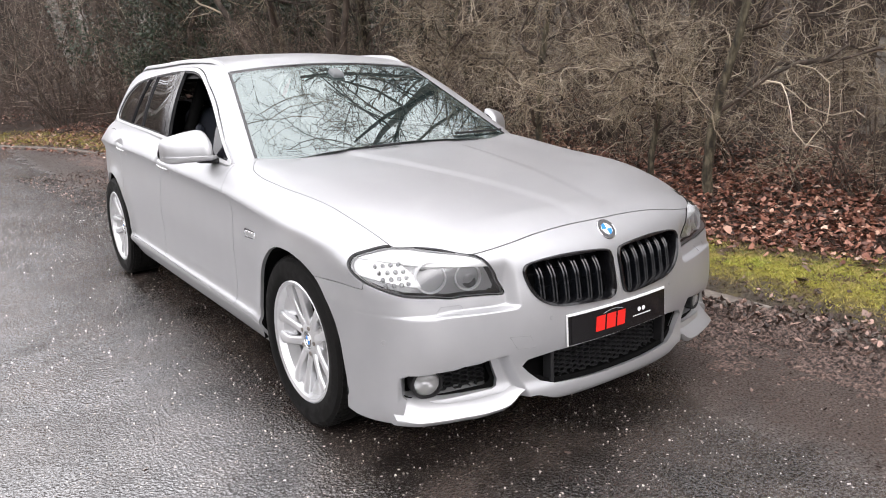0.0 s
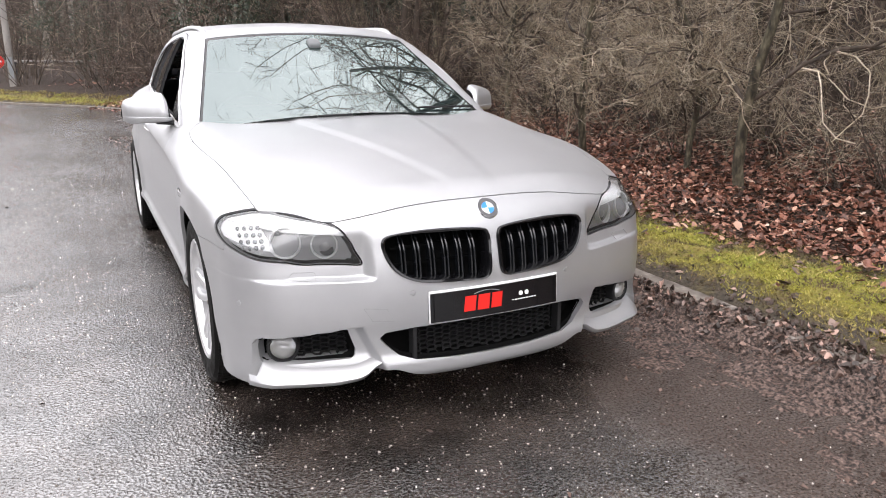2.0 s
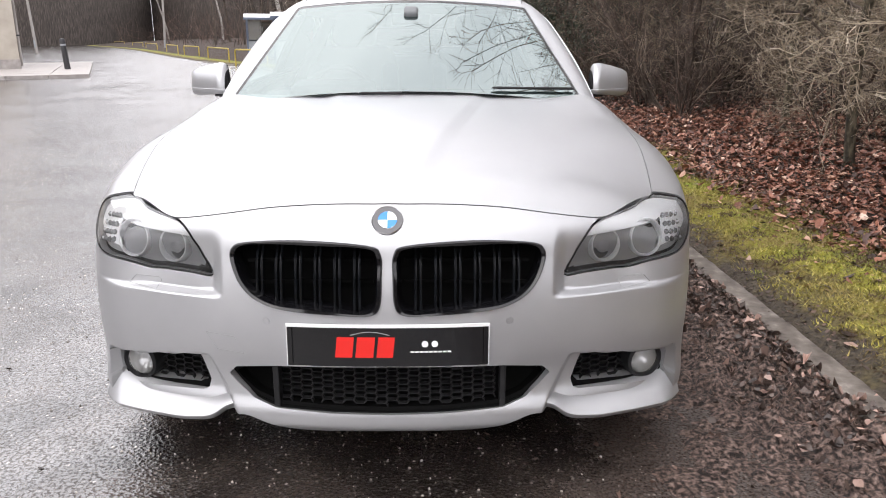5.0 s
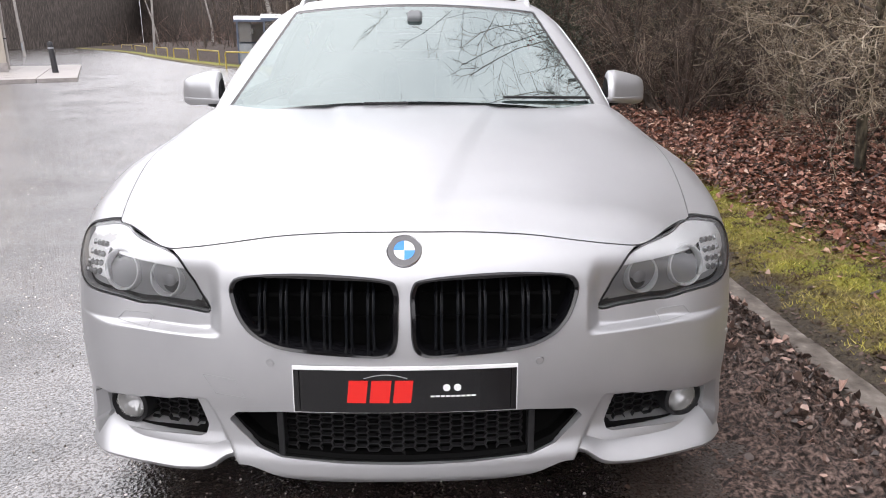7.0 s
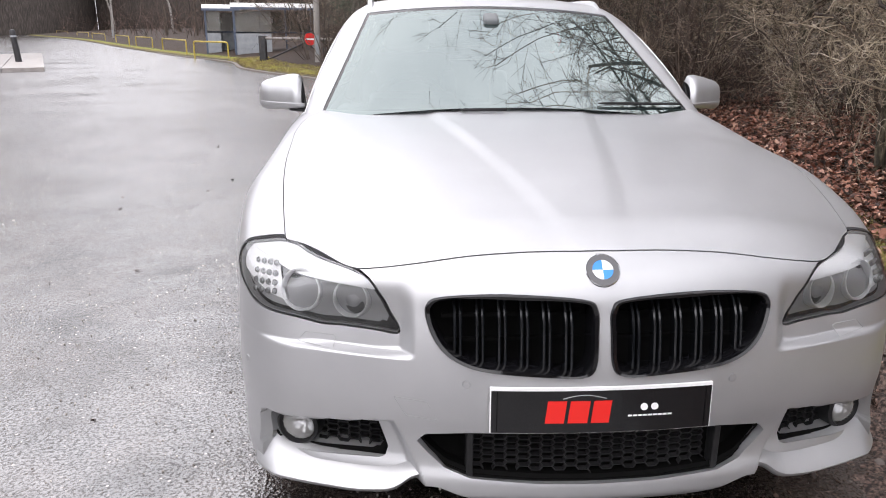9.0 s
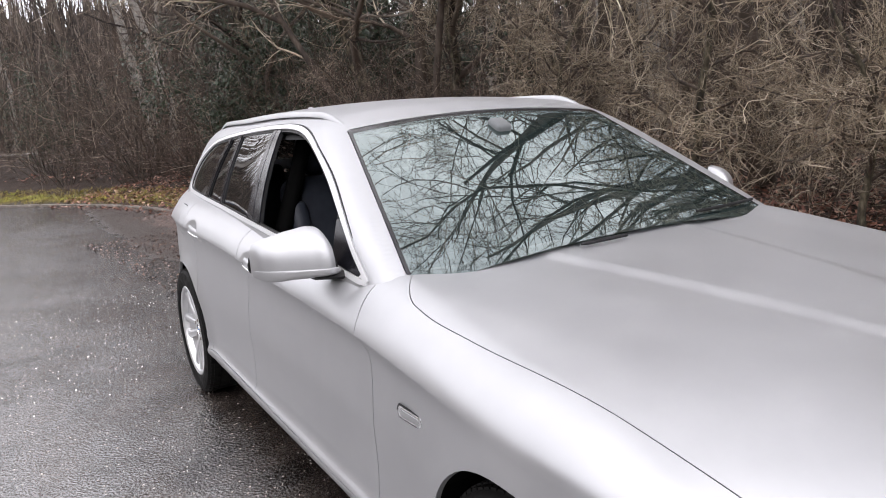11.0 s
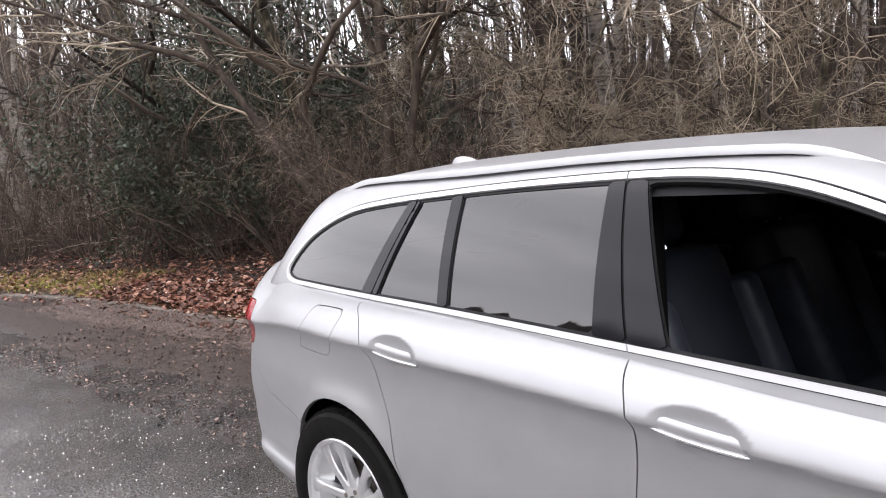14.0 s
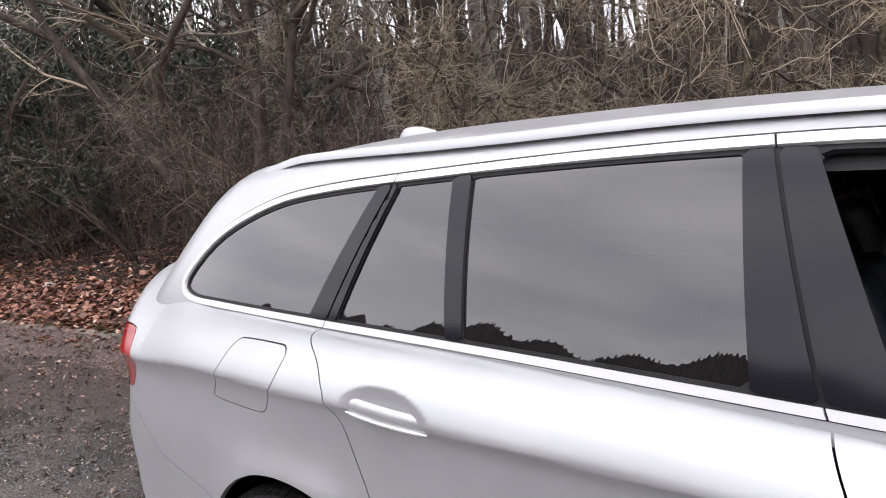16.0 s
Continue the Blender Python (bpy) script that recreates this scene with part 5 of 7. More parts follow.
wire(M_ASPHALT, _xyz, "Y", _fore, 0), wire(M_ASPHALT, _fore, 0, _spread, 0), wire(M_ASPHALT, _wide, 0, _spread, 1)
wire(M_ASPHALT, _xyz, "Y", _wide, 0), wire(M_ASPHALT, _xyz, "X", _reach, 0), wire(M_ASPHALT, _spread, 0, _reach, 1)
wire(M_ASPHALT, _co, "Object", _xyz, 0), wire(M_ASPHALT, _patch, "Fac", _sum, 0), wire(M_ASPHALT, _reach, 0, _sum, 2)
_film = ramp(M_ASPHALT, _sum, 0, [(0.8, (0.0,)), (1.0, (1.0,))])
_muddy, _dull, _soft = node(M_ASPHALT, "Mix"), node(M_ASPHALT, "Mix"), node(M_ASPHALT, "Mix")
_muddy.data_type = "RGBA"
_half = node(M_ASPHALT, "Math")
_half.operation = "MULTIPLY"
_half.inputs[1].default_value = 0.6
wire(M_ASPHALT, _film, 0, _half, 0), wire(M_ASPHALT, _half, 0, _muddy, "Factor"), wire(M_ASPHALT, _mixc, "Result", _muddy, "A"), wire(M_ASPHALT, _muddy, "Result", bsdf(M_ASPHALT), "Base Color")
_soft.inputs["B"].default_value = 0.22
wire(M_ASPHALT, ramp(M_ASPHALT, _grit, "Fac", [(0.35, (0.24,)), (0.65, (0.6,))]), 0, _dull, "B")
wire(M_ASPHALT, ramp(M_ASPHALT, _grit, "Fac", [(0.40, (0.016, 0.011, 0.009)), (0.52, (0.075, 0.054, 0.045)), (0.66, (0.20, 0.15, 0.128))]), 0, _muddy, "B")
wire(M_ASPHALT, ramp(M_ASPHALT, _wet, "Fac", [(0.40, (1.0,)), (0.5, (0.92,)), (0.58, (0.72,))]), 0, _soft, "A")
_sheen = ramp(M_ASPHALT, _pool, "Fac", [(0.38, (0.15,)), (0.62, (0.26,))])
wire(M_ASPHALT, _film, 0, _dull, "Factor"), wire(M_ASPHALT, _sheen, 0, _dull, "A"), wire(M_ASPHALT, _dull, 0, bsdf(M_ASPHALT), "Roughness")
wire(M_ASPHALT, _film, 0, _soft, "Factor")
# shade in the pits between the chips, put in by taking their gloss away
_pits = node(M_ASPHALT, "TexNoise", Scale=92.0, Detail=2.5, Roughness=0.6)
wire(M_ASPHALT, _co, "Object", _pits, "Vector")
_gap, _gloss = ramp(M_ASPHALT, _pits, "Fac", [(0.43, (0.04,)), (0.49, (1.0,))]), node(M_ASPHALT, "Math")
_gloss.operation = "MULTIPLY"
# towards the crown of the road a film of water fills the pits
_side = node(M_ASPHALT, "Math")
_side.operation = "MULTIPLY_ADD"
_side.inputs[1].default_value = -0.35
wire(M_ASPHALT, _xyz, "X", _side, 0), wire(M_ASPHALT, _pool, "Fac", _side, 2)
_flood = ramp(M_ASPHALT, _side, 0, [(0.75, (0.0,)), (1.0, (1.0,))])
_fill = node(M_ASPHALT, "Mix")
_fill.inputs["B"].default_value = 1.0
_full = node(M_ASPHALT, "Math")
_full.operation = "MULTIPLY"
_full.inputs[1].default_value = 0.45
wire(M_ASPHALT, _flood, 0, _full, 0), wire(M_ASPHALT, _full, 0, _fill, "Factor"), wire(M_ASPHALT, _gap, 0, _fill, "A")
_streak = node(M_ASPHALT, "TexNoise", Scale=1.1, Detail=9.0, Roughness=0.68, Distortion=0.6)
wire(M_ASPHALT, _co, "Object", _streak, "Vector")
_dry = ramp(M_ASPHALT, _streak, "Fac", [(0.40, (0.72,)), (0.52, (1.0,))])
_film_on = ramp(M_ASPHALT, _flood, 0, [(0.0, (0.80,)), (1.0, (1.0,))])
_thin = node(M_ASPHALT, "Math")
_thin.operation = "MULTIPLY"
wire(M_ASPHALT, _film_on, 0, _thin, 0), wire(M_ASPHALT, _dry, 0, _thin, 1)
_lay = node(M_ASPHALT, "Math")
_lay.operation = "MULTIPLY"
wire(M_ASPHALT, _fill, 0, _lay, 0), wire(M_ASPHALT, _thin, 0, _lay, 1)
wire(M_ASPHALT, _soft, 0, _gloss, 0), wire(M_ASPHALT, _lay, 0, _gloss, 1), wire(M_ASPHALT, _gloss, 0, bsdf(M_ASPHALT), "Specular IOR Level")
bump(M_ASPHALT, _pits, "Fac", 0.5, 0.0045, _b2)

M_KERB = mottled("weathered_kerb", [(0.32, (0.045, 0.035, 0.028)), (0.46, (0.11, 0.092, 0.078)), (0.60, (0.17, 0.148, 0.128)), (0.74, (0.29, 0.26, 0.23))], 14, (0.55, 0.8), 0.35, 0.003)
# mud tones; the darkest also paints the shade in gaps between clods
M_MUD = mottled("leaf_mud", [(0.40, (0.016, 0.010, 0.008)), (0.47, (0.091, 0.061, 0.051)), (0.55, (0.195, 0.135, 0.113)), (0.68, (0.377, 0.269, 0.227))], 68, (0.40, 0.70), 1.0, 0.012)
M_PAVING = mottled("concrete_paving", [(0.3, (0.24, 0.22, 0.21)), (0.7, (0.40, 0.37, 0.35))], 5, (0.4, 0.7), 0.3, 0.004)

# verge: moss and grass by the kerb, then leaf litter, then dark wood floor
M_VERGE = material("mossy_verge", (0.1, 0.12, 0.03), 0.9)
_at = node(M_VERGE, "Attribute")
_at.attribute_name = "beyond"
_vn = noisy(M_VERGE, 2.6, 6.0)
_vm = node(M_VERGE, "Math")
_vm.operation = "MULTIPLY_ADD"
_vm.inputs[1].default_value = 0.5
wire(M_VERGE, _vn, "Fac", _vm, 0), wire(M_VERGE, _at, "Fac", _vm, 2)
_zone = ramp(M_VERGE, _vm, 0, [(0.34, (0.07, 0.055, 0.042)), (0.44, (0.15, 0.12, 0.036)), (0.53, (0.25, 0.235, 0.034)), (0.66, (0.21, 0.22, 0.028)), (0.78, (0.075, 0.065, 0.024)), (0.86, (0.05, 0.024, 0.015)), (1.0, (0.035, 0.020, 0.014))])
_vf = noisy(M_VERGE, 45.0, 6.0)
_vr = ramp(M_VERGE, _vf, "Fac", [(0.3, (0.45, 0.45, 0.45)), (0.7, (1.25, 1.25, 1.1))])
_vx = node(M_VERGE, "Mix", Factor=1.0)
_vx.data_type, _vx.blend_type = "RGBA", "MULTIPLY"
_vx.inputs["Factor"].default_value = 1.0
wire(M_VERGE, _zone, 0, _vx, "A"), wire(M_VERGE, _vr, 0, _vx, "B"), wire(M_VERGE, _vx, "Result", bsdf(M_VERGE), "Base Color")
bump(M_VERGE, _vf, "Fac", 0.9, 0.03)


def island_material(name, stops, rough=0.7, spread=None, **more):
    """Colours that change from piece to piece."""
    m = material(name, stops[0][1], rough, **more)
    g = node(m, "NewGeometry")
    wire(m, ramp(m, g, "Random Per Island", stops), 0, bsdf(m), "Base Color")
    return m


M_LEAF = island_material("fallen_leaves", [(0.0, (0.038, 0.019, 0.014)), (0.25, (0.109, 0.044, 0.028)), (0.5, (0.198, 0.077, 0.051)), (0.72, (0.301, 0.131, 0.087)), (0.88, (0.422, 0.218, 0.154)), (0.96, (0.538, 0.333, 0.243)), (1.0, (0.717, 0.550, 0.448))], 0.42)
_lv = noisy(M_LEAF, 60.0, 4.0)
bump(M_LEAF, _lv, "Fac", 0.5, 0.006)
M_WETLEAF = island_material("sodden_leaves", [(0.0, (0.021, 0.013, 0.010)), (0.6, (0.065, 0.040, 0.031)), (1.0, (0.156, 0.099, 0.078))], 0.55)
M_MATTED = island_material("matted_leaves", [(0.0, (0.030, 0.019, 0.015)), (0.5, (0.070, 0.046, 0.036)), (0.75, (0.176, 0.116, 0.095)), (0.92, (0.338, 0.223, 0.182)), (1.0, (0.486, 0.324, 0.270))], 0.36)


def patchy(m, color, scale, lo, hi):
    """Lets another colour take over in patches."""
    was = bsdf(m).inputs["Base Color"].links[0].from_socket
    mx = node(m, "Mix")
    mx.data_type = "RGBA"
    mx.inputs["B"].default_value = (*color, 1)
    n = noisy(m, scale, 5.0)
    wire(m, ramp(m, n, "Fac", [(lo, (0.0,)), (hi, (1.0,))]), 0, mx, "Factor"), m.node_tree.links.new(was, mx.inputs["A"])
    wire(m, mx, "Result", bsdf(m), "Base Color")


M_MOSS = island_material("moss_blades", [(0.0, (0.112, 0.090, 0.022)), (0.45, (0.414, 0.353, 0.067)), (0.8, (0.302, 0.308, 0.050)), (1.0, (0.672, 0.560, 0.213))], 0.7)


patchy(M_MOSS, (0.24, 0.34, 0.035), 3.1, 0.58, 0.68)
patchy(M_MOSS, (0.30, 0.23, 0.085), 2.4, 0.42, 0.56)
patchy(M_MOSS, (0.10, 0.064, 0.036), 5.5, 0.50, 0.57)


def make_ground():
    n = 60
    c = np.linspace(-1, 1, n + 1)
    c = np.sign(c) * np.abs(c)**2.2 * 420
    v = [(x, y + 10, -0.0) for x in c.tolist() for y in c.tolist()]
    f = [(i * (n + 1) + j, (i + 1) * (n + 1) + j, (i + 1) * (n + 1) + j + 1, i * (n + 1) + j + 1) for i in range(n) for j in range(n)]
    plain_mesh("ground", v, f, M_ASPHALT, label="wet dark asphalt with pale chips and painted-in glints", kind="structure", category="road")
    ys = np.concatenate([np.arange(-60, -6, 1.0), np.arange(-6, -3, 0.08), np.arange(-3, 9, 0.04), np.arange(9, 20, 0.08), np.arange(20, 131, 1.0)])
    os_ = np.concatenate([[0.112], np.arange(0.128, 1.5, 0.034), np.arange(1.5, 3.0, 0.08), np.arange(3, 8, 0.4), np.arange(8, 30, 2.0), np.arange(30, 160, 12)])
    Y, O = np.meshgrid(ys, os_, indexing="ij")
    bend = np.clip(O - 8, 0, None)
    X, Yp = edge_at(Y, np.minimum(O, 8.0))
    X = X + bend
    Z = verge_z(X, Yp, O) - 0.03 * (O < 0.12) + (0.022 * (fbm(X, Yp, 4.0, 3, 21) - 0.5)) * (O < 0.2)
    v = np.stack([X, Yp, Z], 2).reshape(-1, 3)
    h, w = Y.shape
    f = [(i * w + j, i * w + j + 1, (i + 1) * w + j + 1, (i + 1) * w + j) for i in range(h - 1) for j in range(w - 1)]
    ob = plain_mesh("verge", v.tolist(), [q[::-1] for q in f], M_VERGE, label="mossy verge running into leaf-strewn wood floor", kind="structure", category="verge")
    a = ob.data.attributes.new("beyond", "FLOAT", "POINT")
    far = 0.45 * step(7.2, 8.6, Yp) * (1 - step(12.2, 13.4, Yp))
    a.data.foreach_set("value", (np.clip(O / 1.35, 0, 1) * 0.75 + far).ravel())
    # low bank of sodden leaf mud in the gutter
    ys = np.concatenate([np.arange(-4, -2, 0.05), np.arange(-2, 5, 0.014), np.arange(5, 13, 0.04)])
    os_ = np.concatenate([np.linspace(-1.25, -0.62, 16)[:-1], np.linspace(-0.62, 0.14, 54)])
    Y, O = np.meshgrid(ys, os_, indexing="ij")
    X, Yp = edge_at(Y, O)
    over = 0.16 * step(0.75, -0.1, Y)
    reach = 0.46 + 0.10 * np.sin(1.3 * Y) + 0.55 * (fbm(X, Yp, 2.4, 4, 5) - 0.5)
    bank = np.clip(1.25 + (O - over) / reach, 0, 1) * (O < 0.02 + over)
    clod = np.abs(2 * fbm(X, Yp, 9.0, 3, 11) - 1)
    chip = np.abs(2 * fbm(X, Yp, 26.0, 2, 15) - 1)
    film = np.clip(1.6 + O / 0.75, 0, 1) * (O < 0.02)
    Z = -0.012 + 0.006 * film + bank**0.6 * (0.004 + 0.062 * clod + 0.040 * chip) + 0.050 * film * (fbm(X, Yp, 14.0, 3, 31) - 0.38) + 0.030 * step(0.0, 0.3, over) * bank
    v = np.stack([X, Yp, Z], 2).reshape(-1, 3)
    h, w = Y.shape
    f = [(i * w + j, (i + 1) * w + j, (i + 1) * w + j + 1, i * w + j + 1) for i in range(h - 1) for j in range(w - 1)]
    plain_mesh("gutter_mud", v.tolist(), f, M_MUD, label="dark sodden leaf mud along the kerb", kind="stuff", category="mud")


def make_kerb():
    kerb = tagged(new("kerb"), "low worn concrete kerb half buried in moss", "kerb", kind="structure")
    bm = bmesh.new()
    prof = [(0.0, -0.1), (0.002, 0.030), (0.007, 0.039), (0.016, 0.043), (0.06, 0.045), (0.12, 0.046), (0.125, -0.1)]
    rng = np.random.default_rng(9)
    rows = [[bm.verts.new((x + float(rng.normal(0, 0.0015)), -0.455 + 0.910 * i / 24, z + (float(rng.normal(0, 0.0014)) if z > 0 else 0) - (0.006 if i in (0, 24) and 0 < x < 0.1 else 0))) for x, z in prof] for i in range(25)]
    for p, q in zip(rows, rows[1:]):
        for i in range(6):
            bm.faces.new((p[i], p[i + 1], q[i + 1], q[i]))
    bm.faces.new(rows[0]), bm.faces.new(rows[-1])
    first = part("kerb_stone", bm, M_KERB, kerb, smooth=True)
    y, k = -12.0, 0
    while y < 40:
        t = float((EDGE(y + 0.05) - EDGE(y - 0.05)) / 0.1)
        ob = first if k == 0 else bpy.data.objects.new("kerb_stone", first.data)
        if k:
            scene.collection.objects.link(ob)
            ob.parent = kerb
        ob.matrix_basis = pose(float(EDGE(y)), y, random.uniform(-0.005, 0.003), 0, random.uniform(-0.8, 0.8), -math.degrees(math.atan(t)))
        y += 0.915 / math.sqrt(1 + t * t)
        k += 1


def scatter_leaves(name, n, rng, place, size, mat, label, lift=0.012, category="leaves", curl=0.35):
    """Loose bent leaves, each its own little patch of four triangles."""
    x, y, z = place(n)
    n = len(x)
    a, s = rng.uniform(0, 2 * np.pi, n), rng.uniform(*size, n)
    w = s * rng.uniform(0.45, 0.85, n)
    tx, ty = rng.normal(0, 0.35, n), rng.normal(0, 0.35, n)
    c = rng.uniform(-0.2, curl, n) * s
    u = np.stack([np.cos(a), np.sin(a), tx * np.cos(a) + ty * np.sin(a)], 1)
    q = np.stack([-np.sin(a), np.cos(a), -tx * np.sin(a) + ty * np.cos(a)], 1)
    o = np.stack([x, y, z + rng.uniform(0.0, lift, n)], 1)
    up = np.array([0, 0, 1.0])
    U, W, C = u * s[:, None], q * w[:, None], up * c[:, None]
    rim = [o]
    for k in range(7):
        g = 2 * np.pi * k / 7 + rng.uniform(-0.25, 0.25, n)
        r = rng.uniform(0.55, 1.15, n) * (1 + 0.25 * (k == 0))
        cu, cv = (r * np.cos(g))[:, None], (r * np.sin(g))[:, None]
        rim.append(o + U * cu + W * cv + C * (1.6 * cv**2 + rng.uniform(-0.4, 1.0, (n, 1)) * cu**2))
    pts = np.stack(rim, 1)
    i = np.arange(n)[:, None] * 8
    f = np.concatenate([i + [0, 1 + k, 1 + (k + 1) % 7] for k in range(7)]).tolist()
    return plain_mesh(name, pts.reshape(-1, 3).tolist(), f, mat, False, label=label, kind="stuff", category=category)


def blades(name, n, rng, place, tall, mat, label, category):
    x, y, z = place(n)
    n = len(x)
    a, h = rng.uniform(0, 2 * np.pi, n), rng.uniform(*tall, n)
    w = h * 0.10 + 0.002
    lx, ly = rng.normal(0, 0.8, n) * h, rng.normal(0, 0.8, n) * h
    o = np.stack([x, y, z - 0.004], 1)
    d = np.stack([np.cos(a) * w, np.sin(a) * w, 0 * w], 1)
    tip = o + np.stack([lx, ly, h], 1)
    pts = np.stack([o - d, o + d, tip], 1)
    f = (np.arange(n)[:, None] * 3 + [0, 1, 2]).tolist()
    return plain_mesh(name, pts.reshape(-1, 3).tolist(), f, mat, False, label=label, kind="stuff", category=category)


make_ground()
make_kerb()
RNG = np.random.default_rng(7)


def on_verge(o_of, y0, y1, power=1.0):
    def place(n):
        y = y0 + (y1 - y0) * RNG.random(n)**power
        o = o_of(n)
        x, yy = edge_at(y, o)
        return x, yy, verge_z(x, yy, o)
    return place


def drift(n):
    y = RNG.uniform(-4.5, 8.5, n)
    front = 0.55 + 0.75 * fbm(0 * y + 3.7, y, 0.9, 4, 41)
    o = front + 3.4 * RNG.beta(1.15, 1.9, n) + 0.10 * RNG.normal(0, 1, n)
    x, yy = edge_at(y, o)
    return x, yy, verge_z(x, yy, o)


scatter_leaves("leaf_litter", 40000, RNG, drift, (0.012, 0.034), M_LEAF, "drift of russet fallen leaves under the wood edge", 0.04, curl=0.6)
scatter_leaves("leaf_litter", 9000, RNG, on_verge(lambda n: 0.75 + 3.2 * RNG.random(n), -5, 9), (0.012, 0.026), M_WETLEAF, "dark rotting leaves between the russet ones", 0.012)
scatter_leaves("leaf_litter", 9000, RNG, on_verge(lambda n: RNG.gamma(2.2, 0.9, n) - 0.35, 7.5, 17), (0.02, 0.048), M_LEAF, "deep russet leaf drift spilling onto the road", 0.03)
scatter_leaves("leaf_litter", 5000, RNG, on_verge(lambda n: 1.3 * RNG.random(n) - 0.35 * RNG.random(n)**2, 7.6, 12.9), (0.02, 0.045), M_LEAF, "russet leaves drifted over the road edge", 0.03)
scatter_leaves("leaf_litter", 5000, RNG, on_verge(lambda n: RNG.uniform(2.5, 9, n), -6, 22), (0.03, 0.06), M_LEAF, "scattered brown leaves on the wood floor", 0.03)
scatter_leaves("moss_leaves", 150, RNG, on_verge(lambda n: 0.2 + 0.9 * RNG.random(n)**0.6, -4, 9), (0.012, 0.030), M_LEAF, "stray fallen leaves lying on the moss", 0.012)
scatter_leaves("moss_leaves", 420, RNG, on_verge(lambda n: 0.15 + 1.0 * RNG.random(n)**0.8, -4, 9), (0.012, 0.036), M_MATTED, "flat rotting leaves sunk into the moss", 0.008, curl=0.2)


def gutter(n):
    y = RNG.uniform(-4, 14, n)
    o = 0.03 - np.abs(RNG.normal(0, 0.48, n))
    x, yy = edge_at(y, o)
    return x, yy, 0.002 + 0.020 * np.clip(1 + o / 0.6, 0, 1)


scatter_leaves("gutter_leaves", 7000, RNG, gutter, (0.004, 0.013), M_WETLEAF, "sodden leaf scraps in the gutter mud", 0.012, curl=0.7)


def heaped(n):
    rng = np.random.default_rng(23)
    y = -3.2 + 8.6 * rng.random(n)**1.5
    o = 0.01 + 0.16 * step(0.75, -0.1, y) - np.abs(rng.normal(0, 0.19, n))
    x, yy = edge_at(y, o)
    return x, yy, 0.008 + 0.026 * np.clip(1 + o / 0.5, 0, 1)


scatter_leaves("gutter_leaves", 6500, np.random.default_rng(5), heaped, (0.007, 0.021), M_MATTED, "sodden brown leaves matted in clods along the kerb", 0.026, curl=1.1)



def stray(n):
    return RNG.uniform(-3.0, 1.3, n), RNG.uniform(-3, 9, n), np.full(n, 0.003)


def trodden(n):
    y = RNG.uniform(4.6, 10.5, n)
    o = -0.15 - 1.75 * RNG.random(n)**1.3
    x, yy = edge_at(y, o)
    return x, yy, np.full(n, 0.002)


scatter_leaves("trodden_leaf_scraps", 6500, RNG, trodden, (0.005, 0.017), M_MATTED, "brown leaf scraps trodden into the muddy road edge", 0.008, curl=0.7)
scatter_leaves("kerb_leaf_crumbs", 2600, np.random.default_rng(17), on_verge(lambda n: 0.10 + np.abs(RNG.normal(0, 0.13, n)), -4, 9), (0.005, 0.016), M_WETLEAF, "crumbs of dead leaf in the dirt behind the kerb", 0.008)
scatter_leaves("kerb_leaves", 260, np.random.default_rng(18), on_verge(lambda n: RNG.normal(0.10, 0.12, n), -3, 0.9), (0.013, 0.034), M_MATTED, "brown leaves caught along the kerb", 0.012, curl=0.5)
scatter_leaves("stray_leaf_scraps", 160, RNG, stray, (0.006, 0.02), M_WETLEAF, "stray dark leaf scraps on the asphalt", 0.002, curl=0.1)
blades("moss_blades", 105000, RNG, on_verge(lambda n: 0.17 + 0.95 * RNG.beta(1.6, 1.6, n), -4, 8.5), (0.006, 0.026), M_MOSS, "short yellow-green moss and grass blades", "moss")
blades("grass_blades", 14000, RNG, on_verge(lambda n: 0.15 + 1.3 * RNG.random(n), 12.5, 30), (0.03, 0.08), M_MOSS, "short bright grass on the far verge", "grass")


# ---- the bare wood ----
def bark(name, dark, mid, light, rough=0.85):
    m = mottled(name, [(0.3, dark), (0.52, mid), (0.75, light)], 9.0, (rough, rough), 0.8, 0.01, stretch=(1, 1, 0.35))
    return m


M_BARK = bark("grey_bark", (0.028, 0.021, 0.017), (0.075, 0.056, 0.044), (0.15, 0.12, 0.095))
M_MOSSBARK = mottled("mossy_bark", [(0.36, (0.022, 0.017, 0.012)), (0.5, (0.085, 0.072, 0.046)), (0.66, (0.23, 0.20, 0.14))], 24.0, (0.6, 0.85), 1.0, 0.02, stretch=(1, 1, 0.35))
# twig tones: shrubs darkened for the wood's shade, thorns paled for open light
M_TWIG = island_material("shaded_bare_twigs", [(0.0, (0.020, 0.013, 0.010)), (0.35, (0.062, 0.042, 0.032)), (0.65, (0.14, 0.098, 0.074)), (0.86, (0.27, 0.21, 0.165)), (1.0, (0.46, 0.38, 0.30))], 0.7)
M_LITTWIG = island_material("lit_pale_twigs", [(0.0, (0.078, 0.058, 0.043)), (0.35, (0.213, 0.162, 0.112)), (0.65, (0.403, 0.325, 0.230)), (0.86, (0.538, 0.459, 0.347)), (1.0, (0.717, 0.627, 0.504))], 0.32)
# darkened again for trunks and crowns that stand against the bright sky
M_DARKTWIG = island_material("dark_far_twigs", [(0.0, (0.018, 0.013, 0.010)), (0.5, (0.05, 0.036, 0.028)), (0.85, (0.11, 0.085, 0.068)), (1.0, (0.24, 0.20, 0.165))], 0.8)
M_BRAMBLE = island_material("bramble_stems", [(0.0, (0.014, 0.009, 0.007)), (0.5, (0.052, 0.031, 0.024)), (0.85, (0.14, 0.09, 0.07)), (1.0, (0.25, 0.18, 0.14))], 0.75)
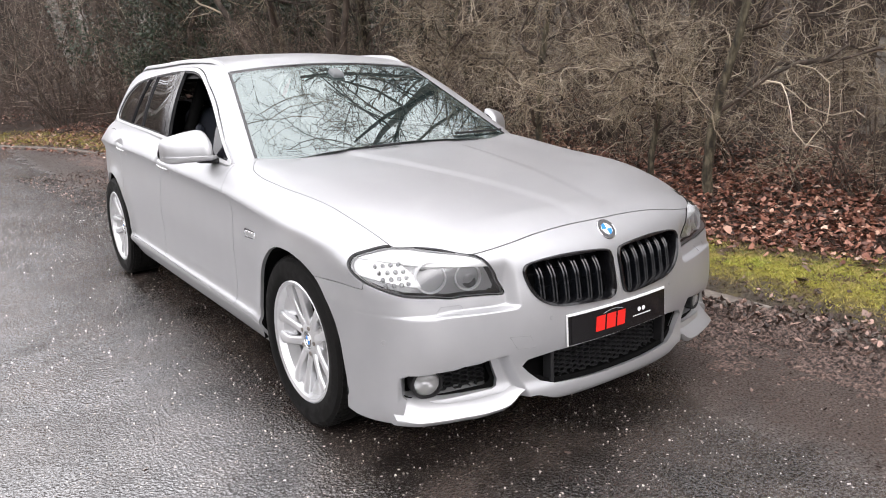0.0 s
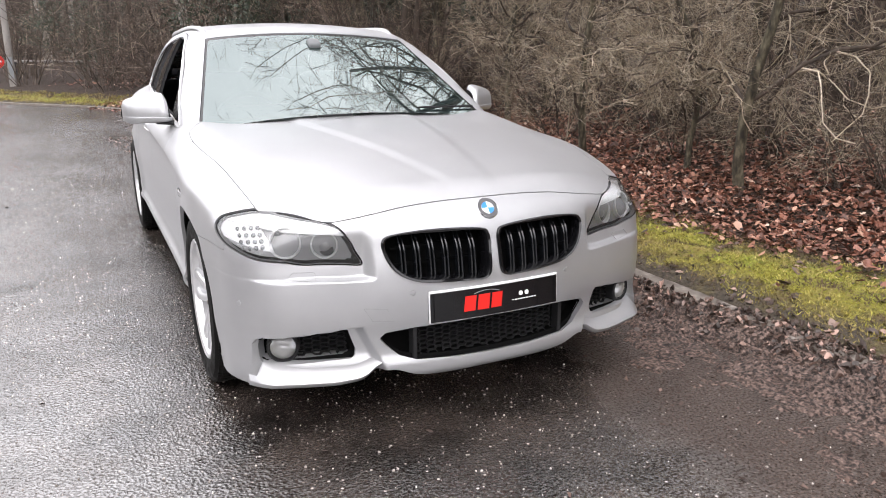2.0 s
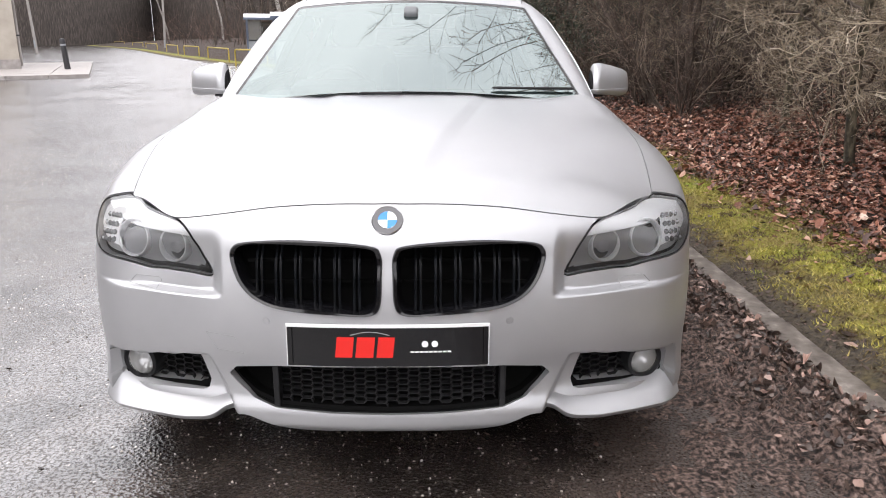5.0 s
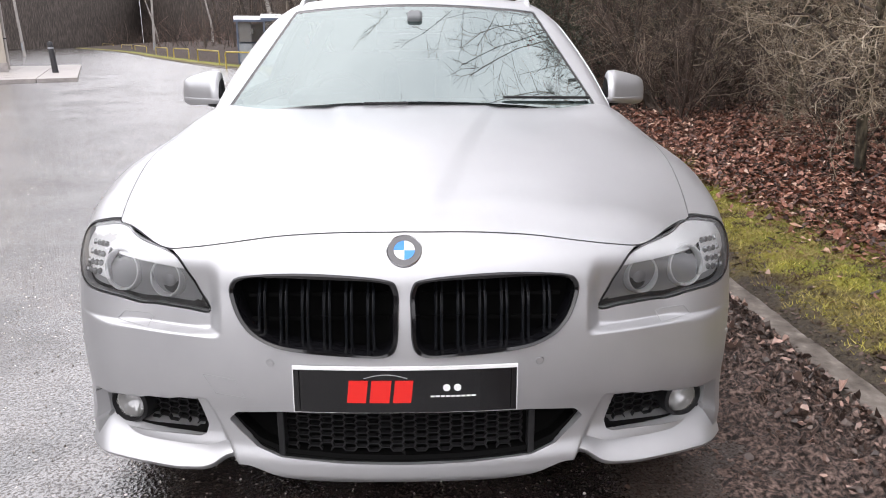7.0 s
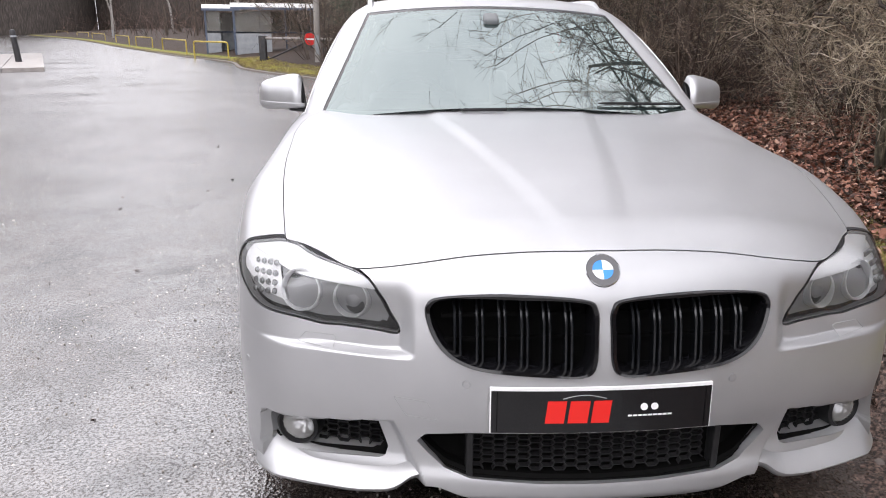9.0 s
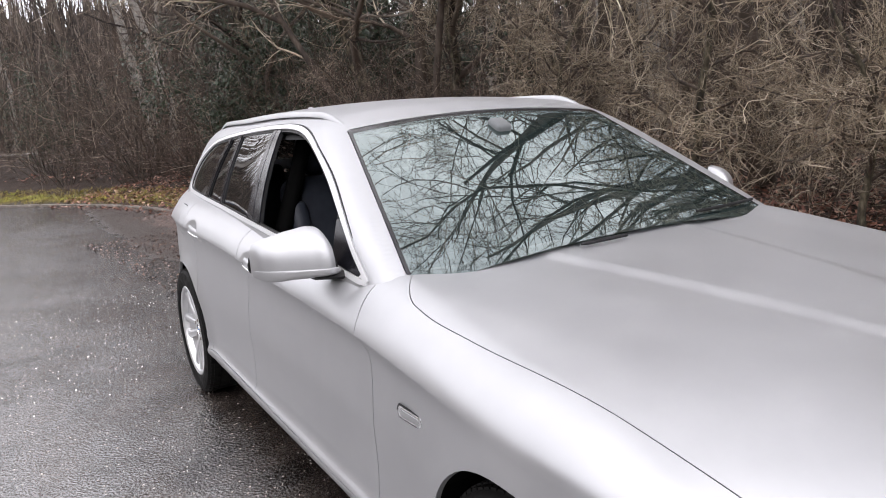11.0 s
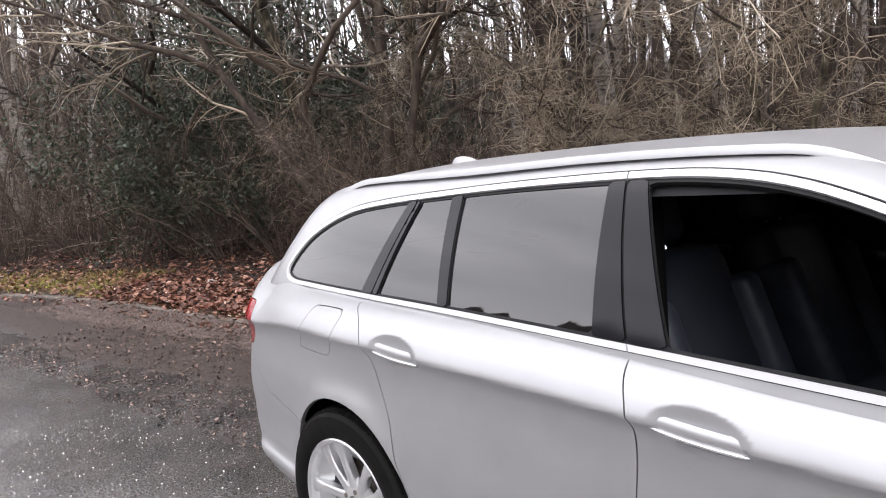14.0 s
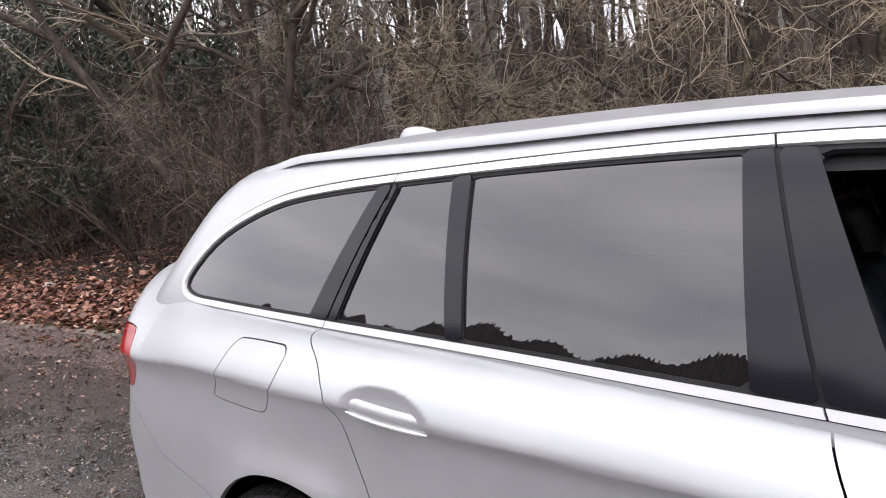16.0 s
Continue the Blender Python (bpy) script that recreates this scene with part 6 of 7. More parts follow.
M_BIRCH = mottled("birch_bark", [(0.36, (0.035, 0.03, 0.026)), (0.46, (0.24, 0.22, 0.20)), (0.7, (0.42, 0.40, 0.37))], 5.0, (0.7, 0.8), 0.3, 0.004, stretch=(1, 1, 2.6))
M_EVERGREEN = island_material("evergreen_leaves", [(0.0, (0.012, 0.02, 0.010)), (0.6, (0.028, 0.045, 0.022)), (1.0, (0.075, 0.10, 0.065))], 0.35)


def unit(v):
    return v / (np.linalg.norm(v, axis=-1, keepdims=True) + 1e-9)


def strand(rng, start, way, length, r0, r1, k=4, wild=0.18, up=0.0):
    """Wandering lines: points (n, k, 3) and radii (n, k)."""
    n = len(start)
    pts, d = [start], unit(way)
    for i in range(k - 1):
        d = unit(d + rng.normal(0, wild, (n, 3)) + np.array([0, 0, up]))
        pts.append(pts[-1] + d * (length / (k - 1))[:, None])
    q = np.linspace(0, 1, k)[None]
    return np.stack(pts, 1), r0[:, None] * (1 - q) + r1[:, None] * q


def sprout(rng, P, R, per, t0, t1, angle, length, thin=0.55, k=4, wild=0.2, up=0.05, tip=0.35, droop=0.0):
    """Side shoots from lines."""
    n = len(P) * per
    i = np.repeat(np.arange(len(P)), per)
    t = rng.uniform(t0, t1, n) * (P.shape[1] - 1)
    a = np.minimum(t.astype(int), P.shape[1] - 2)
    f = (t - a)[:, None]
    start = P[i, a] * (1 - f) + P[i, a + 1] * f
    r = R[i, a] * (1 - f[:, 0]) + R[i, a + 1] * f[:, 0]
    along = unit(P[i, a + 1] - P[i, a])
    side = unit(np.cross(along, rng.normal(0, 1, (n, 3))))
    an = np.radians(rng.uniform(*angle, n))[:, None]
    way = along * np.cos(an) + side * np.sin(an) + np.array([0, 0, up - droop])
    L = rng.uniform(*length, n) * (1.1 - 0.5 * t / (P.shape[1] - 1))
    return strand(rng, start, way, L, r * thin, r * thin * tip, k, wild, up * 0.5 - droop)


def tubes(sets, sides):
    """Vertices and faces of round bars along many lines at once."""
    vs, fs, base = [], [], 0
    for (P, R), n in zip(sets, sides):
        d = np.empty_like(P)
        d[:, 1:-1] = P[:, 2:] - P[:, :-2]
        d[:, 0], d[:, -1] = P[:, 1] - P[:, 0], P[:, -1] - P[:, -2]
        d = unit(d)
        ref = np.where(np.abs(d[:, :1, 2:3]) > 0.8, np.array([1.0, 0.2, 0]), np.array([0.1, 0.1, 1.0]))
        s = unit(np.cross(d, ref))
        u = np.cross(s, d)
        a = 2 * np.pi * np.arange(n) / n
        ring = P[:, :, None] + (s[:, :, None] * np.cos(a)[:, None] + u[:, :, None] * np.sin(a)[:, None]) * R[:, :, None, None]
        L, k = R.shape
        idx = base + np.arange(L * k * n).reshape(L, k, n)
        nxt = np.roll(idx, -1, 2)
        f = np.stack([idx[:, :-1], nxt[:, :-1], nxt[:, 1:], idx[:, 1:]], -1).reshape(-1, 4)
        vs.append(ring.reshape(-1, 3)), fs.append(f)
        base += L * k * n
    return np.concatenate(vs), np.concatenate(fs)


def wood_mesh(name, sets, sides, mat, parent, label=""):
    v, f = tubes(sets, sides)
    me = bpy.data.meshes.new(name)
    me.from_pydata(v.tolist(), [], f.tolist())
    me.polygons.foreach_set("use_smooth", np.ones(len(f), bool))
    me.materials.append(mat)
    ob = new(name, me)
    ob.parent = parent
    return tagged(ob, label)


def one(x):
    return np.array([x], float)


def make_tree(seed, tall, mat, limbs=13, lean=0.1, low=0.25, spread=(35, 75), twigs=(6, 5, 3), label=""):
    """A bare tree: trunk, limbs, and a crown of branches and twigs."""
    rng = np.random.default_rng(seed)
    tree = tagged(new("bare_tree"), label, "tree", "bare trees of the wood")
    T = strand(rng, np.zeros((1, 3)) - [0, 0, 0.15], np.array([[rng.normal(0, lean), rng.normal(0, lean), 1.0]]), one(tall), one(tall * 0.013 + 0.02), one(0.012), 9, 0.07, 0.06)
    A = sprout(rng, *T, limbs, low, 0.97, spread, (tall * 0.22, tall * 0.42), 0.55, 6, 0.16, 0.10)
    B = sprout(rng, *A, twigs[0], 0.2, 1.0, (25, 65), (tall * 0.08, tall * 0.17), 0.55, 5, 0.2, 0.05)
    C = sprout(rng, *B, twigs[1], 0.2, 1.0, (25, 65), (0.25, 0.7), 0.6, 4, 0.22, 0.03)
    D = sprout(rng, *C, twigs[2], 0.2, 1.0, (20, 60), (0.12, 0.35), 0.7, 2, 0.2, 0.0)
    for S in (B, C, D):
        np.maximum(S[1], 0.0016, out=S[1])
    wood_mesh("trunk", [T], [9], mat, tree, "rough grey trunk")
    wood_mesh("crown", [A, B, C, D], [5, 4, 3, 3], M_DARKTWIG, tree, "crown of bare crossing twigs")
    return tree


def make_shrub(seed, tall, stems, droop=0.02, twigs=(8, 7, 4), label="", bark_mat=None):
    """A thicket shrub: many stems from one stool, arching outwards."""
    rng = np.random.default_rng(seed)
    bush = tagged(new("bare_shrub"), label, "shrub", "bare shrubs along the verge")
    a, b = rng.uniform(0, 2 * np.pi, stems), rng.uniform(0.1, 0.75, stems)
    way = np.stack([np.cos(a) * b, np.sin(a) * b, np.ones(stems)], 1)
    start = np.stack([np.cos(a) * 0.12, np.sin(a) * 0.12, np.full(stems, -0.1)], 1)
    T = strand(rng, start, way, rng.uniform(0.6, 1.0, stems) * tall, rng.uniform(0.006, 0.017, stems) * tall / 3, np.full(stems, 0.004), 7, 0.14, -0.02)
    A = sprout(rng, *T, twigs[0], 0.15, 1.0, (25, 70), (tall * 0.15, tall * 0.36), 0.6, 5, 0.2, 0.02, droop=droop)
    B = sprout(rng, *A, twigs[1], 0.15, 1.0, (25, 70), (0.2, 0.55), 0.6, 4, 0.24, 0.02, droop=droop)
    C = sprout(rng, *B, twigs[2], 0.15, 1.0, (25, 70), (0.08, 0.30), 0.7, 2, 0.22, 0.0)
    for S in (A, B, C):
        np.maximum(S[1], 0.0014, out=S[1])
    wood_mesh("stem", [T], [6], M_BARK, bush, "cluster of mossy stems")
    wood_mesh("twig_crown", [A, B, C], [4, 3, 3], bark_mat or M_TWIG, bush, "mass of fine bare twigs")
    return bush


def make_gnarled_tree(seed, tall, label):
    """A low thorn tree: short trunk, crooked level limbs, zigzag twigs."""
    rng = np.random.default_rng(seed)
    tree = tagged(new("thorn_tree"), label, "tree", "crooked thorn trees behind the verge")
    T = strand(rng, np.zeros((1, 3)) - [0, 0, 0.15], np.array([[rng.normal(0, 0.12), rng.normal(0, 0.12), 1.0]]), one(tall), one(0.044), one(0.014), 11, 0.12, 0.08)
    L = sprout(rng, *T, 15, 0.16, 1.0, (50, 95), (tall * 0.30, tall * 0.56), 0.5, 9, 0.34, 0.03)
    A = sprout(rng, *L, 10, 0.12, 1.0, (30, 85), (0.35, 1.0), 0.42, 7, 0.42, 0.02)
    B = sprout(rng, *A, 6, 0.1, 1.0, (35, 85), (0.14, 0.42), 0.6, 4, 0.5, 0.0)
    C = sprout(rng, *B, 4, 0.1, 1.0, (35, 90), (0.04, 0.15), 0.8, 2, 0.4, 0.0)
    for S, r in ((L, 0.009), (A, 0.0042), (B, 0.0024), (C, 0.0015)):
        np.maximum(S[1], r, out=S[1])
    wood_mesh("trunk", [T], [10], M_MOSSBARK, tree, "mossy grey trunk")
    for k in range(15):
        wood_mesh("limb", [(L[0][k:k + 1], L[1][k:k + 1])], [6], M_BARK, tree)
    tagged(wood_mesh("crown", [A, B, C], [4, 3, 3], M_LITTWIG, tree), "tangle of crooked pale twigs", kind="stuff")
    return tree


def stand(thing, y, o, turn, scale=1.0, first=False):
    """Sets a thing, or a copy of it, o metres beyond the road's edge."""
    x, yy = edge_at(np.array(float(y)), np.array(float(min(o, 8))))
    x = float(x) + max(0.0, o - 8)
    z = float(verge_z(np.array(x), np.array(float(yy)), np.array(float(o)))) - 0.03
    m = pose(x, float(yy), z, 0, 0, turn) @ Matrix.Scale(scale, 4)
    if first:
        thing.matrix_basis = m
        return thing
    c = copy_thing(thing, pose(x, float(yy), z, 0, 0, turn))
    c.matrix_basis = m
    return c


def make_arching_tree(seed, place, label, thick=1.0, fine=4, spray=0):
    """A forked tree whose long limbs arch out over the verge towards the bend."""
    rng = np.random.default_rng(seed)
    tree = tagged(new("arching_tree"), label, "tree")
    base = np.zeros((4, 3)) - [0, 0, 0.2]
    base[:, 0] += [0.0, 0.25, -0.2, 0.1]
    way = np.array([[0.05, 0.0, 1.0], [0.25, 0.1, 1.0], [-0.35, 0.30, 1.0], [0.1, -0.35, 1.0]])
    T = strand(rng, base, way, np.array([9.0, 8.0, 6.5, 7.5]), np.array([0.10, 0.07, 0.065, 0.06]) * thick, np.full(4, 0.02), 9, 0.07, 0.03)
    L = strand(rng, T[0][[0, 0, 1, 2, 2, 3, 0], [2, 3, 3, 4, 5, 3, 4]], np.array([[-0.8, 0.5, 0.75], [-0.8, 0.1, 0.7], [0.7, -0.5, 0.6], [-0.8, 0.2, 0.45], [-0.7, 0.6, 0.35], [-0.4, -0.9, 0.6], [-0.9, 0.45, 0.5]]),
               rng.uniform(3.4, 4.8, 7), rng.uniform(0.035, 0.055, 7) * thick, np.full(7, 0.008), 8, 0.13, -0.05)
    if spray:
        more = sprout(rng, *T, spray, 0.22, 0.95, (35, 75), (2.4, 4.4), 0.42, 8, 0.16, 0.02)
        L = tuple(np.concatenate([p, q]) for p, q in zip(L, more))
    A = sprout(rng, *L, 11, 0.15, 1.0, (20, 60), (0.8, 1.9), 0.5, 6, 0.17, -0.02, droop=0.03)
    U = sprout(rng, *T, 9, 0.4, 1.0, (25, 60), (1.0, 2.4), 0.4, 6, 0.17, 0.05)
    A = tuple(np.concatenate([p, q]) for p, q in zip(A, U))
    B = sprout(rng, *A, 6, 0.15, 1.0, (20, 60), (0.35, 0.9), 0.55, 4, 0.2, 0.0, droop=0.02)
    C = sprout(rng, *B, fine, 0.15, 1.0, (20, 60), (0.12, 0.4), 0.7, 2, 0.2, 0.0)
    for S, r in ((A, 0.005), (B, 0.0028), (C, 0.0018)):
        np.maximum(S[1], r, out=S[1])
    for k in range(4):
        wood_mesh("trunk", [(T[0][k:k + 1], T[1][k:k + 1])], [10], M_BARK, tree)
    for k in range(len(L[0])):
        wood_mesh("limb", [(L[0][k:k + 1], L[1][k:k + 1])], [7], M_BARK, tree)
    tagged(wood_mesh("crown", [A, B, C], [4, 3, 3], M_LITTWIG if fine > 4 else M_TWIG, tree), "crown of fine pale twigs", kind="stuff")
    tree.matrix_basis = place
    return tree


def make_wood():
    rnd = random.Random(11)
    shrubs = [make_shrub(3, 3.3, 11, label="bare multi-stemmed shrub with pale tangled twigs"), make_shrub(8, 2.6, 13, 0.05, label="low bare shrub with drooping dark twigs"),
              make_shrub(15, 3.9, 9, label="tall bare shrub with arching mossy stems")]
    # towards the nose the wood opens under thorn trees; further back shrubs crowd the edge
    spots = []
    y = -7.0
    while y < 19:
        spots.append((y, rnd.uniform(1.95, 2.5) if y > 7.4 else rnd.uniform(4.6, 6.2)))
        if len(spots) % 3 == 1:
            spots.append((y + 0.6, rnd.uniform(3.1, 4.3) if y > 7.4 else rnd.uniform(5.6, 7.2)))
        y += rnd.uniform(1.2, 1.7)
    spots += [(0.9, 2.25), (-1.6, 2.2)]
    sparse = make_shrub(27, 3.3, 10, twigs=(6, 5, 3), label="bare shrub with thin brown twigs inside the wood")
    laid, count = set(), 0
    for i, (y, o) in enumerate(spots):
        near = o < 3 and -4 < y < 11
        bush = shrubs[count % 3] if near else sparse
        count += near
        stand(bush, y, o, rnd.uniform(0, 360), (0.42 if y < 2 and near else rnd.uniform(0.8, 1.1)), bush not in laid)
        laid.add(bush)
    brush = make_shrub(61, 2.0, 9, 0.03, (7, 6, 4), "low thorny shrub with fine pale twigs over the leaves", M_LITTWIG)
    for k, (y, o, size) in enumerate(((1.3, 2.35, 0.75), (3.4, 2.6, 0.9), (0.2, 2.7, 0.85), (5.2, 2.5, 0.9), (-1.0, 2.4, 0.8), (2.4, 3.1, 1.0), (-2.4, 2.9, 0.9), (4.4, 3.3, 1.0), (6.6, 3.4, 1.0))):
        stand(brush, y, o, 77 * k, size, k == 0)
    thorns = [make_gnarled_tree(51, 3.2, "low crooked thorn tree with a mossy trunk and pale zigzag twigs"), make_gnarled_tree(52, 2.7, "small crooked thorn tree with level twiggy limbs"), make_gnarled_tree(53, 3.6, "taller thorn tree with long crooked limbs")]
    for k, (y, o, turn, size) in enumerate(((4.05, 1.93, 20, 1.0), (2.75, 2.05, 140, 0.75), (2.0, 1.92, 250, 1.05), (-0.5, 2.5, 80, 1.0), (6.4, 2.7, 310, 1.05), (3.3, 3.7, 200, 1.2), (0.6, 3.6, 15, 1.2),
                                            (-2.8, 2.2, 120, 1.0), (8.3, 2.6, 60, 0.9), (5.2, 4.6, 275, 1.25), (-4.6, 3.0, 330, 1.1), (7.6, 4.4, 160, 1.2), (-1.9, 4.3, 220, 1.2))):
        stand(thorns[k % 3], y, o, turn, size, k < 3)
    trees = [make_tree(21, 9.5, M_BARK, twigs=(6, 5, 3), label="tall bare tree with spreading grey limbs"), make_tree(22, 11, M_BARK, 11, 0.06, 0.35, label="slim bare woodland tree with upright limbs"),
             make_tree(23, 10, M_BIRCH, 12, 0.04, 0.4, (25, 55), label="bare birch with pale banded bark"), make_tree(24, 8, M_MOSSBARK, 12, 0.25, 0.15, (45, 85), label="leaning mossy tree with low wide limbs")]
    spots = [(10.5, 2.9), (13.2, 2.7), (16.0, 3.4), (-4, 5.0), (-1.0, 3.4), (2.2, 5.2), (4.6, 3.6), (7.2, 4.6), (9.5, 3.6), (12.0, 4.4), (14.5, 3.4), (17.5, 3.6)]
    for i, (y, o) in enumerate(spots):
        stand(trees[3 if i < 3 else (i * 3 + 3) % 4 if i < 12 else i % 3], y, o, rnd.uniform(0, 360), rnd.uniform(0.8, 1.15), False)
    for k, t in enumerate(trees):
        stand(t, 6.0 + 4.1 * k, 6.0 + 1.3 * k, 50 * k, 1.0, True)
    thin = [make_tree(31, 10, M_BARK, 8, 0.05, 0.45, (25, 60), (4, 3, 0), "thin distant bare tree with few limbs"), make_tree(32, 12, M_BIRCH, 8, 0.05, 0.5, (25, 55), (4, 3, 0), "thin distant birch with few limbs")]
    for i in range(96):
        if i < 20:
            y, o = rnd.uniform(-18, 34), rnd.uniform(9, 34)
        elif i > 55:
            y, o = rnd.uniform(-7, 30), rnd.uniform(5.0, 14)
        else:
            y, o = (rnd.uniform(18, 45), rnd.uniform(4, 30)) if i < 46 else (rnd.uniform(45, 120), rnd.uniform(5, 26))
        stand(thin[i % 2], y, o, rnd.uniform(0, 360), rnd.uniform(0.7, 1.1), i < 2)
    # bramble and dead stems fill the floor of the wood
    rng = np.random.default_rng(5)

    def brake(n, y0, y1, o0, o1, length, thick, name, label, twig=5):
        y = rng.uniform(y0, y1, n)
        o = rng.uniform(o0, o1, n)
        x, yy = edge_at(y, np.minimum(o, 8))
        x = x + np.maximum(o - 8, 0)
        s = np.stack([x, yy, verge_z(x, yy, o) - 0.02], 1)
        way = np.stack([rng.normal(0, 0.5, n), rng.normal(0, 0.5, n), np.full(n, 1.0)], 1)
        T = strand(rng, s, way, rng.uniform(*length, n), np.full(n, thick), np.full(n, thick * 0.4), 5, 0.25, -0.10)
        A = sprout(rng, *T, twig, 0.15, 1.0, (30, 80), (length[0] * 0.25, length[1] * 0.3), 0.6, 4, 0.3, 0.0, droop=0.05)
        B = sprout(rng, *A, 3, 0.2, 1.0, (30, 70), (0.1, 0.4), 0.8, 2, 0.25, 0.0)
        ob = wood_mesh(name, [T, A, B], [3, 3, 3], M_BRAMBLE, None, label)
        tagged(ob, label, "brambles", kind="stuff")
    brake(800, 7.2, 19, 1.9, 4.2, (0.6, 2.0), 0.005, "brambles", "dense dark bramble and dead stems")
    brake(330, -8, 7.2, 2.5, 5.0, (0.3, 1.1), 0.004, "brambles", "thin bramble shoots standing in the leaf litter")
    brake(650, -10, 24, 4.0, 9, (1.2, 3.2), 0.008, "brambles", "dense brown undergrowth inside the wood", 4)
    brake(850, -14, 36, 9, 24, (2.4, 6.0), 0.016, "undergrowth", "far brown undergrowth between the trunks", 4)
    brake(420, 34, 125, 4, 22, (2.5, 6.0), 0.025, "undergrowth", "distant brown scrub beside the road", 4)
    # a screen of slim far trunks
    n = 1250
    y, o = rng.uniform(-17, 66, n), rng.uniform(7, 33, n)
    x, yy = edge_at(y, np.minimum(o, 8))
    x = x + np.maximum(o - 8, 0)
    s = np.stack([x, yy, verge_z(x, yy, o) - 0.1], 1)
    T = strand(rng, s, np.stack([rng.normal(0, 0.08, n), rng.normal(0, 0.08, n), np.ones(n)], 1), rng.uniform(7, 13, n), 0.025 + 0.09 * rng.random(n)**2, np.full(n, 0.015), 5, 0.06, 0.05)
    A = sprout(rng, *T, 7, 0.2, 0.98, (25, 65), (0.9, 2.6), 0.5, 3, 0.15, 0.06)
    B = sprout(rng, *A, 2, 0.2, 1.0, (25, 60), (0.5, 1.5), 0.7, 2, 0.2, 0.0)
    np.maximum(A[1], 0.006, out=A[1]), np.maximum(B[1], 0.005, out=B[1])
    tagged(wood_mesh("far_trunks", [T, A, B], [4, 3, 3], M_DARKTWIG, None), "screen of slim far trunks and bare branches", "woodland", kind="stuff")
    for k in range(9):
        stand(sparse, 16.5 + 1.9 * k, rnd.uniform(2.2, 5.0), rnd.uniform(0, 360), rnd.uniform(1.3, 1.75))
    for y, o, k in ((14.6, 2.3, 1.25), (15.8, 2.8, 1.35), (16.8, 2.2, 1.2), (17.8, 3.4, 1.5), (19.4, 2.6, 1.4)):
        stand(sparse, y, o, 97 * y, k)
    # evergreen clump in the shade
    ever = tagged(new("evergreen_bush"), "dark evergreen bush in the wood's shade", "bush")
    S = make_shrub(44, 3.6, 10, twigs=(5, 4, 0))
    S.name = "evergreen_frame"
    P = np.concatenate([c.data.vertices[i].co[:] for c in S.children if c.name.startswith("twig") for i in range(0, len(c.data.vertices), 3)]).reshape(-1, 3)
    for c in list(S.children):
        c.parent = ever
        c.name = "stem" if c.name.startswith("stem") else "branch"
        tagged(c, "dark twiggy branches", kind="stuff")
    bpy.data.objects.remove(S)
    n = 9000
    pick = P[rng.integers(0, len(P), n)] + rng.normal(0, 0.10, (n, 3))
    a, b = unit(rng.normal(0, 1, (n, 3))), unit(rng.normal(0, 1, (n, 3)))
    s = rng.uniform(0.02, 0.04, n)[:, None]
    pts = np.stack([pick - a * s, pick - b * s * 0.5, pick + a * s, pick + b * s * 0.5], 1)
    i = np.arange(n)[:, None] * 4
    plain_mesh("foliage", pts.reshape(-1, 3).tolist(), np.concatenate([i + [0, 1, 2], i + [0, 2, 3]]).tolist(), M_EVERGREEN, False, ever, "small dark glossy leaves", "stuff")
    stand(ever, 11.6, 2.7, 30, 1.15, True)
    for k, (y, o) in enumerate(((12.4, 3.5), (13.2, 2.5), (14.3, 3.6), (22, 4.2))):
        stand(ever, y, o, 70 * k, 1.1 + 0.1 * (k % 3))
    for k, (y, o) in enumerate(((11.2, 5.6), (13.0, 5.0), (14.8, 5.6), (16.2, 6.6))):
        stand(ever, y, o, 50 + 80 * k, 1.75 + 0.12 * (k % 2))
    make_arching_tree(77, pose(3.6, 9.3, 0.3), "forked mossy tree with long limbs arching over the verge", 1.0, 5)
    over = make_arching_tree(78, pose(5.0, 3.3, 0.3) @ Matrix.Scale(1.3, 4), "tall forked tree with limbs hanging over the road", 0.42, 4, 3)
    for x, y, turn in ((6.8, 0.4, 35), (6.6, 5.6, -30)):
        copy_thing(over, pose(x, y, 0.45, 0, 0, turn)).matrix_basis = pose(x, y, 0.45, 0, 0, turn) @ Matrix.Scale(1.25, 4)


make_wood()

# far wood behind everything and across the road: plain brown distance
M_FAR = mottled("far_wood", [(0.34, (0.020, 0.015, 0.012)), (0.5, (0.052, 0.040, 0.033)), (0.66, (0.12, 0.097, 0.083))], 1.6, (0.9, 0.9), stretch=(3, 3, 0.5))


def far_wood(name, pts, label, ragged=0.30):
    """A ragged screen of far crowns along a line; each corner gives its own height."""
    rng = np.random.default_rng(len(pts))
    v, f = [], []
    line = []
    for (ax, ay, ah), (bx, by, bh) in zip(pts, pts[1:]):
        n = int(math.hypot(bx - ax, by - ay) / 0.16)
        line += [(ax + (bx - ax) * i / n, ay + (by - ay) * i / n, ah + (bh - ah) * i / n) for i in range(n)]
    for i, (x, y, tall) in enumerate(line):
        h = tall * (0.80 + 0.08 * math.sin(i * 0.031) + 0.05 * math.sin(i * 0.11)) + tall * ragged * rng.random()**2.5
        v += [(x, y, -0.5), (x, y, h)]
    for i in range(len(line) - 1):
        f.append((2 * i, 2 * i + 2, 2 * i + 3, 2 * i + 1))
    plain_mesh(name, v, f, M_FAR, False, label=label, kind="structure", category="distant wood")


far_wood("backdrop_wood", [(30, -70, 7), (34, -20, 7.0), (34, 20, 7.0), (25, 45, 8.5), (9, 66, 13.5), (-8, 95, 18), (-30, 140, 13), (-70, 190, 17)], "distant brown bare wood")
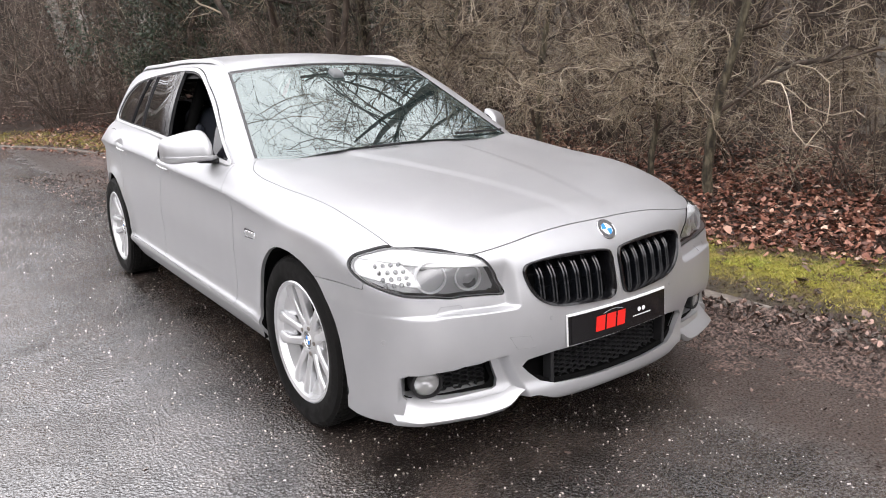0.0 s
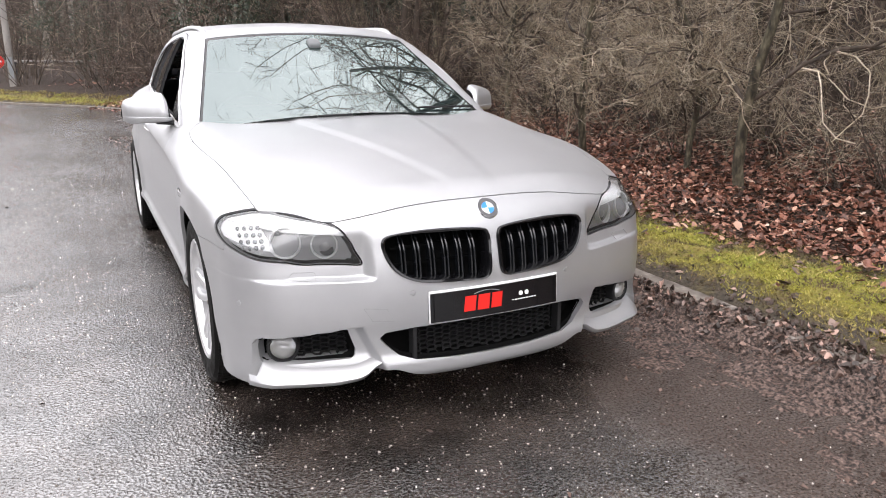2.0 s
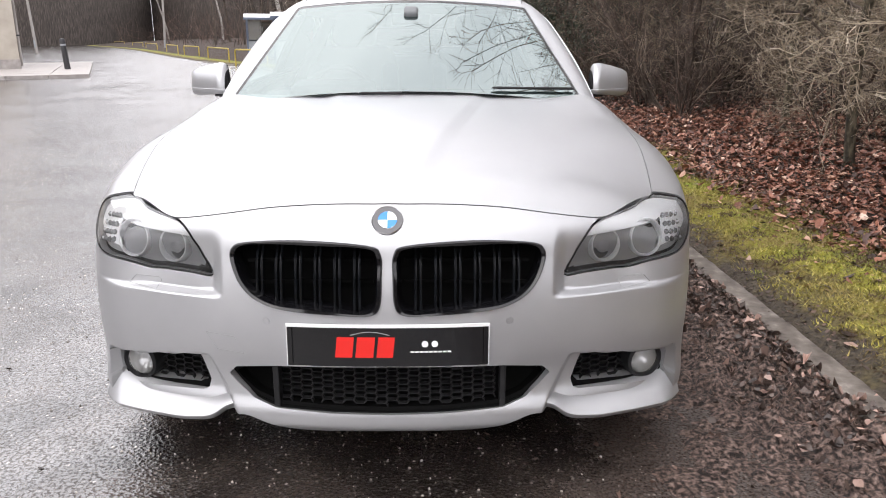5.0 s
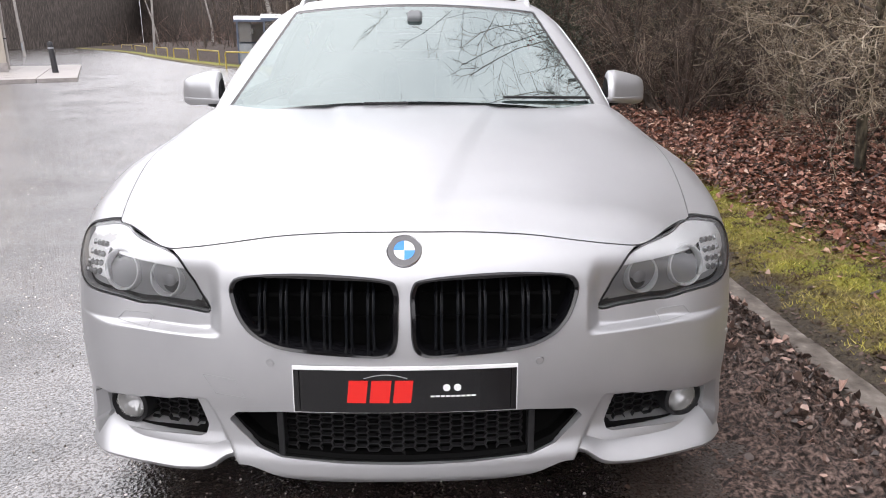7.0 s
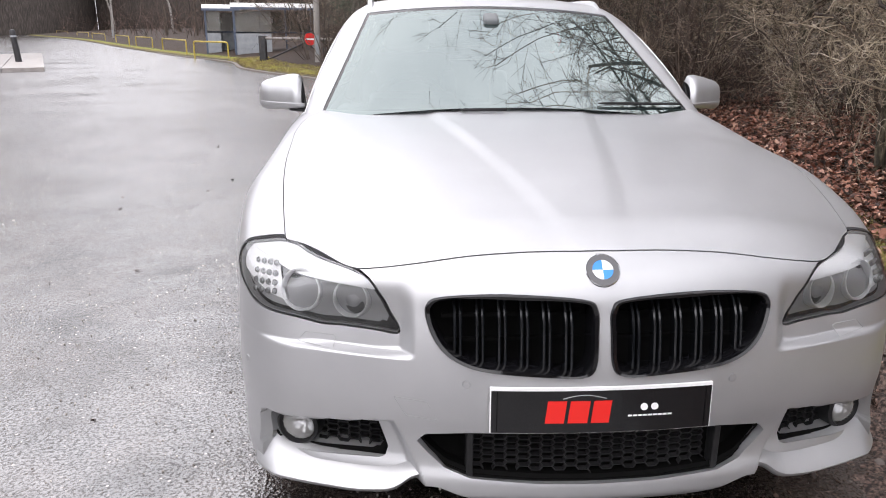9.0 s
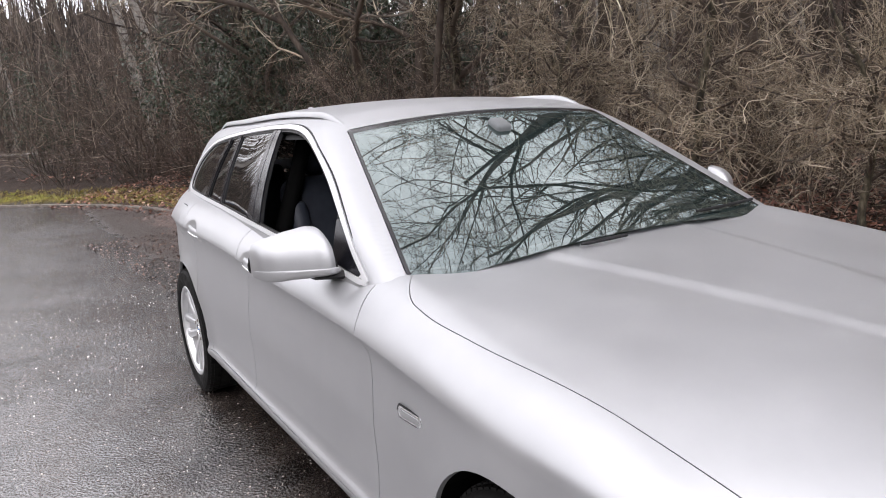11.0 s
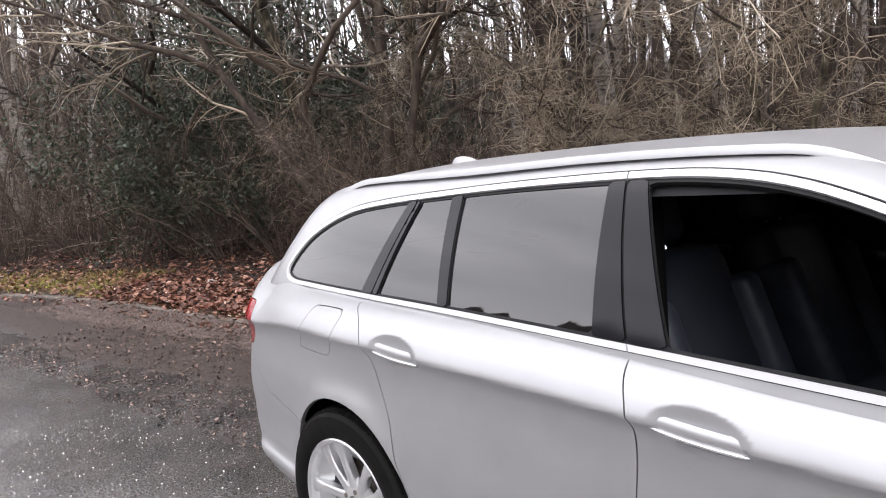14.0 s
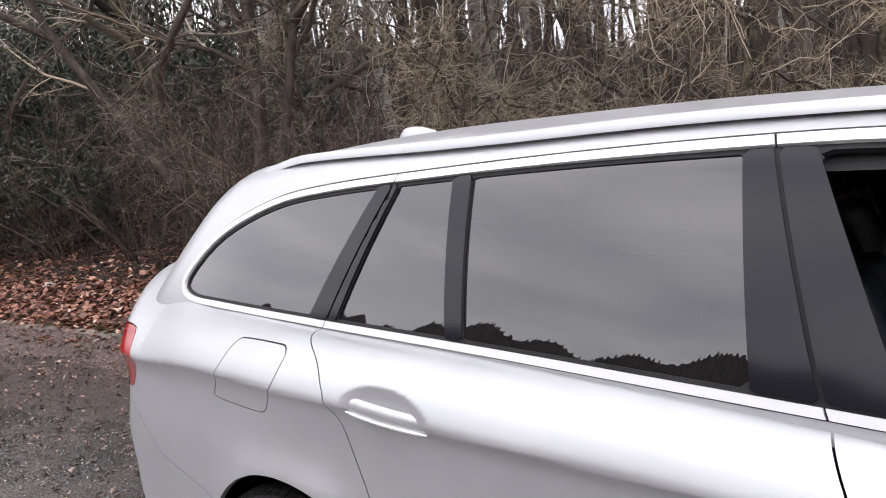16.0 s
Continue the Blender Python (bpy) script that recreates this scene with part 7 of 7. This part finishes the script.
# ahead of the nose it is unseen, added to darken the bumper's reflections
# raised until it reflects in the side windows, also in place of a roof
far_wood("backdrop_fields", [(-70, 190, 18), (-66, 110, 31), (-54, 50, 26.5), (-50, 5, 23), (-48, -25, 15), (-42, -48, 13), (-15, -46, 11), (20, -42, 11), (30, -70, 7)], "distant dark tree line across the road, carried on unseen ahead of the nose", 0.05)


# ---- beyond the bend: shelters, gate, rails, pole, pavement, building ----
M_YELLOW = mottled("yellow_rail_paint", [(0.3, (0.35, 0.26, 0.05)), (0.7, (0.55, 0.43, 0.08))], 8, (0.4, 0.6))
M_SHELTER = mottled("faded_blue_steel", [(0.3, (0.07, 0.09, 0.14)), (0.7, (0.11, 0.14, 0.20))], 5, (0.4, 0.6))
M_PANEL = mottled("grey_panel", [(0.3, (0.24, 0.26, 0.28)), (0.7, (0.33, 0.35, 0.37))], 4, (0.5, 0.7))
M_ROOF = mottled("pale_roof_sheet", [(0.3, (0.5, 0.5, 0.5)), (0.7, (0.68, 0.68, 0.67))], 3, (0.4, 0.6))
M_PERSPEX = glass("scratched_perspex", (0.62, 0.62, 0.60), 0.2, 0.35, (0.40, 0.39, 0.37))
M_POLE = mottled("weathered_pole", [(0.3, (0.22, 0.20, 0.19)), (0.7, (0.36, 0.34, 0.32))], 6, (0.6, 0.8), 0.2, 0.004, stretch=(1, 1, 0.2))
M_RENDER = mottled("beige_render", [(0.3, (0.36, 0.32, 0.27)), (0.7, (0.48, 0.44, 0.38))], 1.6, (0.8, 0.9), 0.3, 0.004)
M_BOLLARD = mottled("black_bollard", [(0.3, (0.02, 0.02, 0.022)), (0.7, (0.045, 0.045, 0.05))], 6, (0.4, 0.6))


def make_shelter(x, y, turn, w, d=1.5, h=2.45):
    sh = tagged(new("bus_shelter"), "blue-framed shelter with pale curved roof and cloudy panes", "shelter", "shelters by the path")
    n = 4 if w > 3 else 2
    for i in range(n):
        for q in (0, 1):
            if q == 0 and 0 < i < n - 1:
                continue
            px = w * i / (n - 1)
            part("post", box(px - 0.035, px + 0.035, q * d - 0.035, q * d + 0.035, 0, h), M_SHELTER, sh)
    for i in range(n - 1):
        a, b = w * i / (n - 1) + 0.05, w * (i + 1) / (n - 1) - 0.05
        if i == 0:
            part("low_panel", box(a, b, d - 0.02, d + 0.01, 0.12, 1.05), M_PANEL, sh)
        part("pane", box(a, b, d - 0.012, d - 0.002, 1.12, h - 0.12), M_PERSPEX, sh)
        part("rail", box(a, b, d - 0.03, d + 0.03, 1.05, 1.12), M_SHELTER, sh)
    for px in (0.0, w):
        part("side_low_panel", box(px - 0.012, px + 0.012, 0.06, d - 0.06, 0.12, 1.05), M_PANEL, sh)
        part("side_pane", box(px - 0.006, px + 0.006, 0.06, d - 0.06, 1.12, h - 0.05), M_PERSPEX, sh)
        part("side_rail", box(px - 0.03, px + 0.03, 0.06, d - 0.06, 1.05, 1.12), M_SHELTER, sh)
    part("front_low_panel", box(0.05, w * 0.45, -0.01, 0.02, 0.12, 1.05), M_PANEL, sh)
    part("front_pane", box(0.05, w * 0.45, -0.006, 0.006, 1.12, h - 0.1), M_PERSPEX, sh)
    part("notice", box(w * 0.42, w * 0.50, d - 0.04, d - 0.035, 1.5, 1.75), M_WHITE, sh)
    bm = bmesh.new()
    rows = []
    for i in range(9):
        a = math.pi * i / 8
        yy, zz = d / 2 - math.cos(a) * (d / 2 + 0.15), h + 0.20 * math.sin(a)
        rows.append([bm.verts.new(p) for p in ((-0.12, yy, zz), (w + 0.12, yy, zz), (w + 0.12, yy, zz + 0.04), (-0.12, yy, zz + 0.04))])
    for p, q in zip(rows, rows[1:]):
        for i in range(4):
            bm.faces.new((p[i], p[(i + 1) % 4], q[(i + 1) % 4], q[i]))
    part("roof", bm, M_ROOF, sh, "pale barrel roof", True)
    part("gutter", box(-0.13, w + 0.13, -0.2, -0.13, h - 0.06, h + 0.04), M_SHELTER, sh)
    sh.matrix_basis = pose(x, y, 0.05, 0, 0, turn)


make_shelter(-7.1, 32.6, 12, 3.45, 1.35, 2.1)
make_shelter(-8.95, 35.3, 12, 1.45, 1.35, 2.1)


def make_hoop(xa, ya, xb, yb):
    L = math.hypot(xb - xa, yb - ya)
    h = tagged(new("hoop_rail"), "yellow painted tubular hoop rail beside the road", "rail", "yellow hoop rails")
    part("hoop", tube([(0, 0, -0.1), (0, 0, 0.62), (0.03, 0, 0.68), (0.1, 0, 0.71), (L - 0.1, 0, 0.71), (L - 0.03, 0, 0.68), (L, 0, 0.62), (L, 0, -0.1)], 0.035, 8), M_YELLOW, h, smooth=True)
    h.matrix_basis = pose(xa, ya, 0.03, 0, 0, math.degrees(math.atan2(yb - ya, xb - xa)))


for ends in ((-7.2, 31.4, -9.1, 33.4), (-10.15, 36.2, -13.2, 43.0), (-14.8, 46.5, -17.3, 51.3), (-18.3, 53.0, -22.6, 63.0), (-26.5, 71.6, -33.0, 86.0), (-36.0, 93.0, -42.0, 105.0), (-50.0, 122.0, -60.0, 142.0)):
    make_hoop(*ends)


def make_gate():
    g = tagged(new("barrier_gate"), "black steel barrier gate with a round red marker", "gate")
    part("main_post", box(-0.13, 0.13, -0.13, 0.13, -0.1, 1.12), M_BOLLARD, g, bevel=0.01)
    part("top_rail", tube([(0, 0, 1.02), (5.2, 0, 0.98)], 0.05, 10), M_POLE, g, smooth=True)
    part("brace", tube([(0.1, 0, 0.15), (2.0, 0, 0.98)], 0.035, 8), M_BOLLARD, g, smooth=True)
    part("rest_post", box(2.45, 2.55, -0.05, 0.05, -0.1, 0.98), M_BOLLARD, g, bevel=0.01)
    part("red_marker", lathe([(-0.02, 0), (-0.02, 0.24), (0.02, 0.24), (0.02, 0)], 24, axis="Y"), M_RED, g, "round red marker", m=Matrix.Translation((1.95, -0.07, 1.0)))
    part("marker_bar", box(1.78, 2.12, -0.10, -0.092, 0.97, 1.03), M_WHITE, g)
    g.matrix_basis = pose(-5.1, 27.4, 0.02, 0, 0, -8) @ Matrix.Scale(0.92, 4)


make_gate()


def make_pole(x, y, h, r, label, turn=0.0):
    p = tagged(new("utility_pole"), label, "pole")
    part("shaft", tube([(0, 0, -0.2), (0.02, 0, h * 0.5), (0, 0, h)], [r, r * 0.85, r * 0.7], 12), M_POLE, p, smooth=True)
    part("door_cover", box(-0.06, 0.06, -r - 0.012, -r + 0.02, 0.5, 1.1), M_PANEL, p)
    p.matrix_basis = pose(x, y, 0, 0, turn, 0)


make_pole(-2.75, 23.6, 8.0, 0.10, "grey weathered utility pole beside the grass")
make_pole(-28, 78, 8.0, 0.13, "far pale pole by the road", 2)
make_pole(-33, 62, 8.0, 0.12, "far yellowish pole by the pavement", -3)


def make_pavement():
    pv = tagged(new("pavement"), "pale concrete slab pavement with a kerb edge", "pavement", kind="structure")
    o, a, b = Vector((-11.0, 22.7, 0)), Vector((-0.77, -0.64, 0)), Vector((-0.40, 0.917, 0))
    for i in range(10):
        for j in range(9):
            bm = bmesh.new()
            p = [o + a * (1.2 * i + d) + b * (1.6 * j + e) for d, e in ((0.01, 0.01), (1.19, 0.01), (1.19, 1.59), (0.01, 1.59))]
            h = 0.115 + 0.006 * math.sin(3.1 * i + 5.7 * j)
            lo, hi = [bm.verts.new((q.x, q.y, -0.05)) for q in p], [bm.verts.new((q.x, q.y, h)) for q in p]
            bm.faces.new(hi)
            for k in range(4):
                bm.faces.new((lo[k], lo[(k + 1) % 4], hi[(k + 1) % 4], hi[k]))
            part("slab", bm, M_PAVING, pv)


make_pavement()


def make_building():
    bd = tagged(new("low_building"), "beige rendered building with a grey drainpipe", "building")
    w, d, h = 14.0, 10.0, 5.0
    part("wall", box(-w, 0, 0, d, 0, h), M_RENDER, bd)
    part("plinth", box(-w - 0.02, 0.02, -0.02, d + 0.02, 0, 0.35), M_PAVING, bd)
    part("roof", box(-w - 0.3, 0.3, -0.3, d + 0.3, h, h + 0.25), M_PANEL, bd)
    part("drainpipe", tube([(0.09, 0.25, 0.1), (0.09, 0.25, h)], 0.05, 10), M_POLE, bd, smooth=True)
    part("drainpipe", tube([(0.09, 0.7, 0.1), (0.09, 0.7, h)], 0.04, 10), M_POLE, bd, smooth=True)
    for z in (1.2, 2.8):
        part("pipe_clip", box(0.0, 0.15, 0.18, 0.32, z, z + 0.05), M_BOLLARD, bd)
    bd.matrix_basis = pose(-15.6, 27.2, 0.1, 0, 0, 38)


make_building()


def make_bollard():
    b = tagged(new("bollard"), "black plastic bollard on the pavement corner", "bollard")
    part("shaft", lathe([(-0.1, 0.11), (0.95, 0.095), (0.97, 0.10), (1.05, 0.10), (1.1, 0.08), (1.12, 0)], 20, axis="Z"), M_BOLLARD, b, smooth=True)
    part("band", lathe([(0.86, 0.099), (0.86, 0.101), (0.92, 0.101), (0.92, 0.098)], 20, axis="Z"), M_PANEL, b, "grey reflective band")
    b.matrix_basis = pose(-13.6, 26.7, 0.1, 2, -3, 0)


make_bollard()


def stone(x, y, z, s, seed):
    rng = np.random.default_rng(seed)
    bm = bmesh.new()
    bmesh.ops.create_icosphere(bm, subdivisions=2, radius=1)
    for v in bm.verts:
        v.co = Vector((v.co.x * s, v.co.y * s * 0.7, v.co.z * s * 0.5)) * (1 + rng.uniform(-0.15, 0.15))
    ob = tagged(new("stone"), "pale rubble stone lying in the leaves", "stone", "pale stones in the leaves")
    part("rock", bm, M_ROOF, ob, smooth=True)
    ob.matrix_basis = pose(x, y, z, 0, 0, 40 * seed)


for i, (x, y, z) in enumerate(((2.05, 11.3, 0.13), (2.5, 11.6, 0.17), (2.75, 12.4, 0.2))):
    stone(x, y, z, 0.10 - 0.01 * i, i + 1)


# pale stone chips worked loose from the asphalt
M_CHIP = island_material("stone_chips", [(0.0, (0.12, 0.105, 0.095)), (0.5, (0.3, 0.27, 0.25)), (0.85, (0.52, 0.48, 0.45)), (1.0, (0.7, 0.67, 0.64))], 0.45)


def make_chips(n, seed):
    rng = np.random.default_rng(seed)
    x, y = rng.uniform(-4.6, 1.35, n), rng.uniform(-3.2, 7.5, n)
    near = fbm(x, y, 0.8, 3, 5)
    keep = rng.random(n) < np.clip(0.5 + 1.1 * (near - near.mean()) / near.std() * 0.4, 0.15, 1)
    x, y = x[keep], y[keep]
    n = len(x)
    s = 0.0016 + 0.0032 * rng.random(n)**2.2
    turn = rng.uniform(0, 2 * np.pi, n)[:, None] + np.linspace(0, 2 * np.pi, 6)[:-1][None, :] + rng.normal(0, 0.2, (n, 5))
    r = s[:, None] * rng.uniform(0.6, 1.35, (n, 5))
    base = np.stack([x[:, None] + r * np.cos(turn), y[:, None] + r * np.sin(turn), np.full((n, 5), -0.0005)], 2)
    top = np.stack([x[:, None] + 0.65 * r * np.cos(turn), y[:, None] + 0.65 * r * np.sin(turn), s[:, None] * rng.uniform(0.5, 1.1, (n, 5)) + 0.0008], 2)
    pts = np.concatenate([base, top], 1)
    i = np.arange(n)[:, None] * 10
    f = (i + [5, 6, 7, 8, 9]).tolist()
    for k in range(5):
        f += (i + [k, (k + 1) % 5, 5 + (k + 1) % 5, 5 + k]).tolist()
    plain_mesh("stone_chips", pts.reshape(-1, 3).tolist(), f, M_CHIP, False, label="loose pale stone chips on the wet asphalt", kind="stuff", category="grit")


make_chips(16000, 77)
